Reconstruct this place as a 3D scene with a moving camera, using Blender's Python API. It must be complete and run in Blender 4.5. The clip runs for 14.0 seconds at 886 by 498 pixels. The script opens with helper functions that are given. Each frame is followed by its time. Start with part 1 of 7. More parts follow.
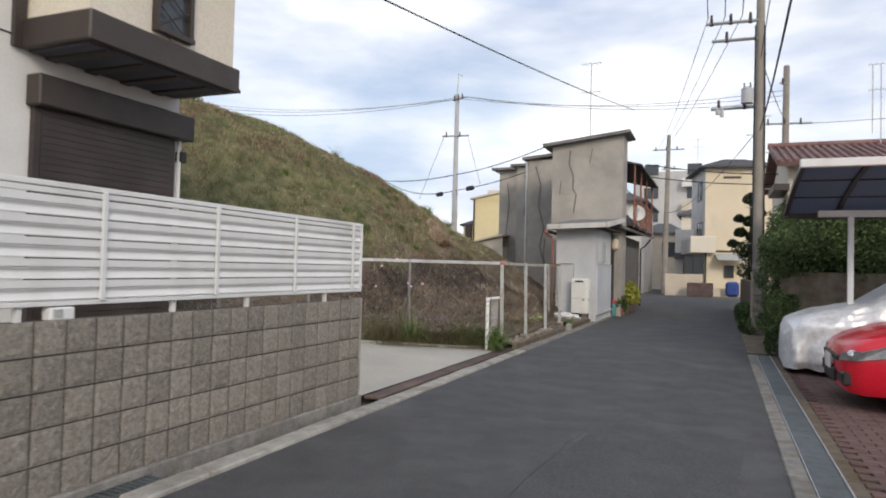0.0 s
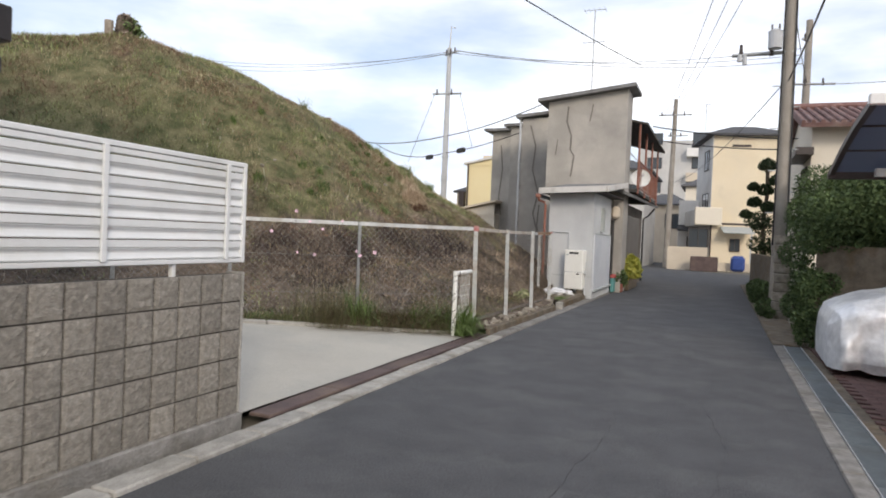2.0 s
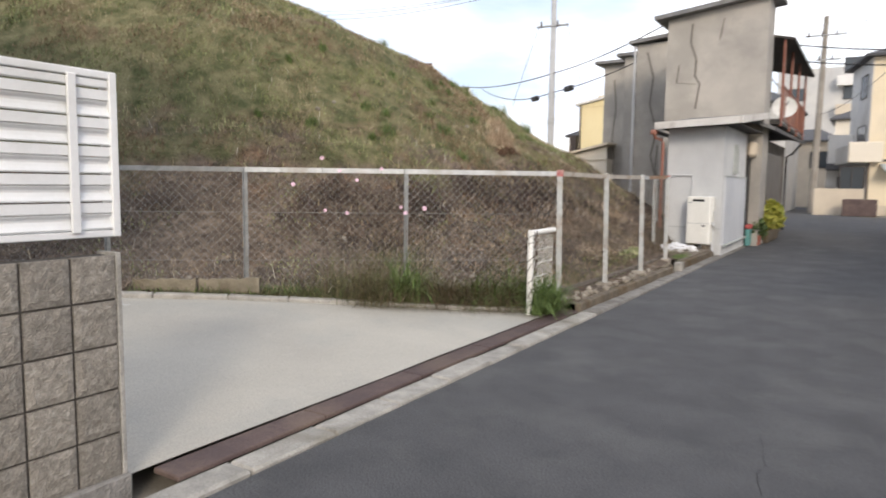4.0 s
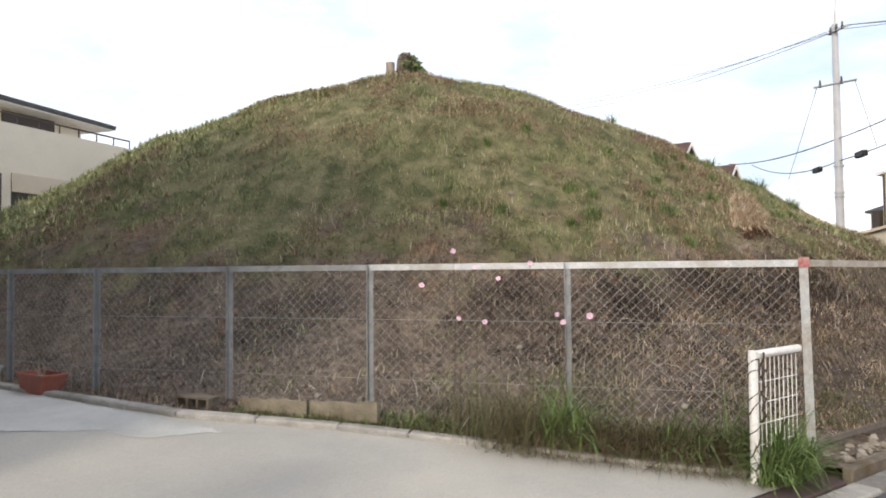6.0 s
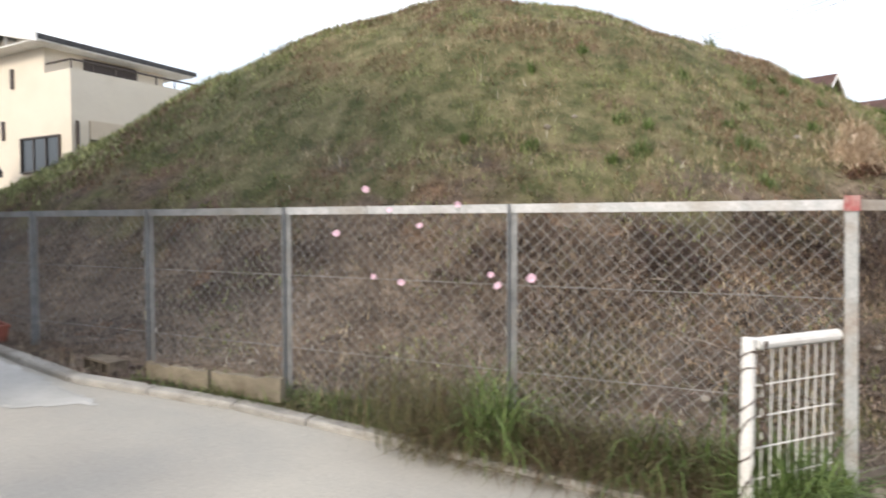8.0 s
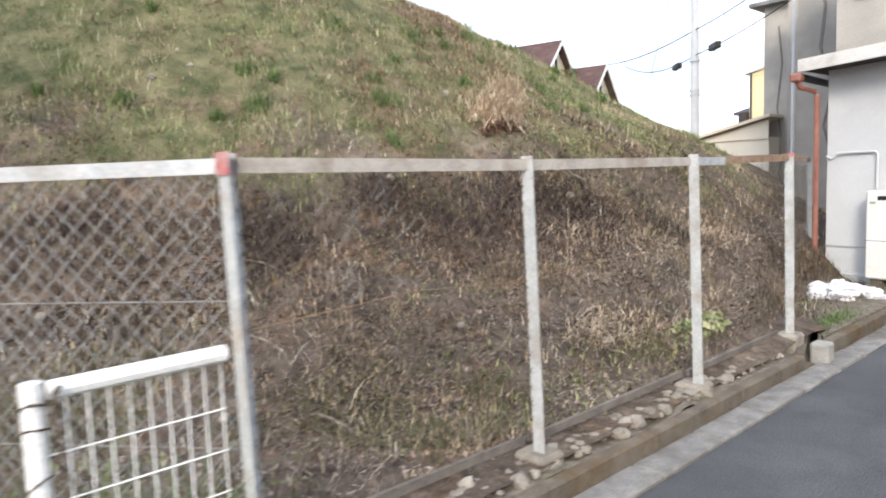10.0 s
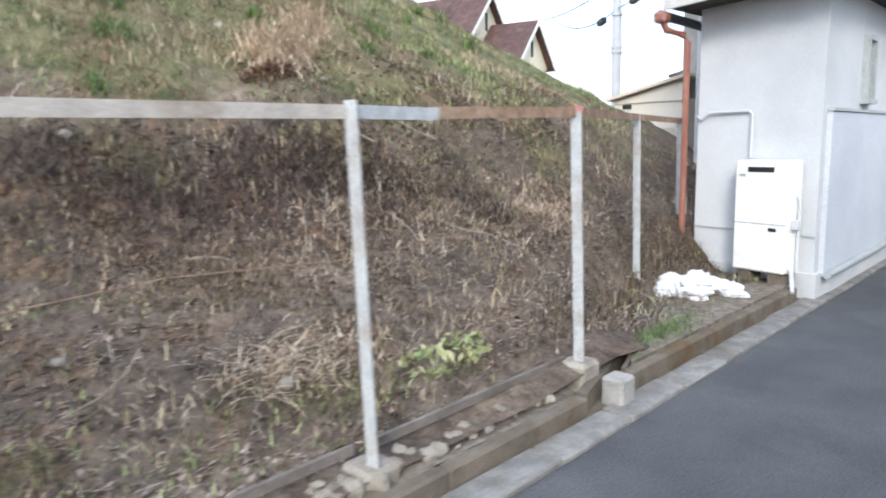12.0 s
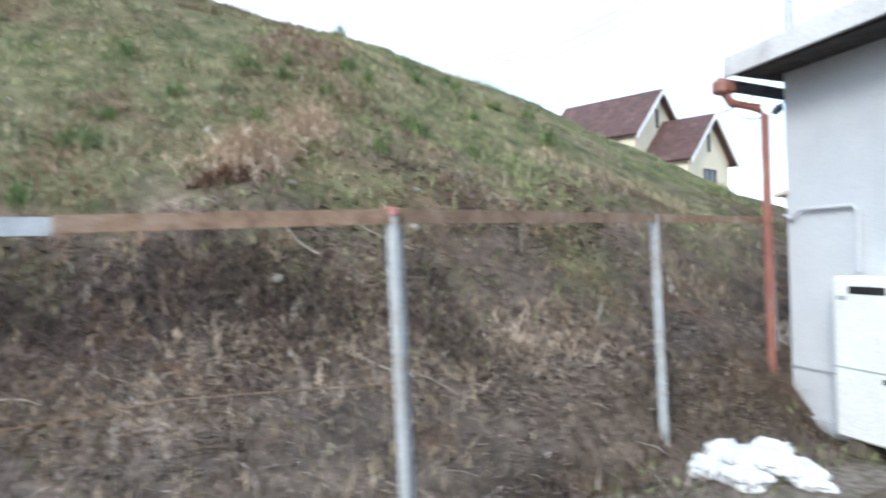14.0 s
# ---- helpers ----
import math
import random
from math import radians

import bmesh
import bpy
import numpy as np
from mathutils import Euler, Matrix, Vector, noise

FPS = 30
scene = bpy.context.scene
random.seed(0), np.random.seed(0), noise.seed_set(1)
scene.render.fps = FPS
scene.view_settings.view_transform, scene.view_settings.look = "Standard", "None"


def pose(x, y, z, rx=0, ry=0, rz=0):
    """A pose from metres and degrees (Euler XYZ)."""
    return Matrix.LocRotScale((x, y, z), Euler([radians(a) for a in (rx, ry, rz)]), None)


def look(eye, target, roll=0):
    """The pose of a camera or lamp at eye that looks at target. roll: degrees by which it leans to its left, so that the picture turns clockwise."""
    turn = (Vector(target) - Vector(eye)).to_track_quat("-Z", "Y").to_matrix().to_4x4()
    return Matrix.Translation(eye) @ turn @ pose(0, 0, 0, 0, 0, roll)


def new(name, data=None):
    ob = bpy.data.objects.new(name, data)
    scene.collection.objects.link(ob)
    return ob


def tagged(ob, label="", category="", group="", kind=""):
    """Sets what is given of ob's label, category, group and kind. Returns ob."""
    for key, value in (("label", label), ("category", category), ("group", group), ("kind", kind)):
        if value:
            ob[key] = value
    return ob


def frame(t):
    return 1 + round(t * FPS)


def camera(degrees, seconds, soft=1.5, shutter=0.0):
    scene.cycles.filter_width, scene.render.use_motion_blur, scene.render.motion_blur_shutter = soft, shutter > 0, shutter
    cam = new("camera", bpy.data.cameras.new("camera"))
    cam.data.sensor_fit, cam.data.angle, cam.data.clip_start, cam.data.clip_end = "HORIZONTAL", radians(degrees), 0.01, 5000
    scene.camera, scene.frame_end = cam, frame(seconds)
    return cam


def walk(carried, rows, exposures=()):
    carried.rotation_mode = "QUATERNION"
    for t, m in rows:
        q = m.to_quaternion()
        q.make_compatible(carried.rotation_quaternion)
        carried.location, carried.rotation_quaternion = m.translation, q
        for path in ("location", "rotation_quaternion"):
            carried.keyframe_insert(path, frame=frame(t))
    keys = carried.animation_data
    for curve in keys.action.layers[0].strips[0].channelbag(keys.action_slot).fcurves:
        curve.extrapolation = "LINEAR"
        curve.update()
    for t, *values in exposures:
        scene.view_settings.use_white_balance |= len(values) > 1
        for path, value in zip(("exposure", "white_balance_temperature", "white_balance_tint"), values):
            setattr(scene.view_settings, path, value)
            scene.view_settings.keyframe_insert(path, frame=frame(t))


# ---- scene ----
cam = camera(66.6, 14.0, soft=1.8, shutter=0.5)
METRES, EYE, TILT, LEAN, TURN = 15.0, 1.43, 0.0, 0.0, 22.4
ROWS = [
    (0.0, 0.0, 0.0, 0.0, -0.04, 1.52, -1.46),
    (0.5, 0.0108, 0.0397, -0.0019, 0.64, 0.27, -1.68),
    (1.0, 0.0202, 0.0754, -0.0019, -1.38, -0.98, -2.37),
    (1.5, 0.0288, 0.1138, -0.0017, -0.73, -1.04, -2.55),
    (2.0, 0.038, 0.1484, -0.002, -0.04, -1.1, -2.45),
    (4.5, 0.0769, 0.3269, -0.0002, 15.65, -5.54, -0.07),
    (5.0, 0.0801, 0.3614, 0.0008, 21.27, -4.72, 0.06),
    (5.5, 0.0887, 0.3948, 0.0036, 32.39, 0.66, 0.24),
    (6.0, 0.0972, 0.4261, 0.0029, 32.5, 1.99, 0.46),
    (6.5, 0.1042, 0.459, 0.0015, 35.27, 1.51, 0.62),
    (7.0, 0.1052, 0.4906, 0.0018, 42.4, -1.08, 0.14),
    (9.5, 0.1558, 0.6454, 0.0004, 28.44, -5.79, 1.01),
    (10.0, 0.1719, 0.6781, 0.0005, 25.29, -5.5, 2.03),
    (10.5, 0.1845, 0.7135, -0.0004, 25.63, -5.58, 2.99),
    (11.0, 0.1993, 0.7463, -0.0008, 26.69, -6.66, 2.72),
    (11.5, 0.2118, 0.7834, -0.0019, 25.02, -7.59, 1.63),
    (12.0, 0.2275, 0.8195, -0.0021, 21.71, -8.86, 1.26),
]
AIMED = [
    (4.3, look((-0.751, 4.768, 1.402), (-1.909, 6.386, 1.196), 0.2)),
    (7.2, look((-1.385, 7.585, 1.445), (-3.25, 8.295, 1.418), 0.0)),
    (12.5, look((-1.539, 13.25, 1.413), (-2.908, 14.668, 1.074), -2.0)),
    (13.0, look((-1.523, 13.733, 1.44), (-3.101, 14.959, 1.348), -3.3)),
    (13.5, look((-1.55, 14.213, 1.455), (-3.367, 15.047, 1.513), -1.4)),
    (14.0, look((-1.43, 14.711, 1.425), (-3.175, 15.689, 1.429), -1.7)),
]
EXPOSURES = [(0.0, -0.1, 6650, 10), (0.5, -0.16, 6550, 10), (1.0, 0.0, 6650, 10), (1.5, 0.08, 6650, 10), (4.5, 0.42, 6800, 11), (6.5, 0.45, 6850, 11), (7.2, 0.5, 6850, 11), (9.5, 0.91, 6500, 10), (11.0, 1.0, 6050, 9), (12.5, 1.02, 5750, 7), (14.0, 0.9, 5550, 5)]
walk(cam, sorted([(t, pose(0, 0, EYE, TILT, LEAN, TURN) @ pose(METRES * x, METRES * y, METRES * z, 90 + pitch, roll, yaw)) for t, x, y, z, yaw, pitch, roll in ROWS] + AIMED, key=lambda row: row[0]), EXPOSURES)

# ---- sky, sun ----
SUN_ROT, SUN_EL = radians(146), radians(28)
world = bpy.data.worlds.new("sky")
scene.world = world
world.use_nodes = True
wn, wl = world.node_tree.nodes, world.node_tree.links
wn.clear()
sky = wn.new("ShaderNodeTexSky")
sky.sky_type, sky.sun_disc = "NISHITA", False
sky.sun_elevation, sky.sun_rotation = SUN_EL, SUN_ROT
sky.dust_density, sky.ozone_density = 2.0, 2.0
wco = wn.new("ShaderNodeTexCoord")
wmap = wn.new("ShaderNodeMapping")
wmap.inputs["Scale"].default_value = (1.0, 1.0, 3.2)
cloud = wn.new("ShaderNodeTexNoise")
cloud.inputs["Scale"].default_value, cloud.inputs["Detail"].default_value = 2.2, 7.0
cloud.inputs["Roughness"].default_value = 0.52
cramp = wn.new("ShaderNodeValToRGB")
cramp.color_ramp.elements[0].position, cramp.color_ramp.elements[1].position = 0.36, 0.62
cramp.color_ramp.elements[0].color, cramp.color_ramp.elements[1].color = (0.42, 0.42, 0.42, 1), (0.97, 0.97, 0.97, 1)
shade = wn.new("ShaderNodeTexNoise")
shade.inputs["Scale"].default_value, shade.inputs["Detail"].default_value = 3.4, 5.0
sramp = wn.new("ShaderNodeValToRGB")
sramp.color_ramp.elements[0].position, sramp.color_ramp.elements[1].position = 0.35, 0.66
sramp.color_ramp.elements[0].color, sramp.color_ramp.elements[1].color = (4.7, 5.4, 6.9, 1), (9.4, 9.4, 9.6, 1)
wmix = wn.new("ShaderNodeMix")
wmix.data_type = "RGBA"
bg = wn.new("ShaderNodeBackground")
bg.inputs["Strength"].default_value = 0.15
wout = wn.new("ShaderNodeOutputWorld")
wl.new(wco.outputs["Generated"], wmap.inputs["Vector"])
wl.new(wmap.outputs["Vector"], cloud.inputs["Vector"])
wl.new(wmap.outputs["Vector"], shade.inputs["Vector"])
wl.new(cloud.outputs["Fac"], cramp.inputs["Fac"])
wl.new(shade.outputs["Fac"], sramp.inputs["Fac"])
wl.new(cramp.outputs["Color"], wmix.inputs["Factor"])
wl.new(sky.outputs["Color"], wmix.inputs["A"])
wl.new(sramp.outputs["Color"], wmix.inputs["B"])
wl.new(wmix.outputs["Result"], bg.inputs["Color"])
wl.new(bg.outputs["Background"], wout.inputs["Surface"])

sun = new("sun", bpy.data.lights.new("sun", "SUN"))
sun.data.energy, sun.data.angle, sun.data.color = 1.5, radians(14), (1.0, 0.9, 0.76)
sun.matrix_world = look((60 * math.sin(SUN_ROT), 60 * math.cos(SUN_ROT), 30), (0, 0, 0))

# ---- materials ----
def mat(name, c1, c2, scale=6.0, rough=0.8, bump=0.25, metal=0.0, fine=70.0, c3=None, stain=1.2, vary=0.0, island=False, spec=0.3, grit=(0.82, 1.14)):
    """Two colours mixed by noise, a third as large stains, fine relief; vary: brightness spread between pieces."""
    m = bpy.data.materials.new(name)
    m.use_nodes = True
    n, l = m.node_tree.nodes, m.node_tree.links
    b = n["Principled BSDF"]
    geo = n.new("ShaderNodeNewGeometry")
    def noise_tex(s, detail=5.0, rgh=0.55):
        t = n.new("ShaderNodeTexNoise")
        t.inputs["Scale"].default_value, t.inputs["Detail"].default_value, t.inputs["Roughness"].default_value = s, detail, rgh
        l.new(geo.outputs["Position"], t.inputs["Vector"])
        return t.outputs["Fac"]
    def ramp(fac, lo, hi):
        r = n.new("ShaderNodeMapRange")
        r.inputs["From Min"].default_value, r.inputs["From Max"].default_value = lo, hi
        l.new(fac, r.inputs["Value"])
        return r.outputs["Result"]
    def mix(fac, a, c, kind="MIX"):
        x = n.new("ShaderNodeMix")
        x.data_type, x.blend_type = "RGBA", kind
        if isinstance(fac, float):
            x.inputs["Factor"].default_value = fac
        else:
            l.new(fac, x.inputs["Factor"])
        for s, v in (("A", a), ("B", c)):
            if isinstance(v, tuple):
                x.inputs[s].default_value = (*v, 1)
            else:
                l.new(v, x.inputs[s])
        return x.outputs["Result"]
    f1 = noise_tex(scale)
    f2 = noise_tex(fine, 3.0)
    col = mix(ramp(f1, 0.36, 0.64), c1, c2)
    if c3:
        col = mix(ramp(noise_tex(stain, 6.0, 0.62), 0.5, 0.72), col, c3)
    fineval = ramp(f2, 0.25, 0.75)
    g = n.new("ShaderNodeMapRange")
    g.inputs["To Min"].default_value, g.inputs["To Max"].default_value = grit
    l.new(fineval, g.inputs["Value"])
    hsv = n.new("ShaderNodeHueSaturation")
    l.new(g.outputs["Result"], hsv.inputs["Value"])
    l.new(col, hsv.inputs["Color"])
    col = hsv.outputs["Color"]
    if vary:
        if island:
            rnd = geo.outputs["Random Per Island"]
        else:
            info = n.new("ShaderNodeObjectInfo")
            rnd = info.outputs["Random"]
        v = n.new("ShaderNodeMapRange")
        v.inputs["To Min"].default_value, v.inputs["To Max"].default_value = 1 - vary, 1 + vary
        l.new(rnd, v.inputs["Value"])
        h2 = n.new("ShaderNodeHueSaturation")
        l.new(v.outputs["Result"], h2.inputs["Value"])
        l.new(col, h2.inputs["Color"])
        col = h2.outputs["Color"]
    l.new(col, b.inputs["Base Color"])
    b.inputs["Metallic"].default_value = metal
    b.inputs["Specular IOR Level"].default_value = spec
    rr = n.new("ShaderNodeMapRange")
    rr.inputs["To Min"].default_value, rr.inputs["To Max"].default_value = max(rough - 0.08, 0.02), min(rough + 0.1, 1)
    l.new(f1, rr.inputs["Value"])
    l.new(rr.outputs["Result"], b.inputs["Roughness"])
    if bump:
        bp = n.new("ShaderNodeBump")
        bp.inputs["Strength"].default_value, bp.inputs["Distance"].default_value = bump, 0.01
        l.new(f2, bp.inputs["Height"])
        l.new(bp.outputs["Normal"], b.inputs["Normal"])
    return m


def glass_mat(name, tint=(0.05, 0.06, 0.07)):
    m = mat(name, tint, tint, rough=0.08, bump=0.0, spec=0.6)
    return m


M_ASPHALT = mat("asphalt", (0.071, 0.072, 0.076), (0.093, 0.094, 0.099), 2.6, 0.84, 1.0, fine=95, c3=(0.115, 0.116, 0.118), stain=1.4, grit=(0.5, 1.55))
M_PATCH = mat("asphalt_patch", (0.074, 0.075, 0.078), (0.092, 0.093, 0.097), 2.6, 0.86, 0.9, fine=95, grit=(0.5, 1.5))
M_GROUND = mat("bare_ground", (0.16, 0.14, 0.11), (0.22, 0.2, 0.17), 0.8, 0.95, 0.4, c3=(0.1, 0.11, 0.07))
M_KERB = mat("kerb_concrete", (0.31, 0.3, 0.275), (0.43, 0.41, 0.375), 7, 0.92, 0.8, fine=70, c3=(0.2, 0.185, 0.155), stain=1.8, vary=0.12)
M_CONC_DARK = mat("damp_concrete", (0.105, 0.088, 0.068), (0.185, 0.155, 0.12), 6, 0.92, 0.7, c3=(0.11, 0.07, 0.03), stain=2.5)
M_SLAB = mat("driveway_concrete", (0.395, 0.375, 0.335), (0.46, 0.44, 0.39), 0.7, 0.85, 0.25, fine=90, c3=(0.35, 0.35, 0.325), stain=0.6)
M_SLAB_OLD = mat("old_concrete", (0.45, 0.45, 0.43), (0.53, 0.53, 0.51), 1.3, 0.85, 0.25, fine=110, c3=(0.36, 0.36, 0.34), stain=0.9)
M_PLATE = mat("steel_plate_brown", (0.085, 0.06, 0.058), (0.12, 0.085, 0.078), 4, 0.7, 0.3, c3=(0.15, 0.11, 0.09), stain=2, vary=0.1)
M_BLOCK = mat("split_block", (0.205, 0.186, 0.16), (0.29, 0.264, 0.228), 30, 0.95, 1.0, fine=120, c3=(0.36, 0.335, 0.295), stain=40, vary=0.13, grit=(0.8, 1.18))
M_JOINT = mat("dark_joint", (0.06, 0.053, 0.046), (0.095, 0.085, 0.075), 12, 0.95, 0.4)
M_LOUVRE = mat("white_aluminium", (0.68, 0.69, 0.69), (0.74, 0.745, 0.74), 3, 0.35, 0.01, c3=(0.62, 0.62, 0.6), stain=2, spec=0.5, grit=(0.97, 1.03))
M_GALV = mat("galvanised_steel", (0.42, 0.44, 0.45), (0.55, 0.56, 0.57), 14, 0.5, 0.1, metal=0.35, c3=(0.36, 0.34, 0.31), stain=3)
M_PALEPOST = mat("pale_painted_steel", (0.43, 0.45, 0.45), (0.53, 0.54, 0.535), 12, 0.55, 0.12, metal=0.1, c3=(0.36, 0.3, 0.25), stain=5)
M_OLDGALV = mat("dull_galvanised_steel", (0.21, 0.22, 0.225), (0.3, 0.31, 0.315), 12, 0.6, 0.12, metal=0.25, c3=(0.18, 0.165, 0.145), stain=3)
M_RUST = mat("rusty_steel", (0.2, 0.125, 0.08), (0.32, 0.22, 0.15), 16, 0.85, 0.4, c3=(0.38, 0.3, 0.23), stain=5)
M_REDPAINT = mat("red_paint", (0.42, 0.12, 0.12), (0.48, 0.3, 0.28), 20, 0.6, 0.2)
M_WIRE = mat("mesh_wire", (0.26, 0.26, 0.25), (0.35, 0.35, 0.34), 9, 0.6, 0.0, metal=0.2)
M_RUSTWIRE = mat("rusty_mesh_wire", (0.09, 0.075, 0.06), (0.17, 0.145, 0.12), 5, 0.85, 0.0)
M_WHITE = mat("white_paint", (0.78, 0.78, 0.76), (0.84, 0.84, 0.82), 5, 0.45, 0.05, c3=(0.66, 0.64, 0.6), stain=4)
M_STEM = mat("vine_stem", (0.06, 0.045, 0.035), (0.11, 0.085, 0.07), 30, 0.9, 0.2)
M_WOOD_SHADE = mat("dark_timber_and_shade", (0.05, 0.045, 0.04), (0.09, 0.085, 0.08), 10, 0.9, 0.4)
M_STUCCO = mat("grey_white_render", (0.56, 0.57, 0.58), (0.62, 0.63, 0.63), 1.5, 0.9, 0.25, fine=140, c3=(0.5, 0.51, 0.52), stain=0.8)
M_STUCCO2 = mat("pale_blue_panel", (0.53, 0.55, 0.59), (0.58, 0.6, 0.63), 1.5, 0.7, 0.12, c3=(0.48, 0.51, 0.56), stain=0.9)
M_OLDCONC = mat("weathered_concrete", (0.36, 0.34, 0.31), (0.46, 0.43, 0.39), 1.2, 0.93, 0.4, fine=60, c3=(0.28, 0.265, 0.25), stain=0.55)
M_CRACK = mat("crack_filler", (0.17, 0.155, 0.14), (0.22, 0.2, 0.18), 9, 0.9, 0.2)
M_ROOFGREY = mat("grey_roof_sheet", (0.16, 0.16, 0.165), (0.23, 0.23, 0.23), 3, 0.7, 0.3, c3=(0.12, 0.11, 0.1))
M_FASCIA = mat("pale_fascia", (0.62, 0.6, 0.57), (0.7, 0.68, 0.65), 4, 0.7, 0.15, c3=(0.45, 0.42, 0.39), stain=2)
M_PIPERED = mat("red_brown_pipe", (0.25, 0.1, 0.075), (0.32, 0.14, 0.1), 6, 0.55, 0.1, c3=(0.36, 0.21, 0.17), stain=4)
M_APPL = mat("appliance_enamel", (0.8, 0.79, 0.74), (0.85, 0.84, 0.79), 3, 0.4, 0.03, spec=0.5)
M_BLACK = mat("black_plastic", (0.02, 0.02, 0.021), (0.035, 0.035, 0.035), 8, 0.5, 0.1)
M_RAG = mat("white_rag", (0.64, 0.65, 0.67), (0.78, 0.78, 0.79), 9, 0.85, 0.3, c3=(0.6, 0.6, 0.6), stain=6)
M_BROWN = mat("dark_brown_aluminium", (0.045, 0.034, 0.031), (0.06, 0.047, 0.042), 2, 0.45, 0.05, c3=(0.075, 0.06, 0.055), stain=1.5, spec=0.4)
M_SOFFIT = mat("dark_soffit", (0.085, 0.085, 0.1), (0.11, 0.11, 0.125), 2, 0.8, 0.1)
M_SIDING = mat("white_siding", (0.72, 0.71, 0.69), (0.77, 0.76, 0.74), 2, 0.8, 0.05, fine=50, grit=(0.96, 1.04))
M_CREAM = mat("cream_render", (0.7, 0.6, 0.44), (0.76, 0.66, 0.5), 0.8, 0.88, 0.2, c3=(0.63, 0.55, 0.42), stain=0.4)
M_CREAM2 = mat("pale_cream_render", (0.7, 0.64, 0.54), (0.76, 0.7, 0.6), 0.8, 0.88, 0.2, c3=(0.64, 0.58, 0.49), stain=0.4)
M_YELLOW = mat("yellow_render", (0.76, 0.64, 0.38), (0.8, 0.69, 0.43), 0.8, 0.85, 0.15)
M_GREYWALL_SHADE = mat("pale_grey_render_and_shade", (0.5, 0.5, 0.5), (0.58, 0.57, 0.55), 0.8, 0.85, 0.2, c3=(0.44, 0.43, 0.42), stain=0.5)
M_ROOFBROWN = mat("brown_roof_tile", (0.075, 0.043, 0.038), (0.115, 0.068, 0.06), 4, 0.75, 0.3, c3=(0.17, 0.1, 0.085), stain=1.5)
M_GABLE = mat("pale_yellow_render", (0.7, 0.63, 0.46), (0.77, 0.7, 0.53), 0.8, 0.85, 0.15)
M_WALLBEIGE = mat("beige_wall", (0.58, 0.5, 0.4), (0.64, 0.56, 0.45), 1.5, 0.9, 0.2)
M_ROOFDARK = mat("dark_roof_tile", (0.065, 0.065, 0.07), (0.1, 0.1, 0.105), 5, 0.75, 0.4, vary=0.15)
M_ROOFRED = mat("red_brown_roof_tile", (0.15, 0.08, 0.072), (0.23, 0.135, 0.12), 4, 0.7, 0.3, c3=(0.28, 0.2, 0.18), stain=1.5, vary=0.18)
M_GLASS = glass_mat("window_glass")
M_CARPORT = mat("smoke_polycarbonate", (0.1, 0.11, 0.13), (0.13, 0.14, 0.16), 1.2, 0.4, 0.05)
cn, cl = M_CARPORT.node_tree.nodes, M_CARPORT.node_tree.links
tr_node, ms_node = cn.new("ShaderNodeBsdfTranslucent"), cn.new("ShaderNodeMixShader")
tr_node.inputs["Color"].default_value = (0.3, 0.33, 0.4, 1)
ms_node.inputs["Fac"].default_value = 0.45
cl.new(cn["Principled BSDF"].outputs[0], ms_node.inputs[1])
cl.new(tr_node.outputs[0], ms_node.inputs[2])
cl.new(ms_node.outputs[0], cn["Material Output"].inputs["Surface"])
M_POLE = mat("concrete_pole", (0.26, 0.235, 0.205), (0.34, 0.31, 0.275), 2, 0.9, 0.25, c3=(0.28, 0.26, 0.23), stain=1)
M_POLEPALE = mat("pale_steel_pole", (0.45, 0.46, 0.48), (0.52, 0.53, 0.55), 2, 0.6, 0.1)
M_CABLE = mat("black_cable", (0.02, 0.02, 0.022), (0.03, 0.03, 0.032), 8, 0.6, 0.0)
M_GREYCABLE = mat("grey_cable", (0.16, 0.16, 0.17), (0.22, 0.22, 0.23), 8, 0.6, 0.0)
M_CARRED = mat("red_car_paint", (0.62, 0.012, 0.03), (0.66, 0.015, 0.035), 2, 0.18, 0.0, spec=0.6)
M_COVER = mat("silver_car_cover", (0.72, 0.74, 0.78), (0.84, 0.85, 0.87), 3, 0.36, 0.5, metal=0.3, fine=14, c3=(0.55, 0.57, 0.6), stain=2)
M_CHROME = mat("lamp_chrome", (0.6, 0.6, 0.6), (0.75, 0.75, 0.75), 9, 0.15, 0.0, metal=0.9)
M_LAMPGLASS = mat("headlamp_glass", (0.22, 0.23, 0.25), (0.34, 0.35, 0.37), 14, 0.12, 0.0, metal=0.3, spec=0.7)
M_TYRE = mat("tyre_rubber", (0.015, 0.015, 0.016), (0.025, 0.025, 0.026), 20, 0.85, 0.2)
M_PAVER = mat("red_paver", (0.11, 0.068, 0.064), (0.155, 0.097, 0.09), 8, 0.92, 0.5, c3=(0.11, 0.085, 0.07), stain=1.6, vary=0.12)
M_GRATE = mat("steel_grating", (0.085, 0.102, 0.11), (0.125, 0.145, 0.155), 12, 0.65, 0.3, metal=0.15, c3=(0.07, 0.075, 0.07), stain=2.5, vary=0.1)
M_TERRACOTTA = mat("terracotta_plastic", (0.25, 0.08, 0.055), (0.31, 0.115, 0.085), 6, 0.6, 0.1)
M_GREYPLASTIC = mat("grey_plastic", (0.33, 0.37, 0.36), (0.44, 0.45, 0.45), 6, 0.6, 0.1)
M_KERBOLD = mat("old_kerb_concrete", (0.175, 0.167, 0.155), (0.27, 0.257, 0.24), 8, 0.93, 1.0, fine=60, c3=(0.14, 0.125, 0.1), stain=2.2, vary=0.12)
M_SOIL = mat("gritty_soil", (0.13, 0.105, 0.08), (0.26, 0.22, 0.18), 18, 0.95, 1.0, fine=55, c3=(0.1, 0.1, 0.055), stain=3)
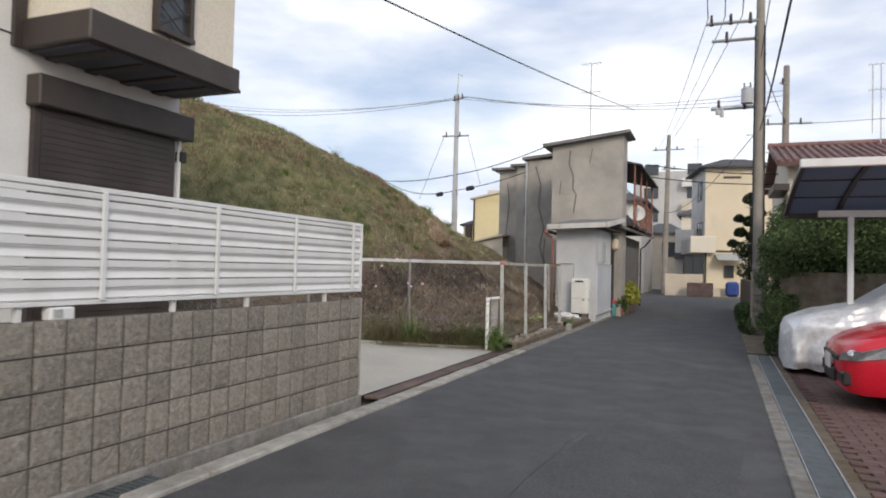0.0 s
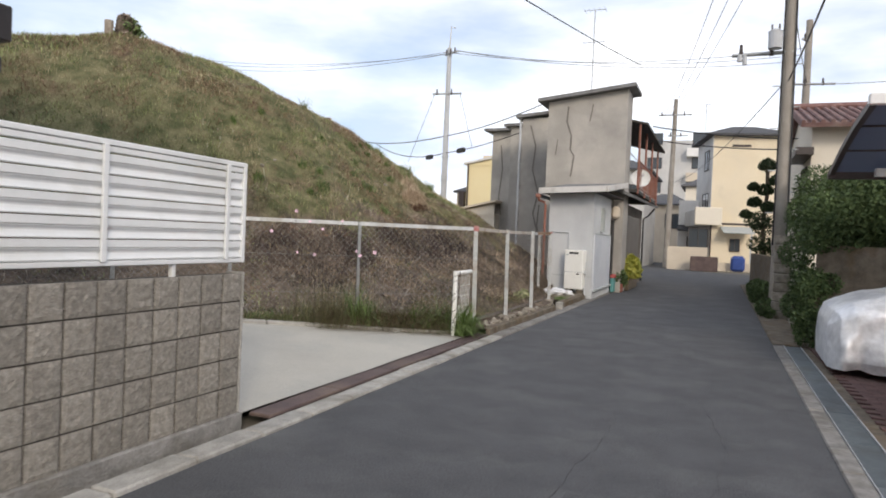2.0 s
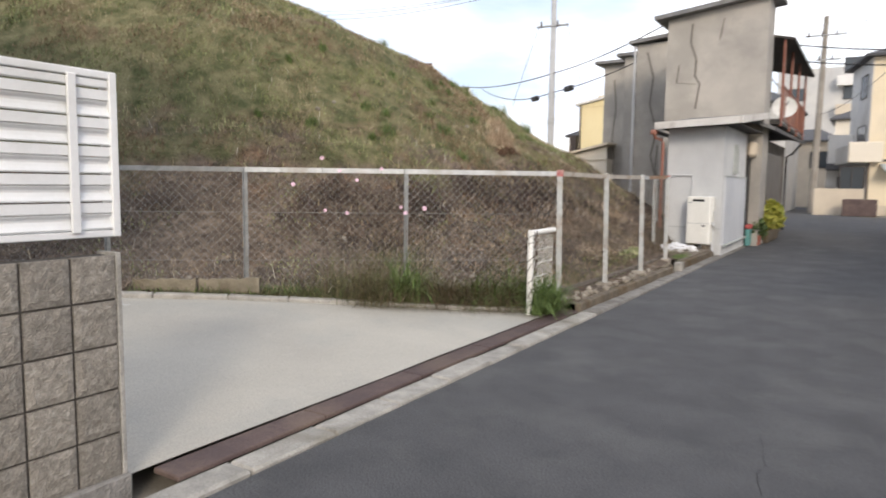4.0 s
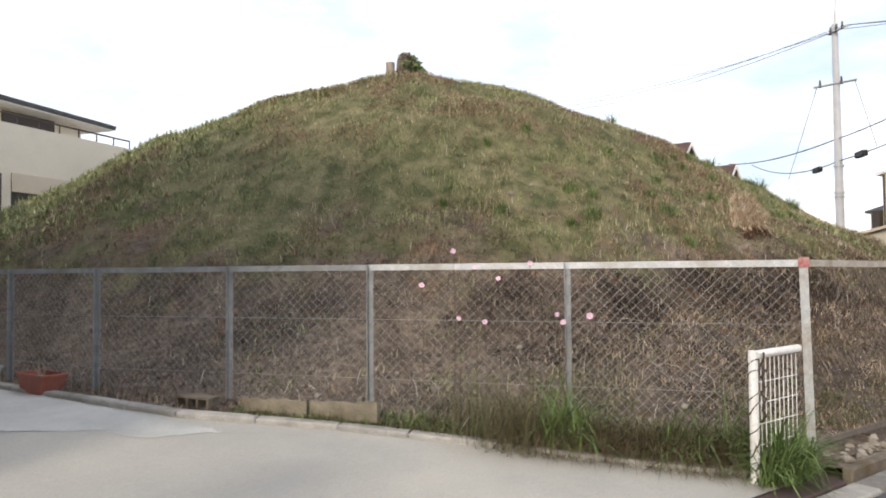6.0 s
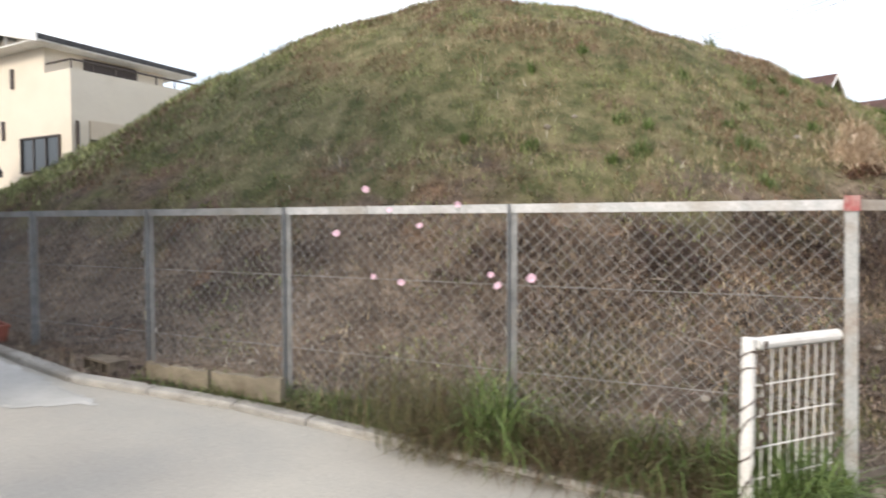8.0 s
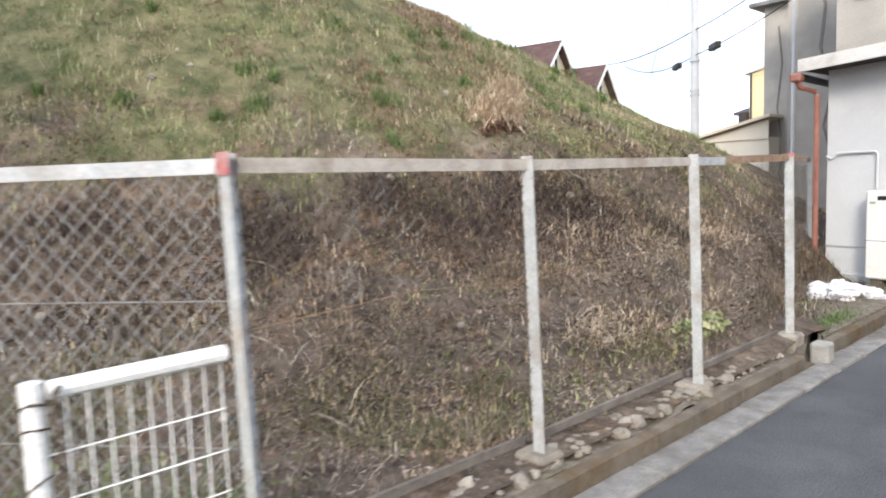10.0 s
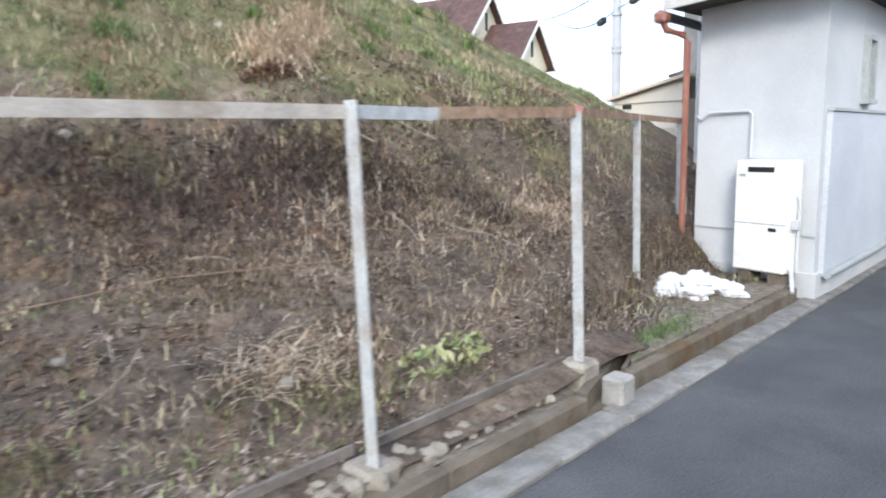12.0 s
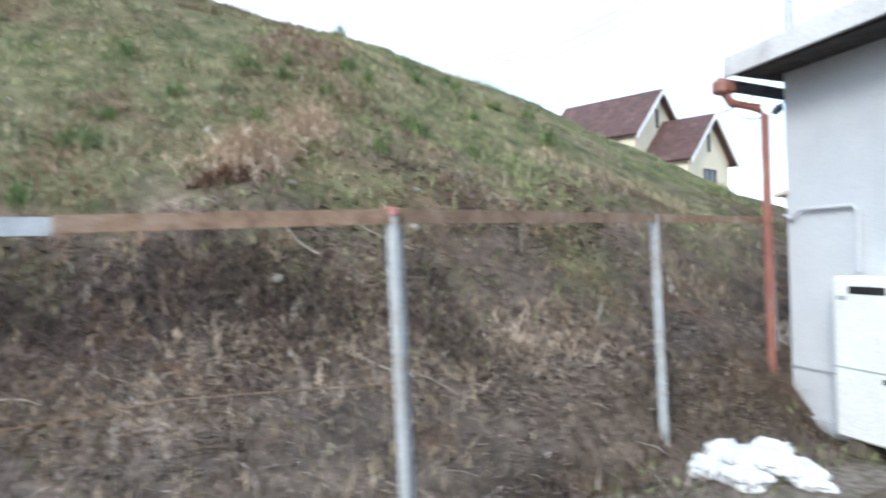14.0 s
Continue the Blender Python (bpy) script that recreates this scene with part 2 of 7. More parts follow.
M_STONE = mat("rubble_stone", (0.2, 0.175, 0.145), (0.33, 0.3, 0.255), 9, 0.95, 0.6, c3=(0.24, 0.21, 0.16), stain=6, vary=0.15)
M_STICK = mat("bleached_stick", (0.24, 0.2, 0.16), (0.36, 0.31, 0.255), 9, 0.9, 0.2)
M_WOODWALL = mat("weathered_boards", (0.15, 0.13, 0.115), (0.22, 0.195, 0.17), 3, 0.9, 0.3, c3=(0.1, 0.085, 0.07), stain=1.0)
M_EDGING = mat("buff_edging", (0.19, 0.165, 0.125), (0.27, 0.235, 0.175), 7, 0.95, 0.8, c3=(0.12, 0.095, 0.065), stain=3)
M_RAILOLD = mat("weathered_rail", (0.36, 0.33, 0.29), (0.46, 0.42, 0.37), 12, 0.8, 0.3, c3=(0.27, 0.22, 0.17), stain=4)
M_TEAL = mat("faded_teal_plastic", (0.08, 0.24, 0.24), (0.12, 0.3, 0.29), 5, 0.6, 0.1)
M_REDLID = mat("faded_red_plastic", (0.42, 0.08, 0.08), (0.48, 0.13, 0.12), 5, 0.6, 0.1)
M_BARK = mat("bark", (0.09, 0.07, 0.05), (0.16, 0.13, 0.1), 20, 0.95, 0.6)


def leaf_mat(name, dark, light, rough=0.6, sss=0.0):
    """Leaves or blades: each its own tone between two colours."""
    m = bpy.data.materials.new(name)
    m.use_nodes = True
    n, l = m.node_tree.nodes, m.node_tree.links
    b = n["Principled BSDF"]
    geo = n.new("ShaderNodeNewGeometry")
    x = n.new("ShaderNodeMix")
    x.data_type = "RGBA"
    x.inputs["A"].default_value, x.inputs["B"].default_value = (*dark, 1), (*light, 1)
    l.new(geo.outputs["Random Per Island"], x.inputs["Factor"])
    t = n.new("ShaderNodeTexNoise")
    t.inputs["Scale"].default_value = 1.4
    l.new(geo.outputs["Position"], t.inputs["Vector"])
    v = n.new("ShaderNodeMapRange")
    v.inputs["To Min"].default_value, v.inputs["To Max"].default_value = 0.6, 1.4
    l.new(t.outputs["Fac"], v.inputs["Value"])
    h = n.new("ShaderNodeHueSaturation")
    l.new(v.outputs["Result"], h.inputs["Value"])
    l.new(x.outputs["Result"], h.inputs["Color"])
    l.new(h.outputs["Color"], b.inputs["Base Color"])
    b.inputs["Roughness"].default_value = rough
    b.inputs["Specular IOR Level"].default_value = 0.2
    return m


M_GREEN = leaf_mat("green_grass", (0.08, 0.11, 0.042), (0.42, 0.45, 0.21))
M_TUFT = leaf_mat("tuft_grass", (0.06, 0.09, 0.035), (0.2, 0.27, 0.1))
M_LUSH = leaf_mat("lush_grass", (0.05, 0.085, 0.025), (0.18, 0.25, 0.085))
M_STRAW = leaf_mat("dry_grass", (0.22, 0.17, 0.1), (0.62, 0.52, 0.35))
M_PALESTRAW = leaf_mat("cut_straw", (0.36, 0.27, 0.185), (0.82, 0.67, 0.5))
M_THATCH = leaf_mat("withered_grass", (0.1, 0.062, 0.042), (0.36, 0.24, 0.165))
M_CORE = leaf_mat("reddish_roots", (0.08, 0.045, 0.032), (0.3, 0.18, 0.125))
M_VINE = leaf_mat("dead_vine", (0.025, 0.018, 0.017), (0.17, 0.125, 0.115))
M_LEAF = leaf_mat("fallen_leaf", (0.055, 0.04, 0.034), (0.5, 0.39, 0.33))
M_BOARD = mat("weathered_board", (0.13, 0.115, 0.1), (0.23, 0.2, 0.175), 5, 0.9, 0.5, c3=(0.09, 0.075, 0.06), stain=3)
M_TANLITTER = leaf_mat("tan_litter", (0.15, 0.104, 0.068), (0.6, 0.465, 0.33))
M_DEAD = leaf_mat("dead_stems", (0.045, 0.036, 0.03), (0.3, 0.238, 0.19))
M_LITTER = leaf_mat("leaf_litter", (0.09, 0.064, 0.052), (0.5, 0.41, 0.34))
M_PALESTALK = leaf_mat("bleached_stalk", (0.45, 0.4, 0.32), (0.66, 0.61, 0.52))
M_HEDGE = leaf_mat("hedge_leaf", (0.035, 0.06, 0.022), (0.11, 0.155, 0.06))
M_NIWAKI = leaf_mat("pine_needle", (0.02, 0.035, 0.014), (0.05, 0.075, 0.03))
M_YELLEAF = leaf_mat("yellow_green_leaf", (0.2, 0.24, 0.04), (0.5, 0.46, 0.1))
M_PALELEAF = leaf_mat("pale_weed_leaf", (0.18, 0.24, 0.08), (0.6, 0.58, 0.36))
M_STEM2 = leaf_mat("brown_thatch", (0.055, 0.042, 0.028), (0.2, 0.15, 0.095))
M_GREEN2 = leaf_mat("olive_weed", (0.05, 0.052, 0.024), (0.19, 0.185, 0.085))
M_PINK = leaf_mat("pink_petal", (0.6, 0.3, 0.42), (0.78, 0.55, 0.66))


def mound_mat():
    """Earth and turf: green above, dry and brown lower down, in drifting patches."""
    m = bpy.data.materials.new("mound_turf")
    m.use_nodes = True
    n, l = m.node_tree.nodes, m.node_tree.links
    b = n["Principled BSDF"]
    geo = n.new("ShaderNodeNewGeometry")
    sep = n.new("ShaderNodeSeparateXYZ")
    l.new(geo.outputs["Position"], sep.inputs[0])
    def nt(s, d=6.0):
        t = n.new("ShaderNodeTexNoise")
        t.inputs["Scale"].default_value, t.inputs["Detail"].default_value, t.inputs["Roughness"].default_value = s, d, 0.62
        l.new(geo.outputs["Position"], t.inputs["Vector"])
        return t.outputs["Fac"]
    def rng(v, a, c, lo=0.0, hi=1.0):
        r = n.new("ShaderNodeMapRange")
        for k, val in zip(("From Min", "From Max", "To Min", "To Max"), (a, c, lo, hi)):
            r.inputs[k].default_value = val
        l.new(v, r.inputs["Value"])
        return r.outputs["Result"]
    def mix(f, a, c):
        x = n.new("ShaderNodeMix")
        x.data_type = "RGBA"
        l.new(f, x.inputs["Factor"])
        for s, v in (("A", a), ("B", c)):
            if isinstance(v, tuple):
                x.inputs[s].default_value = (*v, 1)
            else:
                l.new(v, x.inputs[s])
        return x.outputs["Result"]
    low = mix(rng(nt(7), 0.35, 0.65), (0.04, 0.032, 0.027), (0.15, 0.118, 0.095))
    low = mix(rng(nt(2.4), 0.52, 0.64), low, mix(rng(nt(11), 0.4, 0.6), (0.085, 0.052, 0.034), (0.23, 0.15, 0.098)))
    low = mix(rng(nt(0.75), 0.42, 0.62), low, mix(rng(nt(9), 0.35, 0.65), (0.09, 0.07, 0.054), (0.26, 0.205, 0.158)))
    high = mix(rng(nt(3), 0.35, 0.65), (0.065, 0.075, 0.034), (0.2, 0.18, 0.1))
    high = mix(rng(nt(0.55), 0.53, 0.66), high, mix(rng(nt(8), 0.4, 0.6), (0.075, 0.05, 0.034), (0.2, 0.14, 0.095)))
    ad = n.new("ShaderNodeMath")
    ad.operation = "ADD"
    l.new(sep.outputs["Z"], ad.inputs[0])
    l.new(rng(nt(0.9), 0.3, 0.7, -0.9, 0.9), ad.inputs[1])
    col = mix(rng(ad.outputs[0], 1.3, 2.1), low, high)
    f = nt(55, 3.0)
    h = n.new("ShaderNodeHueSaturation")
    l.new(rng(f, 0.25, 0.75, 0.7, 1.35), h.inputs["Value"])
    l.new(col, h.inputs["Color"])
    l.new(h.outputs["Color"], b.inputs["Base Color"])
    b.inputs["Roughness"].default_value = 0.95
    b.inputs["Specular IOR Level"].default_value = 0.1
    bp = n.new("ShaderNodeBump")
    bp.inputs["Strength"].default_value, bp.inputs["Distance"].default_value = 0.8, 0.04
    l.new(nt(22, 5.0), bp.inputs["Height"])
    l.new(bp.outputs["Normal"], b.inputs["Normal"])
    return m


M_MOUND = mound_mat()

# ---- mesh helpers ----
def put(name, bm, material, smooth=False):
    me = bpy.data.meshes.new(name)
    bm.to_mesh(me)
    bm.free()
    me.materials.append(material)
    if smooth:
        me.polygons.foreach_set("use_smooth", [True] * len(me.polygons))
    return new(name, me)


def part(name, bm, material, parent, label="", smooth=False):
    ob = put(name, bm, material, smooth)
    ob.parent = parent
    return tagged(ob, label) if label else ob


def thing(name, label, category, at=(0, 0, 0), group="", kind="", turn=0.0):
    ob = new(name)
    ob.empty_display_size = 0.1
    ob.matrix_basis = pose(*at, 0, 0, turn)
    return tagged(ob, label, category, group, kind)


def block(bm, x0, x1, y0, y1, z0, z1, bevel=0.0):
    r = bmesh.ops.create_cube(bm, size=1.0)
    c = Vector(((x0 + x1) / 2, (y0 + y1) / 2, (z0 + z1) / 2))
    s = Vector((abs(x1 - x0), abs(y1 - y0), abs(z1 - z0)))
    for v in r["verts"]:
        v.co = Vector((v.co.x * s.x, v.co.y * s.y, v.co.z * s.z)) + c
    if bevel:
        edges = list({e for v in r["verts"] for e in v.link_edges})
        bmesh.ops.bevel(bm, geom=edges, offset=bevel, segments=1, affect="EDGES", profile=0.5)
    return bm


def B(x0, x1, y0, y1, z0, z1, bevel=0.0):
    return block(bmesh.new(), x0, x1, y0, y1, z0, z1, bevel)


def tube(bm, a, b, r0, r1=None, seg=8, cap=True):
    """A round bar from a to b."""
    a, b = Vector(a), Vector(b)
    r1 = r0 if r1 is None else r1
    q = (b - a).to_track_quat("Z", "Y")
    ra, rb = [], []
    for i in range(seg):
        w = 2 * math.pi * i / seg
        o = q @ Vector((math.cos(w), math.sin(w), 0))
        ra.append(bm.verts.new(a + o * r0))
        rb.append(bm.verts.new(b + o * r1))
    for i in range(seg):
        j = (i + 1) % seg
        bm.faces.new((ra[i], ra[j], rb[j], rb[i]))
    if cap:
        bm.faces.new(ra[::-1])
        bm.faces.new(rb)
    return bm


def bent(points, r, seg=8):
    """One round bar swept along the points."""
    bm = bmesh.new()
    pts = [Vector(p) for p in points]
    rings = []
    for i, p in enumerate(pts):
        d = (pts[min(i + 1, len(pts) - 1)] - pts[max(i - 1, 0)]).normalized()
        ref = Vector((0, 0, 1)) if abs(d.z) < 0.9 else Vector((1, 0, 0))
        u = d.cross(ref).normalized()
        w = u.cross(d)
        if rings and abs(pts[i].z - pts[i - 1].z) > 0 and u.dot(last) < -0.2:
            u, w = -u, -w
        last = u
        rings.append([bm.verts.new(p + (u * math.cos(2 * math.pi * k / seg) + w * math.sin(2 * math.pi * k / seg)) * r) for k in range(seg)])
    for a, b in zip(rings, rings[1:]):
        off = min(range(seg), key=lambda o: (b[o].co - a[0].co).length)
        for k in range(seg):
            bm.faces.new((a[k], a[(k + 1) % seg], b[(k + 1 + off) % seg], b[(k + off) % seg]))
    bm.faces.new(rings[0][::-1])
    bm.faces.new(rings[-1])
    bmesh.ops.recalc_face_normals(bm, faces=bm.faces)
    return bm


def prism(bm, outline, z0, z1):
    """An upright prism over an outline of (x, y)."""
    lo = [bm.verts.new((x, y, z0)) for x, y in outline]
    hi = [bm.verts.new((x, y, z1)) for x, y in outline]
    n = len(outline)
    for i in range(n):
        j = (i + 1) % n
        bm.faces.new((lo[i], lo[j], hi[j], hi[i]))
    bm.faces.new(lo[::-1])
    bm.faces.new(hi)
    bmesh.ops.recalc_face_normals(bm, faces=bm.faces)
    return bm


def slab3(bm, corners, thick):
    """A plate whose top has the four corners given."""
    n = (Vector(corners[1]) - Vector(corners[0])).cross(Vector(corners[3]) - Vector(corners[0])).normalized() * thick
    hi = [bm.verts.new(c) for c in corners]
    lo = [bm.verts.new(Vector(c) - n) for c in corners]
    k = len(corners)
    for i in range(k):
        j = (i + 1) % k
        bm.faces.new((hi[i], lo[i], lo[j], hi[j]))
    bm.faces.new(hi)
    bm.faces.new(lo[::-1])
    bmesh.ops.recalc_face_normals(bm, faces=bm.faces)
    return bm


def arrays(name, verts, faces, material, parent=None, label="", category="", kind=""):
    me = bpy.data.meshes.new(name)
    me.from_pydata(verts, [], faces)
    me.materials.append(material)
    ob = new(name, me)
    if parent:
        ob.parent = parent
    return tagged(ob, label, category, "", kind)


def fbm(x, y, s, seed=0.0):
    return noise.fractal(Vector((x * s, y * s, seed)), 0.9, 2.0, 4)


# ---- the mound's shape ----
CX, CY = -13.95, 14.5
STEPS = (0, 0.2, 0.4, 0.55, 0.7, 0.8, 0.9, 1.0, 1.15)
RISE = (5.908, 5.384, 4.399, 3.387, 2.284, 1.799, 0.822, 0.455, 0.0)


def base_radius(th):
    lobes = -0.082 * np.cos(2 * th) + 0.941 * np.sin(2 * th) + 0.078 * np.cos(3 * th) - 0.474 * np.sin(3 * th)
    return 12.743 - 3.352 * np.cos(th) + 2.393 * np.sin(th) + lobes + 2.778 * np.exp(-((th - 1.3) / 0.25) ** 2)


def slab_z(x):
    return np.interp(-x, (3.4, 7.0, 8.5), (0.05, 0.31, 0.335))


def mound_z(x, y):
    """Height of the mound and of the earth strip round it."""
    x, y = np.asarray(x, float), np.asarray(y, float)
    dx, dy = x - CX, y - CY
    r, th = np.hypot(dx, dy), np.arctan2(dy, dx)
    s = r / base_radius(th)
    h = sum(np.interp(np.abs(s + o), STEPS, RISE) for o in (-0.05, -0.025, 0, 0.025, 0.05)) / 5
    rough = 0.09 * np.sin(1.7 * x + 0.8 * y) * np.sin(1.3 * y - 0.6 * x + 1.1) + 0.03 * np.sin(4.1 * x + 2.2) * np.sin(3.7 * y)
    h = h + rough * np.clip(h, 0, 1)
    h = h * np.where(y > 16.0, 1 - np.clip((y - 16.0) / 1.2, 0, 1) * (1 - np.clip((-3.85 - x) / 0.7, 0, 1)), 1)
    strip = np.where(y > 11.2, 0.14, slab_z(x) + 0.03)
    return np.maximum(h, strip)


# curb line of the driveway, from the road round to the back
CURB = [(-3.47, 11.15), (-3.9, 10.62), (-4.4, 10.2), (-5.1, 9.65), (-6.0, 8.9), (-6.95, 7.9), (-8.6, 7.08), (-10.8, 6.15), (-14.0, 4.6), (-24.0, 1.0)]
CURB_X, CURB_Y = [p[0] for p in CURB][::-1], [p[1] for p in CURB][::-1]


# ---- ground, road ----
bm = bmesh.new()
bmesh.ops.create_grid(bm, x_segments=8, y_segments=8, size=600)
tagged(put("ground", bm, M_GROUND), "bare brown earth stretching to the horizon", "ground", kind="structure").location.z = -0.06

bm = bmesh.new()
prism(bm, [(-3.1, -14), (0.46, -14), (0.46, 31.0), (1.2, 33.0), (14, 34), (14, 41.5), (-1.0, 43.0), (-2.6, 46), (-3.4, 70), (-6.4, 70), (-5.6, 46), (-4.6, 38), (-3.6, 31.5), (-3.1, 30)], -0.1, 0.0)
tagged(put("road", bm, M_ASPHALT), "worn dark grey asphalt lane with faint cracks", "road", kind="structure")
road_patch = bmesh.new()
prism(road_patch, [(-1.25, 3.6), (0.05, 3.75), (0.2, 6.05), (-1.05, 6.0)], 0.0, 0.004)
tagged(put("road_patch", road_patch, M_PATCH), "slightly darker patch of relaid asphalt", "road", kind="structure")
def road_crack(pts, r):
    """A hairline crack wandering through the points."""
    path = []
    for (xa, ya), (xb, yb) in zip(pts, pts[1:]):
        n = max(2, int(math.hypot(xb - xa, yb - ya) / 0.12))
        for k in range(n):
            f = k / n
            x, y = xa + (xb - xa) * f, ya + (yb - ya) * f
            path.append((x + 0.05 * noise.noise((x * 5, y * 5, 2)), y + 0.05 * noise.noise((x * 5, y * 5, 6)), -r * 0.3))
    return tagged(put("road_crack", bent(path, r, 4), M_CABLE), "thin dark crack wandering through the asphalt", "crack", kind="structure")


road_crack([(-1.28, 3.2), (-1.2, 4.6), (-1.12, 6.0), (-1.02, 7.4), (-1.1, 8.6)], 0.0035)
road_crack([(-1.2, 5.2), (-0.6, 5.6), (-0.1, 5.5)], 0.0025)
road_crack([(-0.35, 6.0), (-0.2, 7.2), (-0.4, 8.6), (-0.3, 10.5)], 0.0025)

# ---- driveway slab with its curb ----
vs, fs = [], []
cols = list(np.linspace(-3.47, -13.5, 68))
for i, x in enumerate(cols):
    y1 = float(np.interp(x, CURB_X, CURB_Y)) - 0.05
    for j in range(13):
        y = 2.0 + (y1 - 2.0) * j / 12
        vs.append((x, y, float(slab_z(x)) + 0.006 * noise.noise((x, y, 0))))
for i in range(len(cols) - 1):
    for j in range(12):
        a = i * 13 + j
        fs.append((a, a + 13, a + 14, a + 1))
tagged(arrays("driveway", vs, fs, M_SLAB), "pale concrete driveway slab sloping up from the lane", "driveway", kind="structure")

# older patch of screed by the house
vs, fs = [], []
outline = [(-6.32, 8.06), (-6.85, 7.78), (-8.6, 6.98), (-10.6, 6.1), (-10.4, 5.2), (-8.2, 5.6), (-7.3, 6.3), (-6.9, 7.1), (-6.45, 7.6)]
def inside(x, y, ring):
    hit = False
    for (xa, ya), (xb, yb) in zip(ring, ring[1:] + ring[:1]):
        if (ya > y) != (yb > y) and x < xa + (y - ya) * (xb - xa) / (yb - ya):
            hit = not hit
    return hit


bm = bmesh.new()
corners = {}
for i in range(150):
    for j in range(104):
        x, y = -11.0 + i * 0.032, 5.0 + j * 0.032
        wob = 0.07 * noise.noise((x * 3, y * 3, 0)) + 0.025 * noise.noise((x * 11, y * 11, 3))
        if inside(x + 0.016 + wob, y + 0.016 - wob, outline):
            quad = []
            for k in ((i, j), (i + 1, j), (i + 1, j + 1), (i, j + 1)):
                if k not in corners:
                    a, b = -11.0 + k[0] * 0.032, 5.0 + k[1] * 0.032
                    corners[k] = bm.verts.new((a, b, float(slab_z(a)) + 0.011))
                quad.append(corners[k])
            bm.faces.new(quad)
for v in bm.verts:
    if v.is_boundary:
        v.co.z -= 0.007
tagged(put("driveway_screed", bm, M_SLAB_OLD), "older pale screed patch with a broken edge", "driveway", kind="structure")
bm = B(-6.75, -6.25, 6.3, 6.62, 0.25, 0.292)
tagged(put("drain_cover", bm, M_BLACK), "small black iron drain cover in the driveway", "drain cover", kind="structure")

curb = thing("driveway_curb", "low weathered concrete curb edging the driveway", "curb", kind="structure")
rng = random.Random(4)
for (xa, ya), (xb, yb) in zip(CURB[:8], CURB[1:9]):
    length = math.hypot(xb - xa, yb - ya)
    k = max(1, round(length / 0.6))
    for i in range(k):
        f0, f1 = i / k + 0.002, (i + 1) / k - 0.002
        pts = []
        ux, uy = (xb - xa) / length, (yb - ya) / length
        nx, ny = uy, -ux
        bm = bmesh.new()
        h = rng.uniform(0.043, 0.048)
        for f in (f0, f1):
            x, y = xa + (xb - xa) * f, ya + (yb - ya) * f
            pts.append((x, y))
        (x0, y0), (x1, y1) = pts
        w = 0.055
        outline = [(x0 - nx * w, y0 - ny * w), (x1 - nx * w, y1 - ny * w), (x1 + nx * w, y1 + ny * w), (x0 + nx * w, y0 + ny * w)]
        lo = [bm.verts.new((x, y, float(slab_z(x)) - 0.1)) for x, y in outline]
        hi = [bm.verts.new((x, y, float(slab_z(x)) + h)) for x, y in outline]
        bm.faces.new(lo[::-1])
        bm.faces.new(hi)
        for a in range(4):
            bm.faces.new((lo[a], lo[(a + 1) % 4], hi[(a + 1) % 4], hi[a]))
        bmesh.ops.recalc_face_normals(bm, faces=bm.faces)
        bmesh.ops.bevel(bm, geom=list(bm.edges), offset=0.012, segments=1, affect="EDGES")
        part("curb_stone", bm, M_KERB, curb)

# ---- left kerb, gutter, cover plates ----
kerb = thing("kerb", "pale concrete kerb strip along the lane, chipped at its joints", "kerb", kind="structure")
y = -6.0
while y < 21.3:
    w = 0.6 if y > 0 else 1.2
    bm = B(-3.28, -3.1, y + 0.006, y + w - 0.006, -0.1, 0.028 + rng.uniform(-0.005, 0.006), 0.012)
    for v in bm.verts:
        v.co.x += rng.uniform(-0.006, 0.006)
    part("kerbstone", bm, M_KERB if y < 11.3 else M_KERBOLD, kerb)
    y += w
gutter = bmesh.new()
block(gutter, -3.46, -3.28, -8, 6.3, -0.2, -0.1)
tagged(put("gutter", gutter, M_CONC_DARK), "dark damp gutter between kerb and wall", "gutter", kind="structure")
plates = thing("gutter_cover", "row of brown chequered steel plates over the gutter", "gutter cover", kind="structure")
y = 6.32
while y < 11.2:
    part("plate", B(-3.47, -3.285, y + 0.004, min(y + 1.0, 11.35) - 0.004, 0.018, 0.048, 0.006), M_PLATE, plates)
    y += 1.0
grating = thing("gutter_grating", "short steel bar grating over the gutter by the wall", "grating", kind="structure")
for i in range(24):
    part("bar", B(-3.42, -3.29, 2.2 + i * 0.05, 2.22 + i * 0.05, -0.01, 0.03), M_GRATE, grating)
part("side_bar", B(-3.29, -3.282, 2.2, 3.4, -0.02, 0.032), M_GRATE, grating)
part("side_bar", B(-3.43, -3.42, 2.2, 3.4, -0.02, 0.032), M_GRATE, grating)

# wall footing
tagged(put("wall_footing", B(-3.6, -3.42, -8, 6.19, -0.2, 0.085, 0.01), M_KERBOLD), "concrete footing under the block wall", "footing", kind="structure")

# ---- mound ----
xs = np.concatenate([np.arange(-34, -22, 0.6), np.arange(-22, -10, 0.22), np.arange(-10, -3.39, 0.1)])
ys = np.concatenate([np.arange(0, 6, 0.3), np.arange(6, 20, 0.12), np.arange(20, 34, 0.4)])
X, Y = np.meshgrid(xs, ys, indexing="ij")
Z = mound_z(X, Y)
jit = np.array([[noise.fractal(Vector((x * 2.2, y * 2.2, 0)), 0.9, 2.0, 3) for y in ys] for x in xs])
lump = np.array([[noise.noise((x * 4.5, y * 4.5, 8.0)) for y in ys] for x in xs])
Z = Z + (0.055 * jit + 0.03 * lump) * np.clip(Z - 0.1, 0.1, 1)


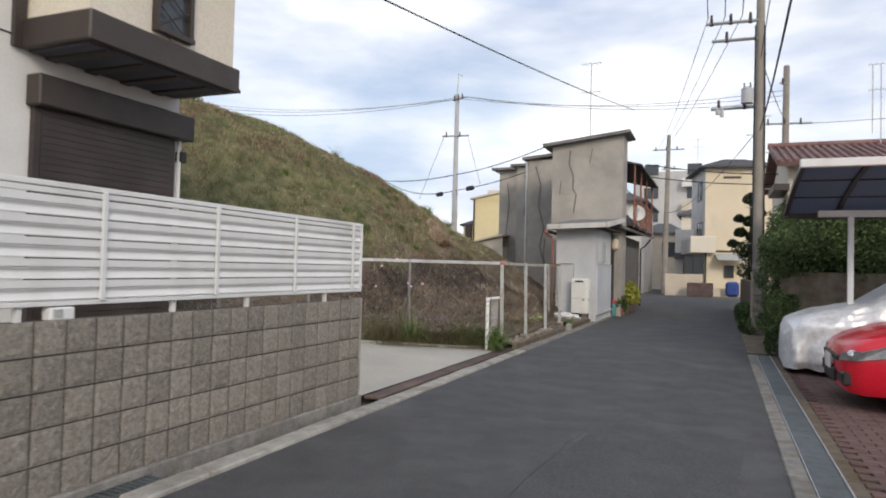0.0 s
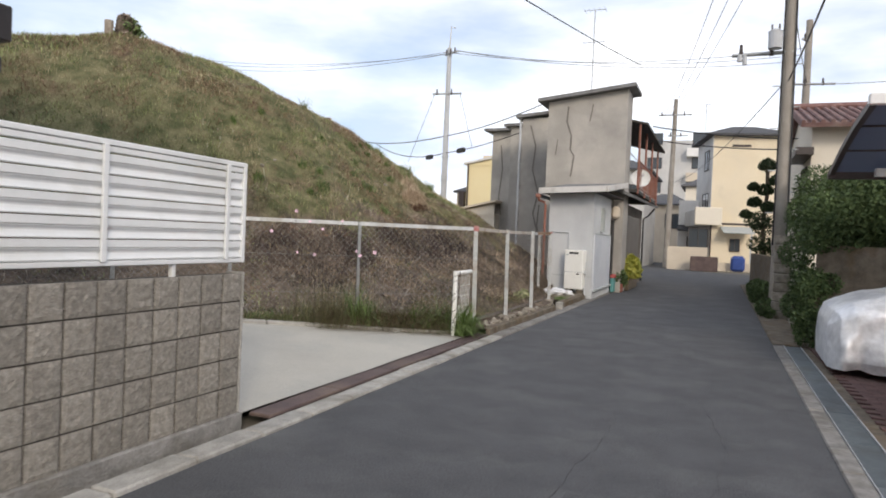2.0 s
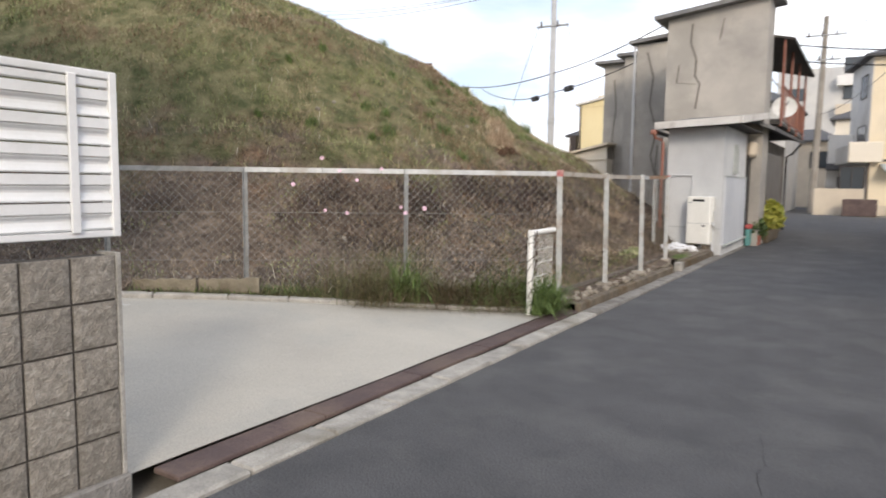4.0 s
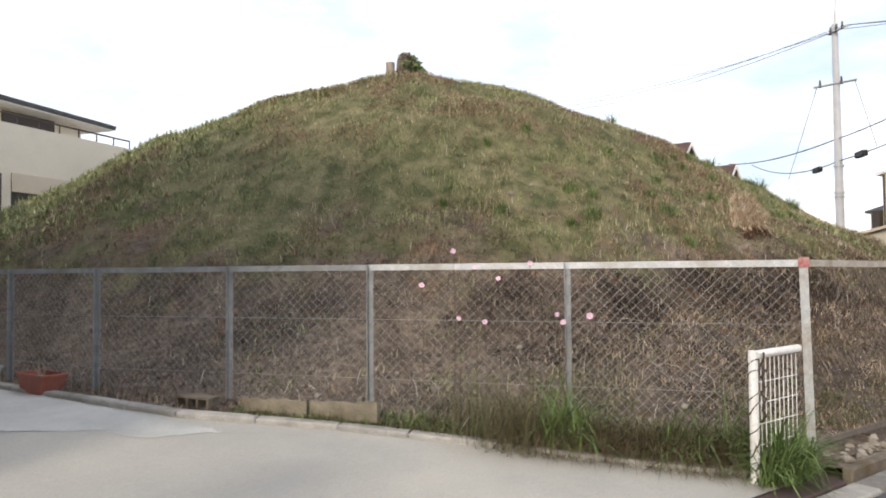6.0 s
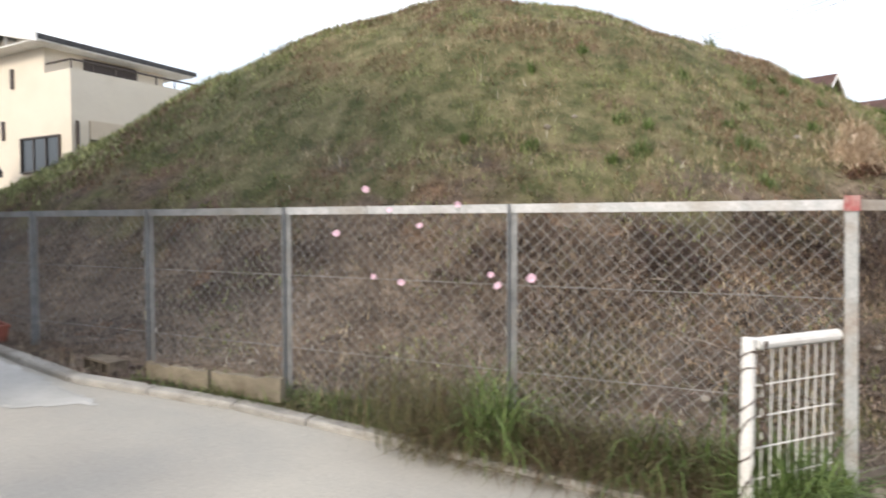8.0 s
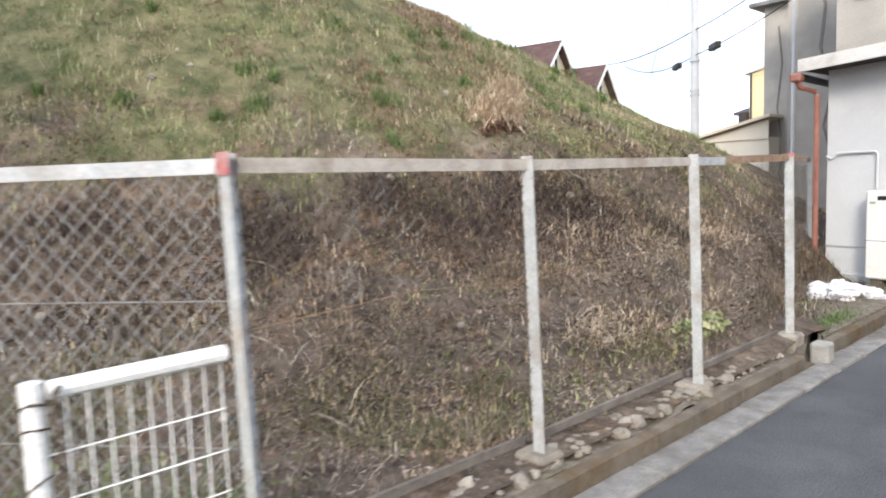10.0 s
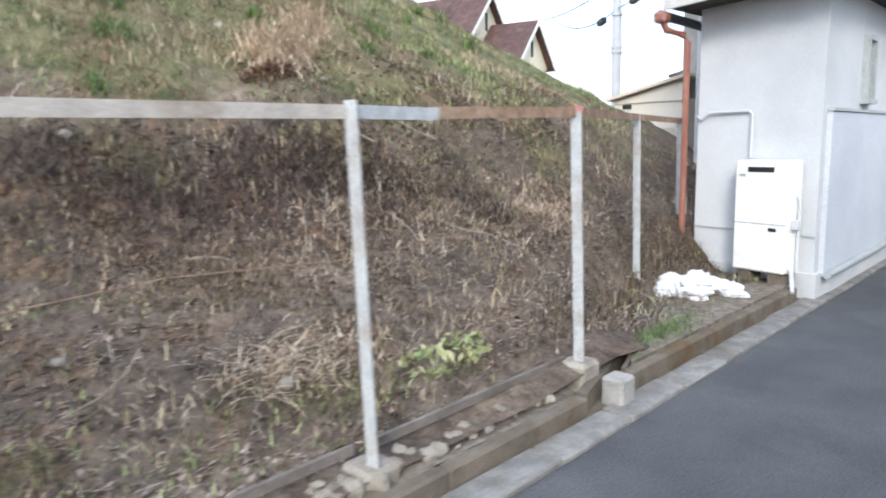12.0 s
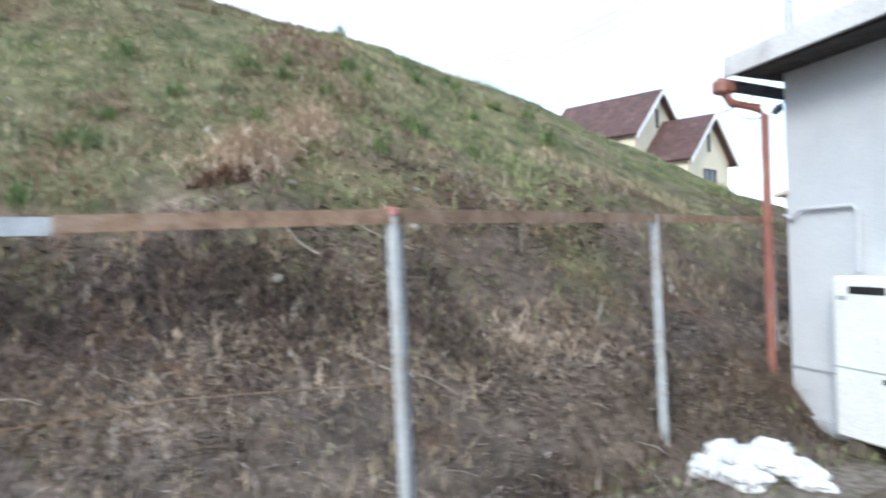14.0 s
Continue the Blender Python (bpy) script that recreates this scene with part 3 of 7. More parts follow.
def surf_z(x, y):
    """The meshed surface, between its grid points."""
    i = np.clip(np.searchsorted(xs, x) - 1, 0, len(xs) - 2)
    j = np.clip(np.searchsorted(ys, y) - 1, 0, len(ys) - 2)
    u, v = (x - xs[i]) / (xs[i + 1] - xs[i]), (y - ys[j]) / (ys[j + 1] - ys[j])
    return Z[i, j] * (1 - u) * (1 - v) + Z[i + 1, j] * u * (1 - v) + Z[i, j + 1] * (1 - u) * v + Z[i + 1, j + 1] * u * v


def on_mound(x, y):
    """Inside the earth's outline, which follows the curb, the fence and the shed."""
    edge = np.interp(x, CURB_X, CURB_Y)
    east = np.where(y < 19.1, -3.38, -4.42)
    return (y > edge + 0.03) & (x < east + 0.001)


keep = on_mound(X, Y)
idx = np.arange(X.size).reshape(X.shape)
fs = [(idx[i, j], idx[i + 1, j], idx[i + 1, j + 1], idx[i, j + 1]) for i in range(len(xs) - 1) for j in range(len(ys) - 1)
      if keep[i, j] or keep[i + 1, j + 1]]
used = sorted({k for f in fs for k in f})
where = {k: i for i, k in enumerate(used)}
P = np.stack([X.ravel(), Y.ravel(), Z.ravel()], 1)
mound = arrays("burial_mound", [tuple(P[k]) for k in used], [tuple(where[k] for k in f) for f in fs], M_MOUND)
mound.data.polygons.foreach_set("use_smooth", [True] * len(mound.data.polygons))
tagged(mound, "round grassy earth mound, green on top, dry and brown lower down", "mound", kind="structure")


# ---- grass on the mound ----
def blades(name, n, place, length, width, material, label, lean=0.6, seed=1, bends=1, category="grass", flat=0.0):
    """n thin blades; place(rs, n) gives rows of x, y, z and a size factor."""
    rs = np.random.RandomState(seed)
    x, y, z, f = place(rs, n)
    n = len(x)
    ln = length * f * rs.uniform(0.5, 1.3, n)
    w = width * rs.uniform(0.6, 1.4, n)
    az = rs.uniform(0, 2 * np.pi, n)
    le = np.abs(rs.normal(flat, lean, n)).clip(0, 1.55)
    dx, dy, dz = np.cos(az) * np.sin(le), np.sin(az) * np.sin(le), np.cos(le)
    px, py = -np.sin(az) * w / 2, np.cos(az) * w / 2
    root = np.stack([x, y, z - 0.01], 1)
    d = np.stack([dx, dy, dz], 1)
    side = np.stack([px, py, np.zeros(n)], 1)
    mid = root + d * (ln * 0.55)[:, None]
    droop = np.stack([dx, dy, dz - 0.9 * bends], 1)
    droop /= np.linalg.norm(droop, axis=1)[:, None]
    tip = mid + (d * 0.55 + droop * 0.45) * (ln * 0.5)[:, None]
    v = np.empty((n, 5, 3))
    v[:, 0], v[:, 1], v[:, 2], v[:, 3], v[:, 4] = root - side, root + side, mid + side * 0.8, mid - side * 0.8, tip
    me = bpy.data.meshes.new(name)
    me.vertices.add(n * 5)
    me.vertices.foreach_set("co", v.ravel())
    base = (np.arange(n) * 5)[:, None]
    loops = np.concatenate([base + np.array([[0, 1, 2, 3]]), base + np.array([[3, 2, 4]])], 1).ravel()
    me.loops.add(n * 7)
    me.loops.foreach_set("vertex_index", loops.astype(np.int32))
    me.polygons.add(n * 2)
    starts = np.stack([np.arange(n) * 7, np.arange(n) * 7 + 4], 1).ravel()
    me.polygons.foreach_set("loop_start", starts.astype(np.int32))
    me.update(calc_edges=True)
    me.materials.append(material)
    return tagged(new(name, me), label, category, kind="stuff")


def patch(x, y, s=0.45, seed=3.1):
    return np.array([noise.fractal(Vector((a * s, b * s, seed)), 0.8, 2.0, 4) for a, b in zip(x, y)])


def scatter(box, rule):
    def place(rs, n):
        x0, x1, y0, y1 = box
        x, y = rs.uniform(x0, x1, n), rs.uniform(y0, y1, n)
        ok = on_mound(x, y)
        x, y = x[ok], y[ok]
        z = surf_z(x, y)
        p = patch(x, y)
        keep_p, f = rule(x, y, z, p, rs)
        k = rs.uniform(0, 1, len(x)) < keep_p
        return x[k], y[k], z[k], f[k]
    return place


def up(z, p):
    return np.clip((z + 1.2 * p - 1.35) / 0.8, 0, 1)


blades("turf", 210000, scatter((-15, -5, 5, 24), lambda x, y, z, p, rs: (up(z, p) * np.clip(0.5 + 2.0 * patch(x, y, 1.1, 7.0), 0.05, 1) * np.clip(0.75 - 3.2 * patch(x, y, 0.4, 31.0), 0.1, 1), 0.8 + 0.9 * np.clip(patch(x, y, 2.0, 3.0), -0.3, 0.6))),
       0.11, 0.008, M_GREEN, "short green turf on the upper mound", lean=0.85, seed=11)
blades("turf", 60000, scatter((-24, -13, 4, 26), lambda x, y, z, p, rs: (up(z, p), 1.1 + 0 * x)),
       0.12, 0.018, M_GREEN, "short green turf on the far shoulder of the mound", lean=0.9, seed=12)
blades("dry_grass", 150000, scatter((-15, -4.0, 6, 22), lambda x, y, z, p, rs: (np.clip(0.35 + 0.65 * up(z, p) + (y - 10.5) / 3, 0.25, 1) * np.clip(0.14 + 1.5 * patch(x, y, 0.9, 9.0) + 0.16 * up(z, p) * np.clip((y - 11) / 4, 0, 1), 0.04, 0.9), 1 + 0 * x)),
       0.11, 0.0065, M_STRAW, "straw-coloured dry grass among the turf", lean=1.0, seed=13)
blades("dead_stems", 170000, scatter((-12, -3.6, 6.5, 20), lambda x, y, z, p, rs: (np.clip(1.15 - up(z, p) * 1.1, np.clip(1.4 * patch(x, y, 0.7, 5.0) - 0.15, 0.03, 0.8), 1) * np.clip(0.6 + patch(x, y, 1.1, 5.0), 0.2, 1), 1 + 0 * x)),
       0.13, 0.0055, M_DEAD, "tangle of brown dead stems on the lower slope", lean=0.45, flat=1.0, seed=14, category="dead plants")
blades("leaf_litter", 110000, scatter((-11, -3.6, 7.0, 20), lambda x, y, z, p, rs: (np.clip(1.05 - up(z, p) * 1.0, 0.06, 1) * np.clip(0.4 + 1.3 * patch(x, y, 0.9, 2.0), 0.08, 1) * np.clip((y - 8.5) / 5, 0.15, 1), 1 + 0 * x)),
       0.042, 0.017, M_LITTER, "scattered pale fallen leaves and cut stalks", lean=0.35, seed=15, flat=1.15, bends=0.3, category="leaf litter")
blades("pale_stalks", 7000, scatter((-11, -3.6, 7.0, 20), lambda x, y, z, p, rs: (np.clip(1.05 - up(z, p) * 0.7, 0.06, 1) * np.clip(0.3 + 1.5 * patch(x, y, 0.9, 2.0), 0.05, 1) * np.clip((y - 8) / 4, 0.3, 1), 1 + 0 * x)),
       0.2, 0.006, M_PALESTALK, "bleached cut stalks strewn over the slope", lean=0.5, seed=18, flat=1.0, category="dead plants")
blades("low_weeds", 36000, scatter((-9, -3.6, 7.0, 19), lambda x, y, z, p, rs: (np.clip(1.0 - up(z, p), 0, 1) * np.clip(2.6 * patch(x, y, 0.7, 21.0) - 0.25, 0, 1), 1 + 0 * x)),
       0.07, 0.01, M_GREEN, "thin green weeds coming up on the lower slope", lean=0.8, seed=16)
blades("red_thatch", 150000, scatter((-15, -5.5, 6.5, 20), lambda x, y, z, p, rs: (up(z, p) * np.clip(3.4 * patch(x, y, 0.4, 31.0) - 0.05, 0.03, 1), 1 + 0 * x)),
       0.1, 0.008, M_THATCH, "reddish-brown withered grass in drifts across the turf", lean=0.6, flat=0.7, seed=41, category="dead plants")
blades("dead_vines", 175000, scatter((-7.4, -4.3, 7.6, 17.0), lambda x, y, z, p, rs: (np.clip(1.0 - np.abs(z + 0.5 * p - 1.15 - 0.03 * (y - 13)) / 0.5, 0, 1) * np.clip(0.75 + 1.2 * patch(x, y, 1.3, 17.0), 0.05, 1), 1 + 0 * x)),
       0.16, 0.006, M_VINE, "dark tangle of dead vines across the slope", lean=0.4, flat=0.95, seed=42, category="dead plants")
blades("tan_litter", 120000, scatter((-6.6, -3.7, 12.0, 18.5), lambda x, y, z, p, rs: (np.clip(1.0 - np.abs(z + 0.5 * p - 0.6 - 0.18 * np.clip(y - 13.5, 0, 5)) / 0.55, 0, 1) * np.clip(0.35 + 1.6 * patch(x, y, 1.2, 27.0), 0.03, 1), 1 + 0 * x)),
       0.07, 0.009, M_TANLITTER, "warm tan drift of cut stalks and leaves", lean=0.4, flat=1.1, seed=43, bends=0.4, category="leaf litter")
blades("green_weeds", 80000, scatter((-6.6, -3.75, 7.8, 15.2), lambda x, y, z, p, rs: (np.clip(1.0 - (z - 0.25) / 0.55, 0, 1) * np.clip(2.4 * patch(x, y, 0.8, 51.0) + 0.02, 0, 1), 1 + 0 * x)),
       0.065, 0.007, M_GREEN2, "olive-green weeds creeping over the slope's foot", lean=0.8, seed=44)
blades("fallen_leaves", 60000, scatter((-6.8, -3.7, 11.0, 18.8), lambda x, y, z, p, rs: (np.clip(1.05 - up(z, p), 0.04, 1) * np.clip(0.4 + 1.5 * patch(x, y, 1.0, 61.0), 0.05, 1), 1 + 0 * x)),
       0.05, 0.03, M_LEAF, "curled brown and pale fallen leaves", lean=0.22, flat=1.3, seed=45, bends=0.3, category="leaf litter")
blades("dark_weeds", 5200, scatter((-4.7, -3.65, 15.7, 19.0), lambda x, y, z, p, rs: (np.clip(1.0 - np.abs(x + 3.62 + np.clip(y - 15.7, 0, 2.1) * 0.33) / 0.28, 0, 1), 1 + 0 * x)),
       0.13, 0.008, M_STEM2, "dark dead weeds along the foot of the rusty fence", lean=0.7, seed=19, category="dead plants")

# ---- chain-link fence ----
POSTS_W = [(-10.55, 6.3), (-9.6, 6.85), (-8.38, 7.5), (-7.23, 8.42), (-6.15, 9.27), (-4.84, 10.29)]
POSTS_E = [(-3.55, 11.36), (-3.51, 12.77), (-3.5, 14.24), (-3.5, 15.71), (-4.24, 17.72), (-4.62, 19.3)]
fence = thing("chain_link_fence", "old chain-link fence with angle-steel posts round the mound", "fence", kind="structure")


def angle_post(x, y, z0, z1, material, lean=(0.0, 0.0), w=0.052, turn=0.0):
    bm = bmesh.new()
    t = 0.006
    block(bm, -w / 2, w / 2, -t, 0, z0, z1)
    block(bm, -w / 2, -w / 2 + t, -w, -t, z0, z1)
    bmesh.ops.rotate(bm, verts=bm.verts, cent=(0, 0, 0), matrix=Matrix.Rotation(turn, 3, "Z"))
    for v in bm.verts:
        k = (v.co.z - z0) / (z1 - z0)
        v.co.x += x + lean[0] * k
        v.co.y += y + lean[1] * k
    return bm


for i, (x, y) in enumerate(POSTS_W):
    part("post", angle_post(x, y, float(mound_z(x, y)) - 0.1, 1.545, M_OLDGALV, w=0.046, turn=0.7), M_OLDGALV, fence)
feet = (0.05, 0.2, 0.2, 0.24, 0.35, 0.35)
for i, (x, y) in enumerate(POSTS_E):
    pm = part("post", angle_post(x + (0.02 if i == 2 else 0), y, feet[i] - (0.3 if i > 3 else 0.05), 1.55 + (0.01, 0, 0.01, 0.02, 0.05, 0.05)[i], M_PALEPOST, lean=(-0.02, -0.02), w=0.06, turn=math.pi / 2 + 0.1), M_PALEPOST, fence, "pale weathered post, leaning a little")
    if i in (0, 3):
        part("paint_mark", angle_post(x - 0.02, y - 0.02, 1.49 if i == 0 else 1.548, 1.562 if i == 0 else 1.574, M_REDPAINT, w=0.074, turn=math.pi / 2 + 0.1), M_REDPAINT, pm, "smear of red paint")


def rail(a, b, za, zb, material, label=""):
    a, b = Vector((*a, za)), Vector((*b, zb))
    d = (b - a).normalized()
    n = Vector((d.y, -d.x, 0)).normalized()
    bm = bmesh.new()
    u = Vector((0, 0, 1))
    slab3(bm, [a + n * 0.012, b + n * 0.012, b + n * 0.012 - u * 0.05, a + n * 0.012 - u * 0.05], 0.005)
    slab3(bm, [a + n * 0.012, b + n * 0.012, b - n * 0.035, a - n * 0.035], 0.005)
    k = int((b - a).length / 0.3)
    for i in range(k):
        c = a.lerp(b, (i + 0.5) / k) + n * 0.013 - u * 0.025
        tube(bm, c, c + n * 0.006, 0.007, seg=6)
    return part("top_rail", bm, material, fence, label)


chain = POSTS_W + [POSTS_E[0]]
for p, q in zip(chain, chain[1:]):
    # nearer rails take the paler steel: the reflection on their tops is in the colour
    rail(p, q, 1.545, 1.545, M_OLDGALV if p[0] < -7 else M_GALV, "galvanised angle rail")
rail(POSTS_E[0], POSTS_E[1], 1.545, 1.535, M_RAILOLD, "weathered grey-brown rail")
rail(POSTS_E[1], POSTS_E[2], 1.535, 1.545, M_RAILOLD, "weathered grey-brown rail")
cut = (-3.52, 14.68)
rail(POSTS_E[2], cut, 1.545, 1.545, M_GALV)
rail(cut, POSTS_E[3], 1.55, 1.57, M_RUST, "rusty brown angle rail")
rail(POSTS_E[3], POSTS_E[4], 1.57, 1.6, M_RUST, "rusty brown angle rail")
rail(POSTS_E[4], POSTS_E[5], 1.6, 1.6, M_RUST, "rusty brown angle rail")


def mesh_panel(p, q, z0, z1, pitch, r, material, sag=0.0, hole=None):
    """Woven diamond mesh between two posts; each wire zigzags, here as crossing bars broken at every knot."""
    p, q = Vector((*p, 0)), Vector((*q, 0))
    length = (q - p).length
    d = (q - p) / length
    n = Vector((d.y, -d.x, 0))
    bm = bmesh.new()
    h = z1 - z0
    for s in (1, -1):
        u = -h if s > 0 else 0.0
        end = length if s > 0 else length + h
        u += pitch * 0.5
        while u < end:
            lo, hi = 0.0, h
            if s > 0:
                lo, hi = max(0, -u), min(h, length - u)
            else:
                lo, hi = max(0, u - length), min(h, u)
            if hi - lo > 0.03:
                steps = max(1, int((hi - lo) / 0.32))
                for i in range(steps):
                    w0, w1 = lo + (hi - lo) * i / steps, lo + (hi - lo) * (i + 1) / steps
                    um = u + s * (w0 + w1) / 2
                    if hole and hole(um / length, (w0 + w1) / 2 / h):
                        continue
                    def at(w):
                        ux = u + s * w
                        dip = sag * math.sin(math.pi * min(max(ux / length, 0), 1)) * (0.5 + w / h)
                        b = 0.012 * math.sin(ux * 5.1 + w * 3.3)
                        return p + d * ux + n * (s * 0.002 + b) + Vector((0, 0, z0 + w - dip))
                    tube(bm, at(w0), at(w1), r, seg=3, cap=False)
            u += pitch
    return part("wire_mesh", bm, material, fence)


for p, q in zip(chain, chain[1:]):
    z0 = float(mound_z((p[0] + q[0]) / 2, (p[1] + q[1]) / 2)) + 0.06
    mesh_panel(p, q, z0, 1.52, 0.078, 0.0013 if p[0] < -5 else 0.0018, M_WIRE)
mesh_panel(POSTS_E[0], POSTS_E[1], 0.25, 1.5, 0.078, 0.0017, M_RUSTWIRE, 0.02)
rng = random.Random(91)
for k in range(16):
    u = k / 16
    y, z = 11.55 + 0.55 * u + rng.uniform(-0.12, 0.12), 1.42 - 0.42 * rng.random()
    part("broken_wire", bent([(-3.52, y, z), (-3.5, y + 0.04, z + 0.05), (-3.51, y + 0.02, z + 0.085)], 0.0016, 4), M_WIRE, fence, "broken end of mesh wire")
for p, q in zip(POSTS_E[1:], POSTS_E[2:]):
    far_end = p[1] > 15
    mesh_panel(p, q, 0.4 if far_end else 0.28, 1.52, 0.078, 0.0012 if p[1] > 17 else 0.0009, M_RUSTWIRE, 0.015)
for zz in (0.58, 1.08):
    for p, q in zip(chain, chain[1:]):
        part("tension_wire", bent([(*p, zz), (*q, zz)], 0.002, 4), M_WIRE, fence)
for p, q in zip(POSTS_E, POSTS_E[1:4]):
    mid = ((p[0] + q[0]) / 2, (p[1] + q[1]) / 2, 1.02)
    part("tension_wire", bent([(*p, 0.98), mid, (*q, 0.98)], 0.0022, 4), M_RUST, fence, "rusty slack wire")

# footings, kick board, ditch lip, rubble
for k, (x, y) in enumerate(POSTS_E[1:4]):
    bm = B(x - 0.08, x + 0.1, y - 0.09, y + 0.09, 0.0, 0.17 if k < 2 else 0.22, 0.02)
    tagged(put("footing_block", bm, M_STONE), "small concrete footing block under a fence post", "concrete block", "fence post footings")
kick = bmesh.new()
for (xa, ya), (xb, yb) in zip(POSTS_E[:3], POSTS_E[1:4]):
    slab3(kick, [(xa - 0.06, ya + 0.04, 0.225), (xb - 0.06, yb - 0.04, 0.235), (xb - 0.06, yb - 0.04, 0.195), (xa - 0.06, ya + 0.04, 0.185)], 0.02)
tagged(put("kick_board", kick, M_BOARD), "dark weathered boards along the foot of the fence", "board", kind="structure")
lip = bmesh.new()
y = 11.4
while y < 15.5:
    bm2 = block(lip, -3.36, -3.285, y, y + 1.02, -0.1, 0.115, 0.012)
    y += 1.025
slab3(lip, [(-3.36, 15.5, 0.125), (-3.3, 15.5, 0.125), (-3.63, 16.6, 0.15), (-3.68, 16.6, 0.15)], 0.22)
tagged(put("ditch_lip", lip, M_CONC_DARK), "moss-stained concrete lip beside the kerb", "curb", kind="structure")
tagged(put("ditch_floor", B(-3.8, -3.28, 11.3, 19.0, -0.2, 0.02), M_CONC_DARK), "silted ditch floor by the fence", "gutter", kind="structure")
lip2 = bmesh.new()
block(lip2, -3.36, -3.285, 15.95, 18.75, -0.1, 0.13, 0.012)
slab3(lip2, [(-3.36, 15.95, 0.14), (-3.335, 15.95, 0.14), (-3.885, 17.6, 0.17), (-3.91, 17.6, 0.17)], 0.2)
tagged(put("ditch_lip_far", lip2, M_CONC_DARK), "moss-stained concrete lip in front of the shed", "curb", kind="structure")
earth = bmesh.new()
prism(earth, [(-3.354, 16.05), (-3.354, 18.74), (-3.62, 18.74), (-3.88, 17.6), (-3.42, 16.15)], 0.05, 0.147)
tagged(put("earth_patch", earth, M_SOIL), "trodden patch of bare earth in front of the shed", "ground", kind="structure")
blades("thin_grass", 900, lambda rs, n: (-3.5 + rs.normal(0, 0.06, n), 16.75 + rs.normal(0, 0.25, n), np.full(n, 0.15), np.ones(n)), 0.05, 0.006, M_TUFT, "thin green grass on the trodden earth", lean=0.8, seed=83)
pin = B(-3.33, -3.2, 15.68, 15.82, 0.0, 0.17, 0.015)
tagged(put("boundary_stone", pin, M_KERB), "short pale concrete boundary stone by the kerb", "stone")


def stone_mesh(seed, r):
    bm = bmesh.new()
    bmesh.ops.create_icosphere(bm, subdivisions=2, radius=r)
    for v in bm.verts:
        n = noise.noise(v.co * (2.2 / r * 0.5) + Vector((seed * 3.1, 0, 0)))
        v.co *= 1 + 0.5 * n
        v.co.z *= 0.8
    return bm


rubble_meshes = []
for k in range(5):
    bm = stone_mesh(k, 0.05)
    me = bpy.data.meshes.new("stone")
    bm.to_mesh(me)
    bm.free()
    me.materials.append(M_STONE)
    rubble_meshes.append(me)
rng = random.Random(8)
for k in range(190):
    y = rng.uniform(11.5, 15.4)
    x = rng.uniform(-3.55, -3.39)
    s = rng.choice((0.25, 0.35, 0.45, 0.55, 0.65, 0.85))
    ob = new("stone", rubble_meshes[k % 5])
    ob.matrix_basis = pose(x, y, 0.118 + 0.014 * s, rng.uniform(-25, 25), rng.uniform(-25, 25), rng.uniform(0, 360)) @ Matrix.Scale(s, 4)
    tagged(ob, "rounded grey rubble stone beside the fence foot", "stone", "rubble along the fence")
soil = bmesh.new()
bmesh.ops.create_grid(soil, x_segments=6, y_segments=60, size=0.5)
for v in soil.verts:
    v.co.x, v.co.y = -3.46 + v.co.x * 0.22, 13.45 + v.co.y * 4.2
    v.co.z = 0.11 + 0.03 * noise.noise((v.co.x * 6, v.co.y * 5, 3))
tagged(put("soil_strip", soil, M_SOIL, True), "gritty soil strip along the fence", "ground", kind="structure")

# ---- block wall with louvre fence ----
wall = thing("block_wall", "grey split-face concrete block garden wall", "wall", kind="structure")
part("core", B(-3.57, -3.456, -8, 6.155, 0.05, 1.07), M_JOINT, wall)
part("end_cap", B(-3.59, -3.44, 6.157, 6.18, 0.05, 1.085, 0.004), M_KERB, wall, "smooth grey end strip")


def split_face(seed, w, h):
    """One rough block face with bevelled edges, lying on x = 0 and facing +x."""
    bm = bmesh.new()
    n = 7
    grid = []
    for i in range(n + 1):
        row = []
        for j in range(n + 1):
            e = min(i, j, n - i, n - j)
            d = 0.0 if e == 0 else 0.006 + 0.0045 * noise.fractal(Vector((i * 1.3 + seed * 9, j * 1.3, seed)), 0.6, 2, 4)
            row.append(bm.verts.new((d, w * i / n - w / 2, h * j / n)))
        grid.append(row)
    for i in range(n):
        for j in range(n):
            bm.faces.new((grid[i][j], grid[i + 1][j], grid[i + 1][j + 1], grid[i][j + 1]))
    rim = [grid[i][0] for i in range(n + 1)] + [grid[n][j] for j in range(1, n + 1)] + [grid[i][n] for i in range(n - 1, -1, -1)] + [grid[0][j] for j in range(n - 1, 0, -1)]
    back = [bm.verts.new((-0.02, v.co.y, v.co.z)) for v in rim]
    for i in range(len(rim)):
        j = (i + 1) % len(rim)
        bm.faces.new((rim[j], rim[i], back[i], back[j]))
    bmesh.ops.recalc_face_normals(bm, faces=bm.faces)
    return bm


faces_tall, faces_low = [], []
for k in range(7):
    for store, h in ((faces_tall, 0.189), (faces_low, 0.07)):
        bm = split_face(k, 0.187, h)
        me = bpy.data.meshes.new("block")
        bm.to_mesh(me)
        bm.free()
        me.materials.append(M_BLOCK)
        store.append(me)
rng = random.Random(3)
for row in range(6):
    z = 1.08 - 0.2 * (row + 1) if row < 5 else 0.002
    y = 6.06
    while y > 0.4:
        ob = new("block", (faces_tall if row < 5 else faces_low)[rng.randrange(7)])
        ob.parent = wall
        ob.matrix_basis = pose(-3.447, y, z + 0.005)
        y -= 0.2
rest = bmesh.new()
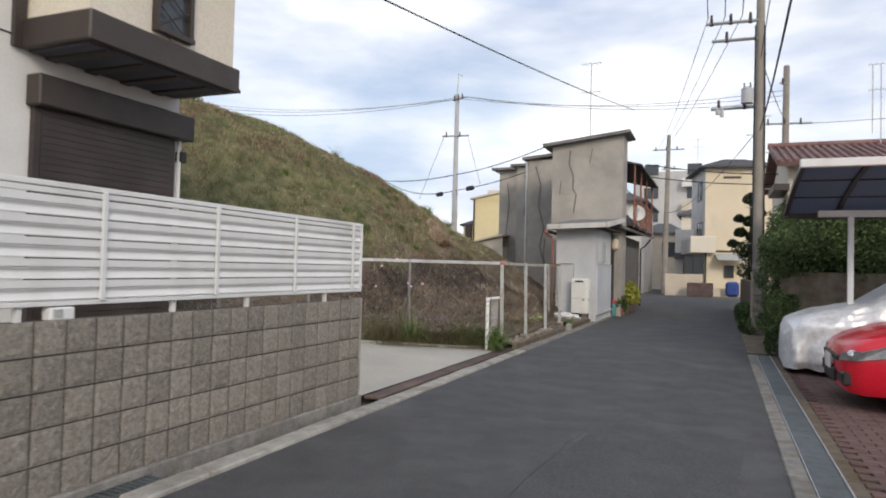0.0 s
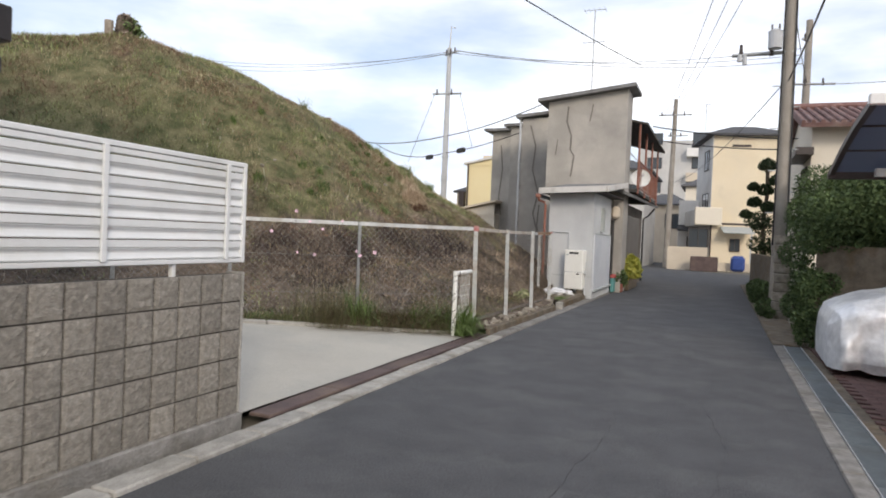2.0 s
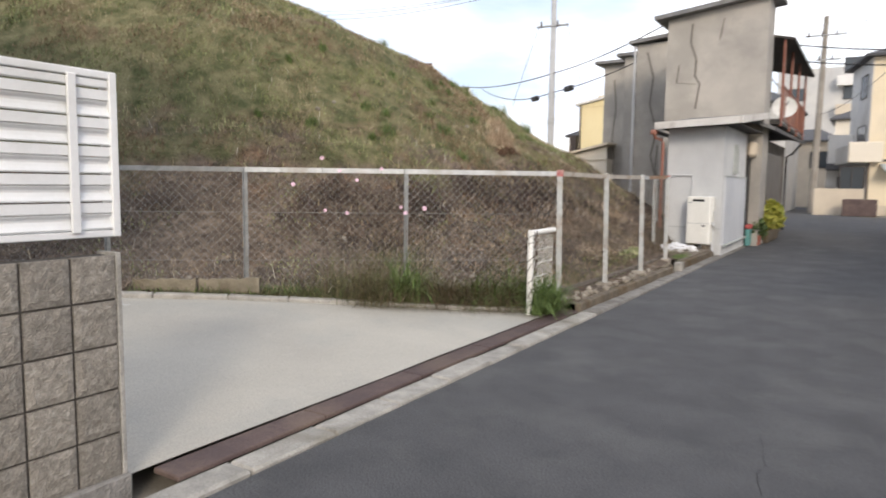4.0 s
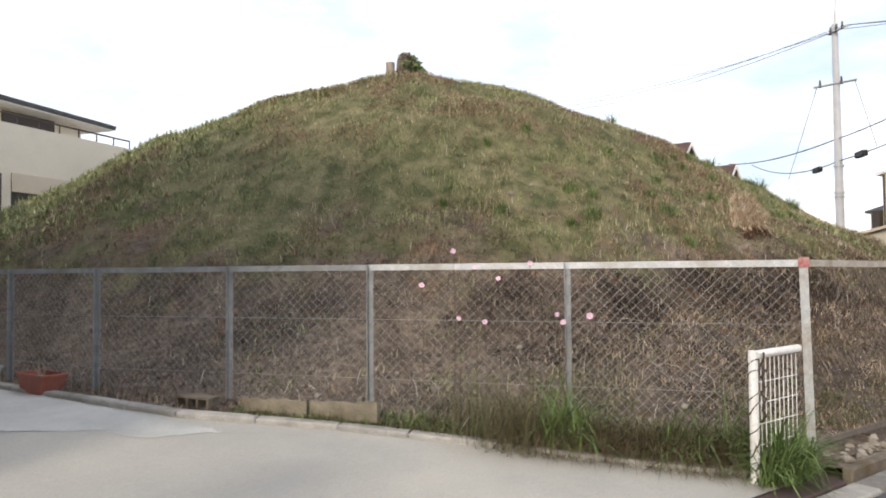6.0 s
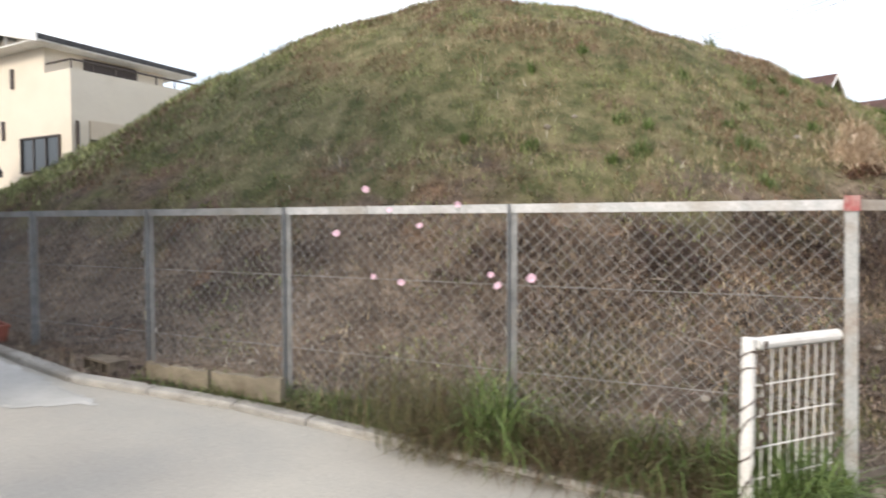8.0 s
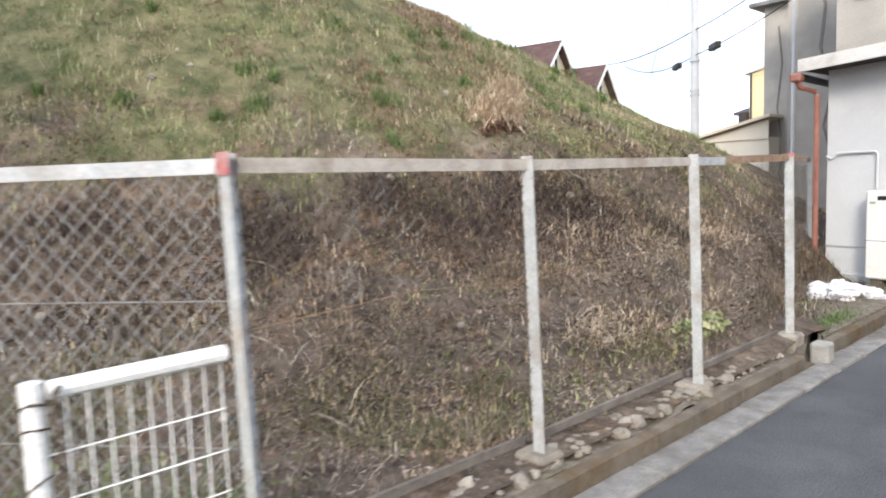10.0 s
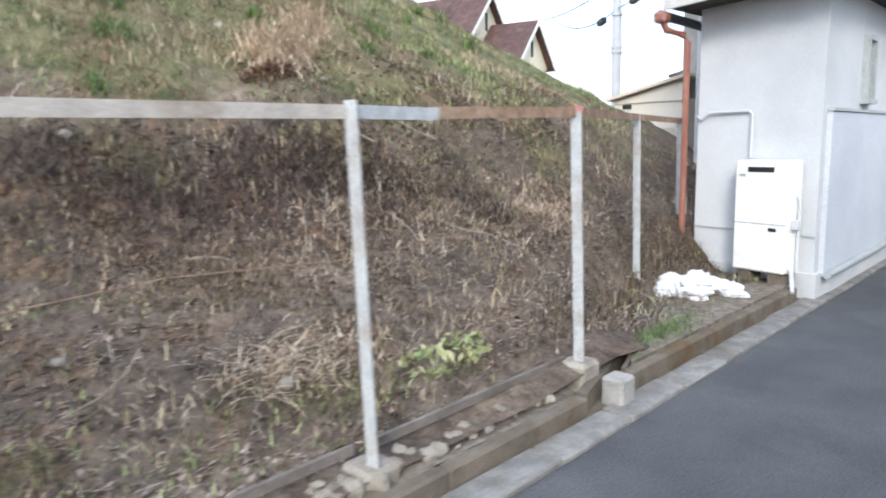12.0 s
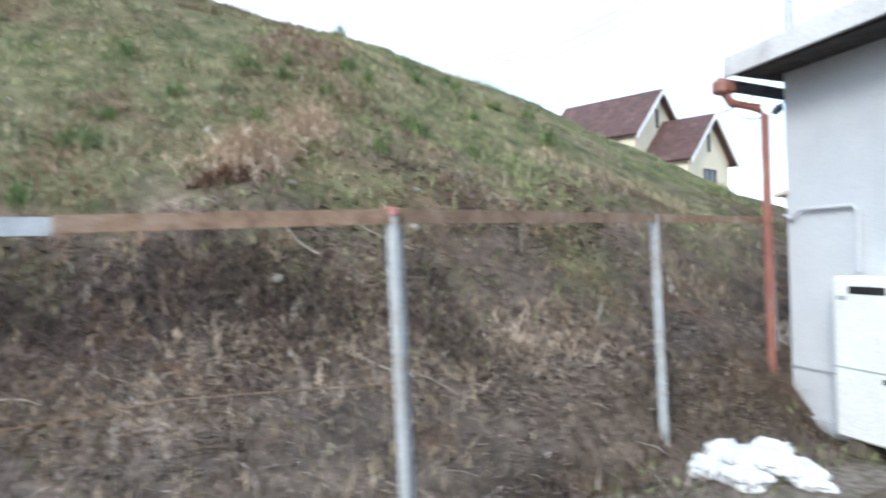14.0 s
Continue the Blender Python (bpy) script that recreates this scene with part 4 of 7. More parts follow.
for row in range(6):
    z = 1.08 - 0.2 * (row + 1) if row < 5 else 0.0
    y = 0.35
    while y > -8:
        block(rest, -3.46, -3.435, y - 0.19, y, max(z, 0) + 0.005, z + 0.194)
        y -= 0.2
part("blocks_behind", rest, M_BLOCK, wall)
# squared end face of the wall
for row in range(5):
    z = 1.08 - 0.2 * (row + 1)
    ob = new("block", faces_tall[row])
    ob.parent = wall
    ob.matrix_basis = pose(-3.515, 6.182, z + 0.005, 0, 0, 90) @ Matrix.Diagonal((0.25, 0.66, 1, 1))

louvre = thing("louvre_fence", "white aluminium louvre privacy screen mounted on the block wall", "fence")
part("top_cap", B(-3.545, -3.465, -6, 6.2, 1.825, 1.857, 0.004), M_LOUVRE, louvre)
part("bottom_cap", B(-3.54, -3.47, -6, 6.2, 1.152, 1.182, 0.004), M_LOUVRE, louvre)
part("end_frame", B(-3.545, -3.462, 6.165, 6.2, 1.152, 1.857, 0.004), M_LOUVRE, louvre)
for y in (6.0, 5.0, 4.0, 3.0, 2.0, 1.0):
    part("mullion", B(-3.468, -3.452, y - 0.018, y + 0.018, 1.175, 1.83, 0.003), M_LOUVRE, louvre)
slat = bmesh.new()
prof = [(-0.012, 0.003), (0.017, 0.003), (0.019, 0.009), (0.006, 0.026), (-0.003, 0.042), (-0.002, 0.052), (0.012, 0.064), (0.013, 0.068), (0.0, 0.069), (0.0, 0.073), (0.014, 0.074), (0.014, 0.115), (0.009, 0.116), (-0.012, 0.116)]
a = [slat.verts.new((x, -6, z)) for x, z in prof]
b = [slat.verts.new((x, 6.165, z)) for x, z in prof]
for i in range(len(prof)):
    j = (i + 1) % len(prof)
    slat.faces.new((a[i], a[j], b[j], b[i]))
slat.faces.new(a)
slat.faces.new(b[::-1])
bmesh.ops.recalc_face_normals(slat, faces=slat.faces)
slat_me = bpy.data.meshes.new("slat")
slat.to_mesh(slat_me)
slat.free()
slat_me.materials.append(M_LOUVRE)
for z in [1.184 + 0.1195 * k for k in range(5)]:
    ob = new("slat", slat_me)
    ob.parent = louvre
    ob.location = (-3.485, 0, z)
part("top_slat", B(-3.497, -3.471, -6, 6.165, 1.787, 1.82, 0.004), M_LOUVRE, louvre)
for y in (5.56, 4.41, 3.62, 2.5, 1.4):
    part("leg", B(-3.525, -3.492, y - 0.016, y + 0.016, 1.065, 1.158, 0.003), M_LOUVRE, louvre)
meter = thing("socket_box", "small white outlet box on the wall's coping", "box")
part("case", B(-3.53, -3.46, 2.66, 2.82, 1.07, 1.145, 0.008), M_LOUVRE, meter)
part("lid", B(-3.462, -3.455, 2.68, 2.74, 1.085, 1.135, 0.002), M_GREYPLASTIC, meter)

# ---- white mesh gate leaf by the corner post ----
gate = thing("mesh_gate_panel", "short white steel mesh panel with a vine-wrapped post", "fence panel")
part("post", bent([(-3.6, 10.75, 0.0), (-3.6, 10.75, 0.935)], 0.03, 12), M_WHITE, gate, "white round post")
roll_bm = bmesh.new()
tube(roll_bm, (-3.6, 10.79, 0.905), (-3.58, 11.3, 0.915), 0.028, seg=10)
part("top_roll", roll_bm, M_WHITE, gate)
for i in range(9):
    y = 10.83 + i * 0.057
    part("vertical_wire", bent([(-3.595, y, 0.15), (-3.592, y, 0.9)], 0.0032, 5), M_WHITE, gate)
for z in (0.16, 0.3, 0.44, 0.58, 0.72):
    part("cross_wire", bent([(-3.6, 10.76, z), (-3.585, 11.29, z + 0.01)], 0.0035, 5), M_WHITE, gate)
pts = []
for i in range(70):
    w = i * 0.55 + 1.6 * math.sin(i * 0.31)
    z = 0.2 + i * 0.0102 + 0.02 * math.sin(i * 0.9)
    pts.append((-3.6 + 0.035 * math.cos(w), 10.75 + 0.035 * math.sin(w), z))
vine = tagged(put("dry_vine", bent(pts, 0.0045, 5), M_STEM), "dry brown vine wound round the white post", "vine")
pts2 = [(-3.56 + 0.012 * math.sin(i * 1.3), 10.8 + 0.012 * math.cos(i * 2.1), 0.92 - i * 0.02) for i in range(24)]
tagged(put("dry_vine", bent(pts2, 0.008, 5), M_STEM), "dry vine strands hanging from the panel's top", "vine")

# ---- tall weeds beside the driveway ----
def along_curb(y_lo, y_hi, back, size):
    def place(rs, n):
        y = rs.uniform(y_lo, y_hi, n)
        x = np.interp(y, CURB_Y, CURB_X) + 0 * y
        u = rs.uniform(0.02, back, n)
        x2, y2 = x - u * 0.55, y + u * 0.75
        return x2, y2, mound_z(x2, y2), size * rs.uniform(0.5, 1.2, n)
    return place


def long_blades(name, n, place, length, width, material, label, lean, seed, toward=None, category="grass"):
    """Long blades that arch over in four steps."""
    rs = np.random.RandomState(seed)
    x, y, z, f = place(rs, n)
    ln = length * f * rs.uniform(0.5, 1.25, n)
    w = width * rs.uniform(0.6, 1.4, n)
    az = rs.uniform(0, 2 * np.pi, n)
    if toward is not None:
        az = np.where(rs.uniform(0, 1, n) < 0.55, rs.normal(toward, 0.9, n), az)
    le = np.abs(rs.normal(0.15, lean, n))
    curl = rs.uniform(0.15, 0.75, n)
    p = np.stack([x, y, z - 0.02], 1)
    side = np.stack([-np.sin(az), np.cos(az), 0 * az], 1) * (w / 2)[:, None]
    rows = [p - side, p + side]
    for k in range(4):
        a = np.minimum(le + curl * k, 2.5)
        p = p + np.stack([np.cos(az) * np.sin(a), np.sin(az) * np.sin(a), np.cos(a)], 1) * (ln / 4)[:, None]
        p[:, 2] = np.maximum(p[:, 2], slab_z(p[:, 0]) + 0.015)
        t = (0.95, 0.8, 0.5, 0.06)[k]
        rows += [p - side * t, p + side * t]
    v = np.stack(rows, 1).reshape(-1, 3)
    base = (np.arange(n) * 10)[:, None]
    f = np.concatenate([base + np.array([[2 * k, 2 * k + 1, 2 * k + 3, 2 * k + 2]]) for k in range(4)], 1).reshape(-1, 4)
    return arrays(name, v.tolist(), f.tolist(), material, None, label, category, "stuff")


OUT = -0.95
long_blades("tall_weeds", 620, along_curb(10.45, 11.05, 0.5, 1.0), 0.5, 0.008, M_LUSH, "tall green grass weeds spilling over the driveway's curb", 0.5, 21, OUT)
long_blades("tall_weeds", 5200, along_curb(9.75, 11.05, 0.55, 0.95), 0.42, 0.005, M_GREEN2, "thick olive-green weeds by the curb", 0.95, 22, OUT)
long_blades("tall_weeds", 260, lambda rs, n: (-4.72 + rs.normal(0, 0.09, n), 10.1 + rs.normal(0, 0.09, n), np.full(n, 0.2), rs.uniform(0.6, 1.2, n)), 0.6, 0.009, M_LUSH, "tall green clump of grass by a fence post", 0.35, 28)
long_blades("short_weeds", 3600, along_curb(8.7, 9.9, 0.4, 0.6), 0.2, 0.006, M_GREEN2, "short green weeds along the curb", 0.7, 23)
long_blades("short_weeds", 800, along_curb(8.6, 9.9, 0.35, 0.8), 0.24, 0.006, M_LUSH, "bright green grass along the curb", 0.5, 26)
long_blades("brown_stalks", 90, lambda rs, n: (-5.25 + rs.normal(0, 0.3, n), 9.72 + rs.normal(0, 0.16, n), np.full(n, 0.24), rs.uniform(0.5, 1.2, n)), 0.62, 0.0024, M_STEM2, "dry reddish wispy stalks by the fence", 0.2, 24, category="dead plants")
long_blades("brown_thatch", 11500, along_curb(9.7, 11.0, 0.45, 0.85), 0.4, 0.005, M_STEM2, "dark brown dead thatch hanging over the curb", 0.85, 29, OUT, category="dead plants")


def around(cx, cy, rx, ry, size):
    def place(rs, n):
        a, r = rs.uniform(0, 2 * np.pi, n), np.sqrt(rs.uniform(0, 1, n))
        x, y = cx + rx * r * np.cos(a), cy + ry * r * np.sin(a)
        return x, y, mound_z(x, y), size * (1.15 - 0.5 * r)
    return place


long_blades("gate_weeds", 700, around(-3.55, 11.0, 0.14, 0.32, 1.0), 0.5, 0.011, M_LUSH, "long green grass at the foot of the white panel", 0.5, 25)

long_blades("curb_grass", 500, along_curb(8.2, 9.0, 0.16, 0.7), 0.16, 0.005, M_LUSH, "thin green grass at the foot of the edging slabs", 0.5, 30)
long_blades("cosmos_foliage", 420, around(-5.15, 9.82, 0.5, 0.32, 1.0), 0.8, 0.003, M_GREEN2, "wispy olive cosmos foliage leaning on the fence", 0.3, 35, category="weed")
long_blades("cosmos_foliage", 160, around(-5.0, 9.9, 0.35, 0.22, 1.0), 0.8, 0.003, M_STEM2, "withered reddish cosmos stems by the fence", 0.25, 36, category="dead plants")
for k in range(9):
    stem = bent([(-8.75 + 0.04 * (k - 4), 7.06 + 0.02 * math.sin(k * 2.1), 0.46), (-8.76 + 0.05 * (k - 4), 7.05 + 0.05 * math.sin(k * 1.7), 0.6 + 0.02 * math.cos(k * 3.0))], 0.0035, 4)
    tagged(put("dry_twig", stem, M_STICK), "dry twig standing in the planter's soil", "twig", "twigs in the planter")

# cosmos flowers
rng = random.Random(12)
for k, (x, y, z) in enumerate([(-5.55, 9.45, 1.55), (-5.4, 9.55, 1.42), (-5.85, 9.35, 1.28), (-5.3, 9.7, 1.33), (-5.55, 9.5, 1.02), (-5.35, 9.6, 1.0), (-4.95, 9.98, 1.06), (-4.75, 10.12, 1.05), (-5.1, 9.85, 1.45), (-4.9, 10.0, 1.0)]):
    fl = thing("cosmos_flower", "pale pink cosmos flower on a thin stalk by the fence", "flower", group="cosmos by the fence")
    x, y, z = x + 0.17, y + 0.13, z + 0.09
    zb = float(mound_z(x, y))
    part("stalk", bent([(x + 0.06, y - 0.04, zb - 0.02), (x + 0.02, y, zb + 0.6 * (z - zb)), (x, y, z)], 0.0028, 4), M_STEM, fl)
    bm = bmesh.new()
    c = bm.verts.new((x, y, z))
    rad = rng.uniform(0.018, 0.026)
    tilt = Vector((rng.uniform(0.3, 0.9), rng.uniform(-0.8, -0.2), rng.uniform(0, 0.5))).normalized()
    q = tilt.to_track_quat("Z", "Y")
    for i in range(8):
        w = i * math.pi / 4
        e = [bm.verts.new(Vector((x, y, z)) + q @ Vector((rad * math.cos(w + o), rad * math.sin(w + o), 0.008))) for o in (-0.33, 0.33)]
        bm.faces.new((c, e[0], e[1]))
    part("petals", bm, M_PINK, fl)

# hollow block and boards at the curb
hb = bmesh.new()
block(hb, -7.25, -6.87, 8.02, 8.16, 0.33, 0.345)
for k in range(4):
    block(hb, -7.25 + k * 0.117, -7.225 + k * 0.117, 8.02, 8.16, 0.345, 0.42)
block(hb, -7.25, -6.87, 8.02, 8.16, 0.42, 0.435)
bmesh.ops.rotate(hb, verts=hb.verts, cent=(-7.05, 8.1, 0.35), matrix=Matrix.Rotation(0.5, 3, "Z"))
tagged(put("hollow_block", hb, M_CONC_DARK), "grey hollow concrete block lying by the curb", "concrete block")
for (xa, ya), (xb, yb) in (((-6.78, 8.4), (-6.32, 8.78)), ((-6.3, 8.8), (-5.86, 9.18))):
    bm = bmesh.new()
    n_cut = 14
    for k in range(n_cut):
        f0, f1 = k / n_cut, (k + 1) / n_cut
        tops = [0.425 + 0.03 * noise.noise((xa * 3 + f * 7, ya, 1)) + 0.012 * noise.noise((f * 31, xa, 5)) for f in (f0, f1)]
        slab3(bm, [(xa + (xb - xa) * f0, ya + (yb - ya) * f0, tops[0]), (xa + (xb - xa) * f1, ya + (yb - ya) * f1, tops[1]), (xa + (xb - xa) * f1, ya + (yb - ya) * f1, 0.28), (xa + (xb - xa) * f0, ya + (yb - ya) * f0, 0.28)], 0.05)
    bmesh.ops.remove_doubles(bm, verts=bm.verts, dist=0.001)
    tagged(put("edging_slab", bm, M_EDGING), "buff concrete edging slab with a crumbling top", "edging slab", "edging slabs at the curb")
clods = blades("soil_clods", 900, along_curb(7.9, 8.95, 0.5, 0.5), 0.09, 0.03, M_STEM, "dark clods and dead roots on the edging", lean=1.0, seed=27, category="dead plants")
# planters
def trough(name, x, y, z, l, w, h, turn, material, label):
    t = thing(name, label, "planter", (x, y, z), turn=turn)
    bm = bmesh.new()
    rings = [(0.82, 0.0), (1.0, h), (1.06, h), (1.06, h + 0.02), (0.92, h + 0.02), (0.88, h - 0.05)]
    loops = [[bm.verts.new((sx * l / 2 * k, sy * w / 2 * k, zz)) for sx, sy in ((-1, -1), (1, -1), (1, 1), (-1, 1))] for k, zz in rings]
    for lo, hi in zip(loops, loops[1:]):
        for i in range(4):
            j = (i + 1) % 4
            bm.faces.new((lo[i], lo[j], hi[j], hi[i]))
    bm.faces.new(loops[0][::-1])
    bm.faces.new(loops[-1])
    part("trough", bm, material, t)
    part("soil", B(-l / 2 * 0.86, l / 2 * 0.86, -w / 2 * 0.86, w / 2 * 0.86, h - 0.06, h - 0.03), M_CONC_DARK, t, "dark potting soil")
    return t


trough("planter", -8.75, 7.06, 0.34, 0.5, 0.24, 0.17, 20, M_TERRACOTTA, "red-brown plastic planter trough on the driveway")
trough("planter", -9.75, 6.52, 0.34, 0.6, 0.28, 0.18, 22, M_GREYPLASTIC, "grey plastic planter trough beside the fence")

# fallen sticks on the slope behind the fence
rng = random.Random(77)
for k in range(14):
    x, y = rng.uniform(-6.2, -4.0), rng.uniform(11.8, 16.8)
    w, l = rng.uniform(0, 6.28), rng.uniform(0.2, 0.5)
    pts = []
    for f in (0, 0.35, 0.7, 1.0):
        a, b = x + math.cos(w + f * 0.5) * l * f, y + math.sin(w + f * 0.5) * l * f
        pts.append((a, b, float(mound_z(a, b)) + 0.05 + 0.03 * f))
    tagged(put("fallen_stick", bent(pts, rng.uniform(0.004, 0.007), 5), M_STICK), "bleached dry stick lying on the slope", "stick", "fallen sticks")

# ---- shed annex and old concrete house ----
def window(parent, x0, x1, z0, z1, y, axis="y", depth=0.06, face=1, frame_m=None, panes=2, name="window", glass=None):
    """A framed sliding window proud of a wall. axis y: lies in a plane y = const, across x; axis x: across y. face: the way it looks."""
    fm = frame_m or M_BROWN
    def bx(a0, a1, b0, b1, c0, c1, bev=0.0):
        lo, hi = min(c0, c1), max(c0, c1)
        return B(a0, a1, lo, hi, b0, b1, bev) if axis == "y" else B(lo, hi, a0, a1, b0, b1, bev)
    t = 0.045
    w = part(name, bx(x0, x1, z1 - t, z1, y, y + face * depth), fm, parent)
    part("frame", bx(x0, x1, z0, z0 + t, y, y + face * (depth + 0.02)), fm, w)
    part("frame", bx(x0, x0 + t, z0 + t, z1 - t, y, y + face * depth), fm, w)
    part("frame", bx(x1 - t, x1, z0 + t, z1 - t, y, y + face * depth), fm, w)
    step = (x1 - x0 - 2 * t) / panes
    for k in range(panes):
        a = x0 + t + k * step
        part("pane", bx(a, a + step, z0 + t, z1 - t, y + face * 0.004, y + face * (0.012 + 0.012 * (k % 2))), glass or M_GLASS, w, "dark glass pane")
        if k:
            part("frame", bx(a - 0.018, a + 0.018, z0 + t, z1 - t, y + face * 0.005, y + face * depth * 0.8), fm, w)
    return w


annex = thing("shed", "small white rendered lean-to with a low sloping roof", "shed")
bm = bmesh.new()
prism(bm, [(-4.36, 19.12), (-3.2, 18.86), (-3.2, 21.6), (-4.36, 21.6)], 0.14, 2.62)
part("wall", bm, M_STUCCO, annex)
bm = bmesh.new()
prism(bm, [(-4.39, 19.08), (-3.17, 18.83), (-3.17, 21.62), (-4.39, 21.62)], -0.1, 0.24)
part("plinth", bm, M_STUCCO, annex)
bm = bmesh.new()
prism(bm, [(-3.2, 18.98), (-3.16, 18.98), (-3.16, 21.55), (-3.2, 21.55)], 0.2, 1.6)
part("side_panel", bm, M_STUCCO2, annex, "pale blue-grey sheet panel")
part("panel_cap", B(-3.2, -3.145, 18.96, 21.57, 1.6, 1.625), M_GREYPLASTIC, annex)
part("base_pipe", bent([(-3.12, 18.95, 0.22), (-3.12, 21.5, 0.24)], 0.03), M_GREYPLASTIC, annex)
roof_bm = bmesh.new()
slab3(roof_bm, [(-4.54, 18.8, 2.7), (-2.86, 18.42, 2.74), (-2.86, 22.0, 3.12), (-4.54, 22.0, 3.08)], 0.05)
rf = part("roof", roof_bm, M_ROOFGREY, annex)
fas = bmesh.new()
slab3(fas, [(-4.56, 18.78, 2.71), (-2.85, 18.4, 2.75), (-2.85, 18.4, 2.61), (-4.56, 18.78, 2.57)], 0.03)
part("fascia", fas, M_FASCIA, rf, "pale peeling fascia board")
fas = bmesh.new()
slab3(fas, [(-2.84, 18.4, 2.75), (-2.84, 21.95, 3.13), (-2.84, 21.95, 2.99), (-2.84, 18.4, 2.61)], 0.03)
part("fascia", fas, M_FASCIA, rf)
part("soffit", slab3(bmesh.new(), [(-4.52, 18.82, 2.6), (-2.9, 18.48, 2.62), (-2.9, 21.9, 2.66), (-4.52, 21.9, 2.66)], 0.02), M_WOOD_SHADE, rf, "dark timber soffit")
gut = bent([(-4.58, 18.72, 2.53), (-4.58, 21.0, 2.5)], 0.045)
part("gutter", gut, M_ROOFDARK, rf)
window(annex, 19.95, 20.25, 1.68, 2.3, -3.2, axis="x", face=1, frame_m=M_GREYPLASTIC, panes=1)
pipe = thing("downpipe", "faded red-brown plastic downpipe with an elbow", "pipe")
part("pipe", bent([(-4.45, 19.03, 0.4), (-4.45, 19.03, 2.3), (-4.47, 19.0, 2.36), (-4.56, 18.82, 2.4), (-4.58, 18.78, 2.48)], 0.031, 10), M_PIPERED, pipe)
part("hopper", B(-4.64, -4.52, 18.7, 18.84, 2.46, 2.56, 0.02), M_PIPERED, pipe)
conduit = thing("conduit", "thin grey conduit bent along the shed wall", "pipe")
part("tube", bent([(-4.36, 19.09, 1.6), (-4.3, 19.07, 1.57), (-4.22, 19.05, 1.63), (-3.83, 18.97, 1.63), (-3.8, 18.965, 1.6), (-3.8, 18.965, 1.22)], 0.013), M_STUCCO, conduit)

heater = thing("water_heater", "cream enamelled outdoor gas water heater standing on blocks", "water heater", (-3.58, 18.82, 0.0), turn=-13)
body = part("case", B(-0.24, 0.24, -0.13, 0.1, 0.24, 1.2, 0.015), M_APPL, heater)
part("seam", B(-0.241, 0.241, -0.132, -0.12, 0.655, 0.665), M_GREYPLASTIC, body)
part("flue", B(-0.12, 0.12, -0.136, -0.12, 1.1, 1.145, 0.004), M_BLACK, body, "dark flue outlet")
part("badge", B(-0.2, -0.14, -0.134, -0.12, 1.06, 1.085), M_GREYPLASTIC, body)
part("badge", B(0.09, 0.16, -0.134, -0.12, 0.6, 0.63), M_BLACK, body)
for sx in (-1, 1):
    part("foot", B(sx * 0.14 - 0.06, sx * 0.14 + 0.06, -0.1, 0.08, 0.13, 0.24, 0.01), M_CONC_DARK, heater, "concrete block foot")
part("pipe", bent([(0.2, -0.05, 0.3), (0.27, -0.06, 0.28), (0.29, -0.08, 0.2), (0.36, -0.18, 0.12)], 0.016), M_STUCCO, heater, "lagged white pipe")
part("pipe", bent([(0.27, 0.02, 0.25), (0.27, 0.02, 0.85), (0.25, 0.02, 0.9)], 0.014), M_STUCCO, heater)
part("joint_box", B(0.245, 0.3, -0.06, 0.0, 0.62, 0.7, 0.006), M_STUCCO, heater)

rags = thing("rag_heap", "crumpled heap of dirty white cloth and plastic on the ground", "rags")
rng = random.Random(5)
for k in range(15):
    bm = bmesh.new()
    bmesh.ops.create_icosphere(bm, subdivisions=3, radius=0.1)
    off = Vector((k * 3.7, k * 1.3, 0))
    sx, sy = rng.uniform(0.8, 1.5), rng.uniform(0.8, 1.3)
    ox, oy = rng.gauss(0, 0.14), rng.gauss(0, 0.11)
    for v in bm.verts:
        crease = abs(noise.noise(v.co * 11 + off)) + 0.5 * abs(noise.noise(v.co * 24 + off))
        v.co *= 0.72 + 0.85 * crease
        v.co = Vector((v.co.x * sx + ox - 3.86, v.co.y * sy + oy + 18.05, max(v.co.z * 0.62 + 0.18 + 0.02 * (k % 3), 0.13)))
    part("cloth", bm, M_RAG, rags)
# grey strip laid on the shed wall as the shade line of its groove
bm = bmesh.new()
slab3(bm, [(-4.363, 19.113, 0.56), (-3.2, 18.852, 0.56), (-3.2, 18.852, 0.548), (-4.363, 19.113, 0.548)], 0.006)
part("groove", bm, M_GREYPLASTIC, annex)
bench = thing("storage_box", "faded teal storage box with a red lid by the house front", "box", (-3.06, 21.85, 0))
part("box", B(-0.09, 0.01, -0.2, 0.25, 0.02, 0.42, 0.02), M_TEAL, bench)
part("lid", B(-0.09, 0.03, -0.22, 0.27, 0.42, 0.52, 0.02), M_REDLID, bench, "red lid")

old = thing("old_house", "weathered grey concrete house with stained stepped walls", "house")
def skillion(x0, x1, y0, y1, zl, zr, material, name="wall"):
    bm = bmesh.new()
    lo = [bm.verts.new(p) for p in ((x0, y0, -0.1), (x1, y0, -0.1), (x1, y1, -0.1), (x0, y1, -0.1))]
    hi = [bm.verts.new(p) for p in ((x0, y0, zl), (x1, y0, zr), (x1, y1, zr), (x0, y1, zl))]
    for i in range(4):
        j = (i + 1) % 4
        bm.faces.new((lo[i], lo[j], hi[j], hi[i]))
    bm.faces.new(hi)
    bm.faces.new(lo[::-1])
    bmesh.ops.recalc_face_normals(bm, faces=bm.faces)
    return part(name, bm, material, old)


def roof_plate(x0, x1, y0, y1, zl, zr, t=0.1):
    return part("roof", slab3(bmesh.new(), [(x0, y0, zl + t), (x1, y0, zr + t), (x1, y1, zr + t), (x0, y1, zl + t)], t), M_ROOFGREY, old)


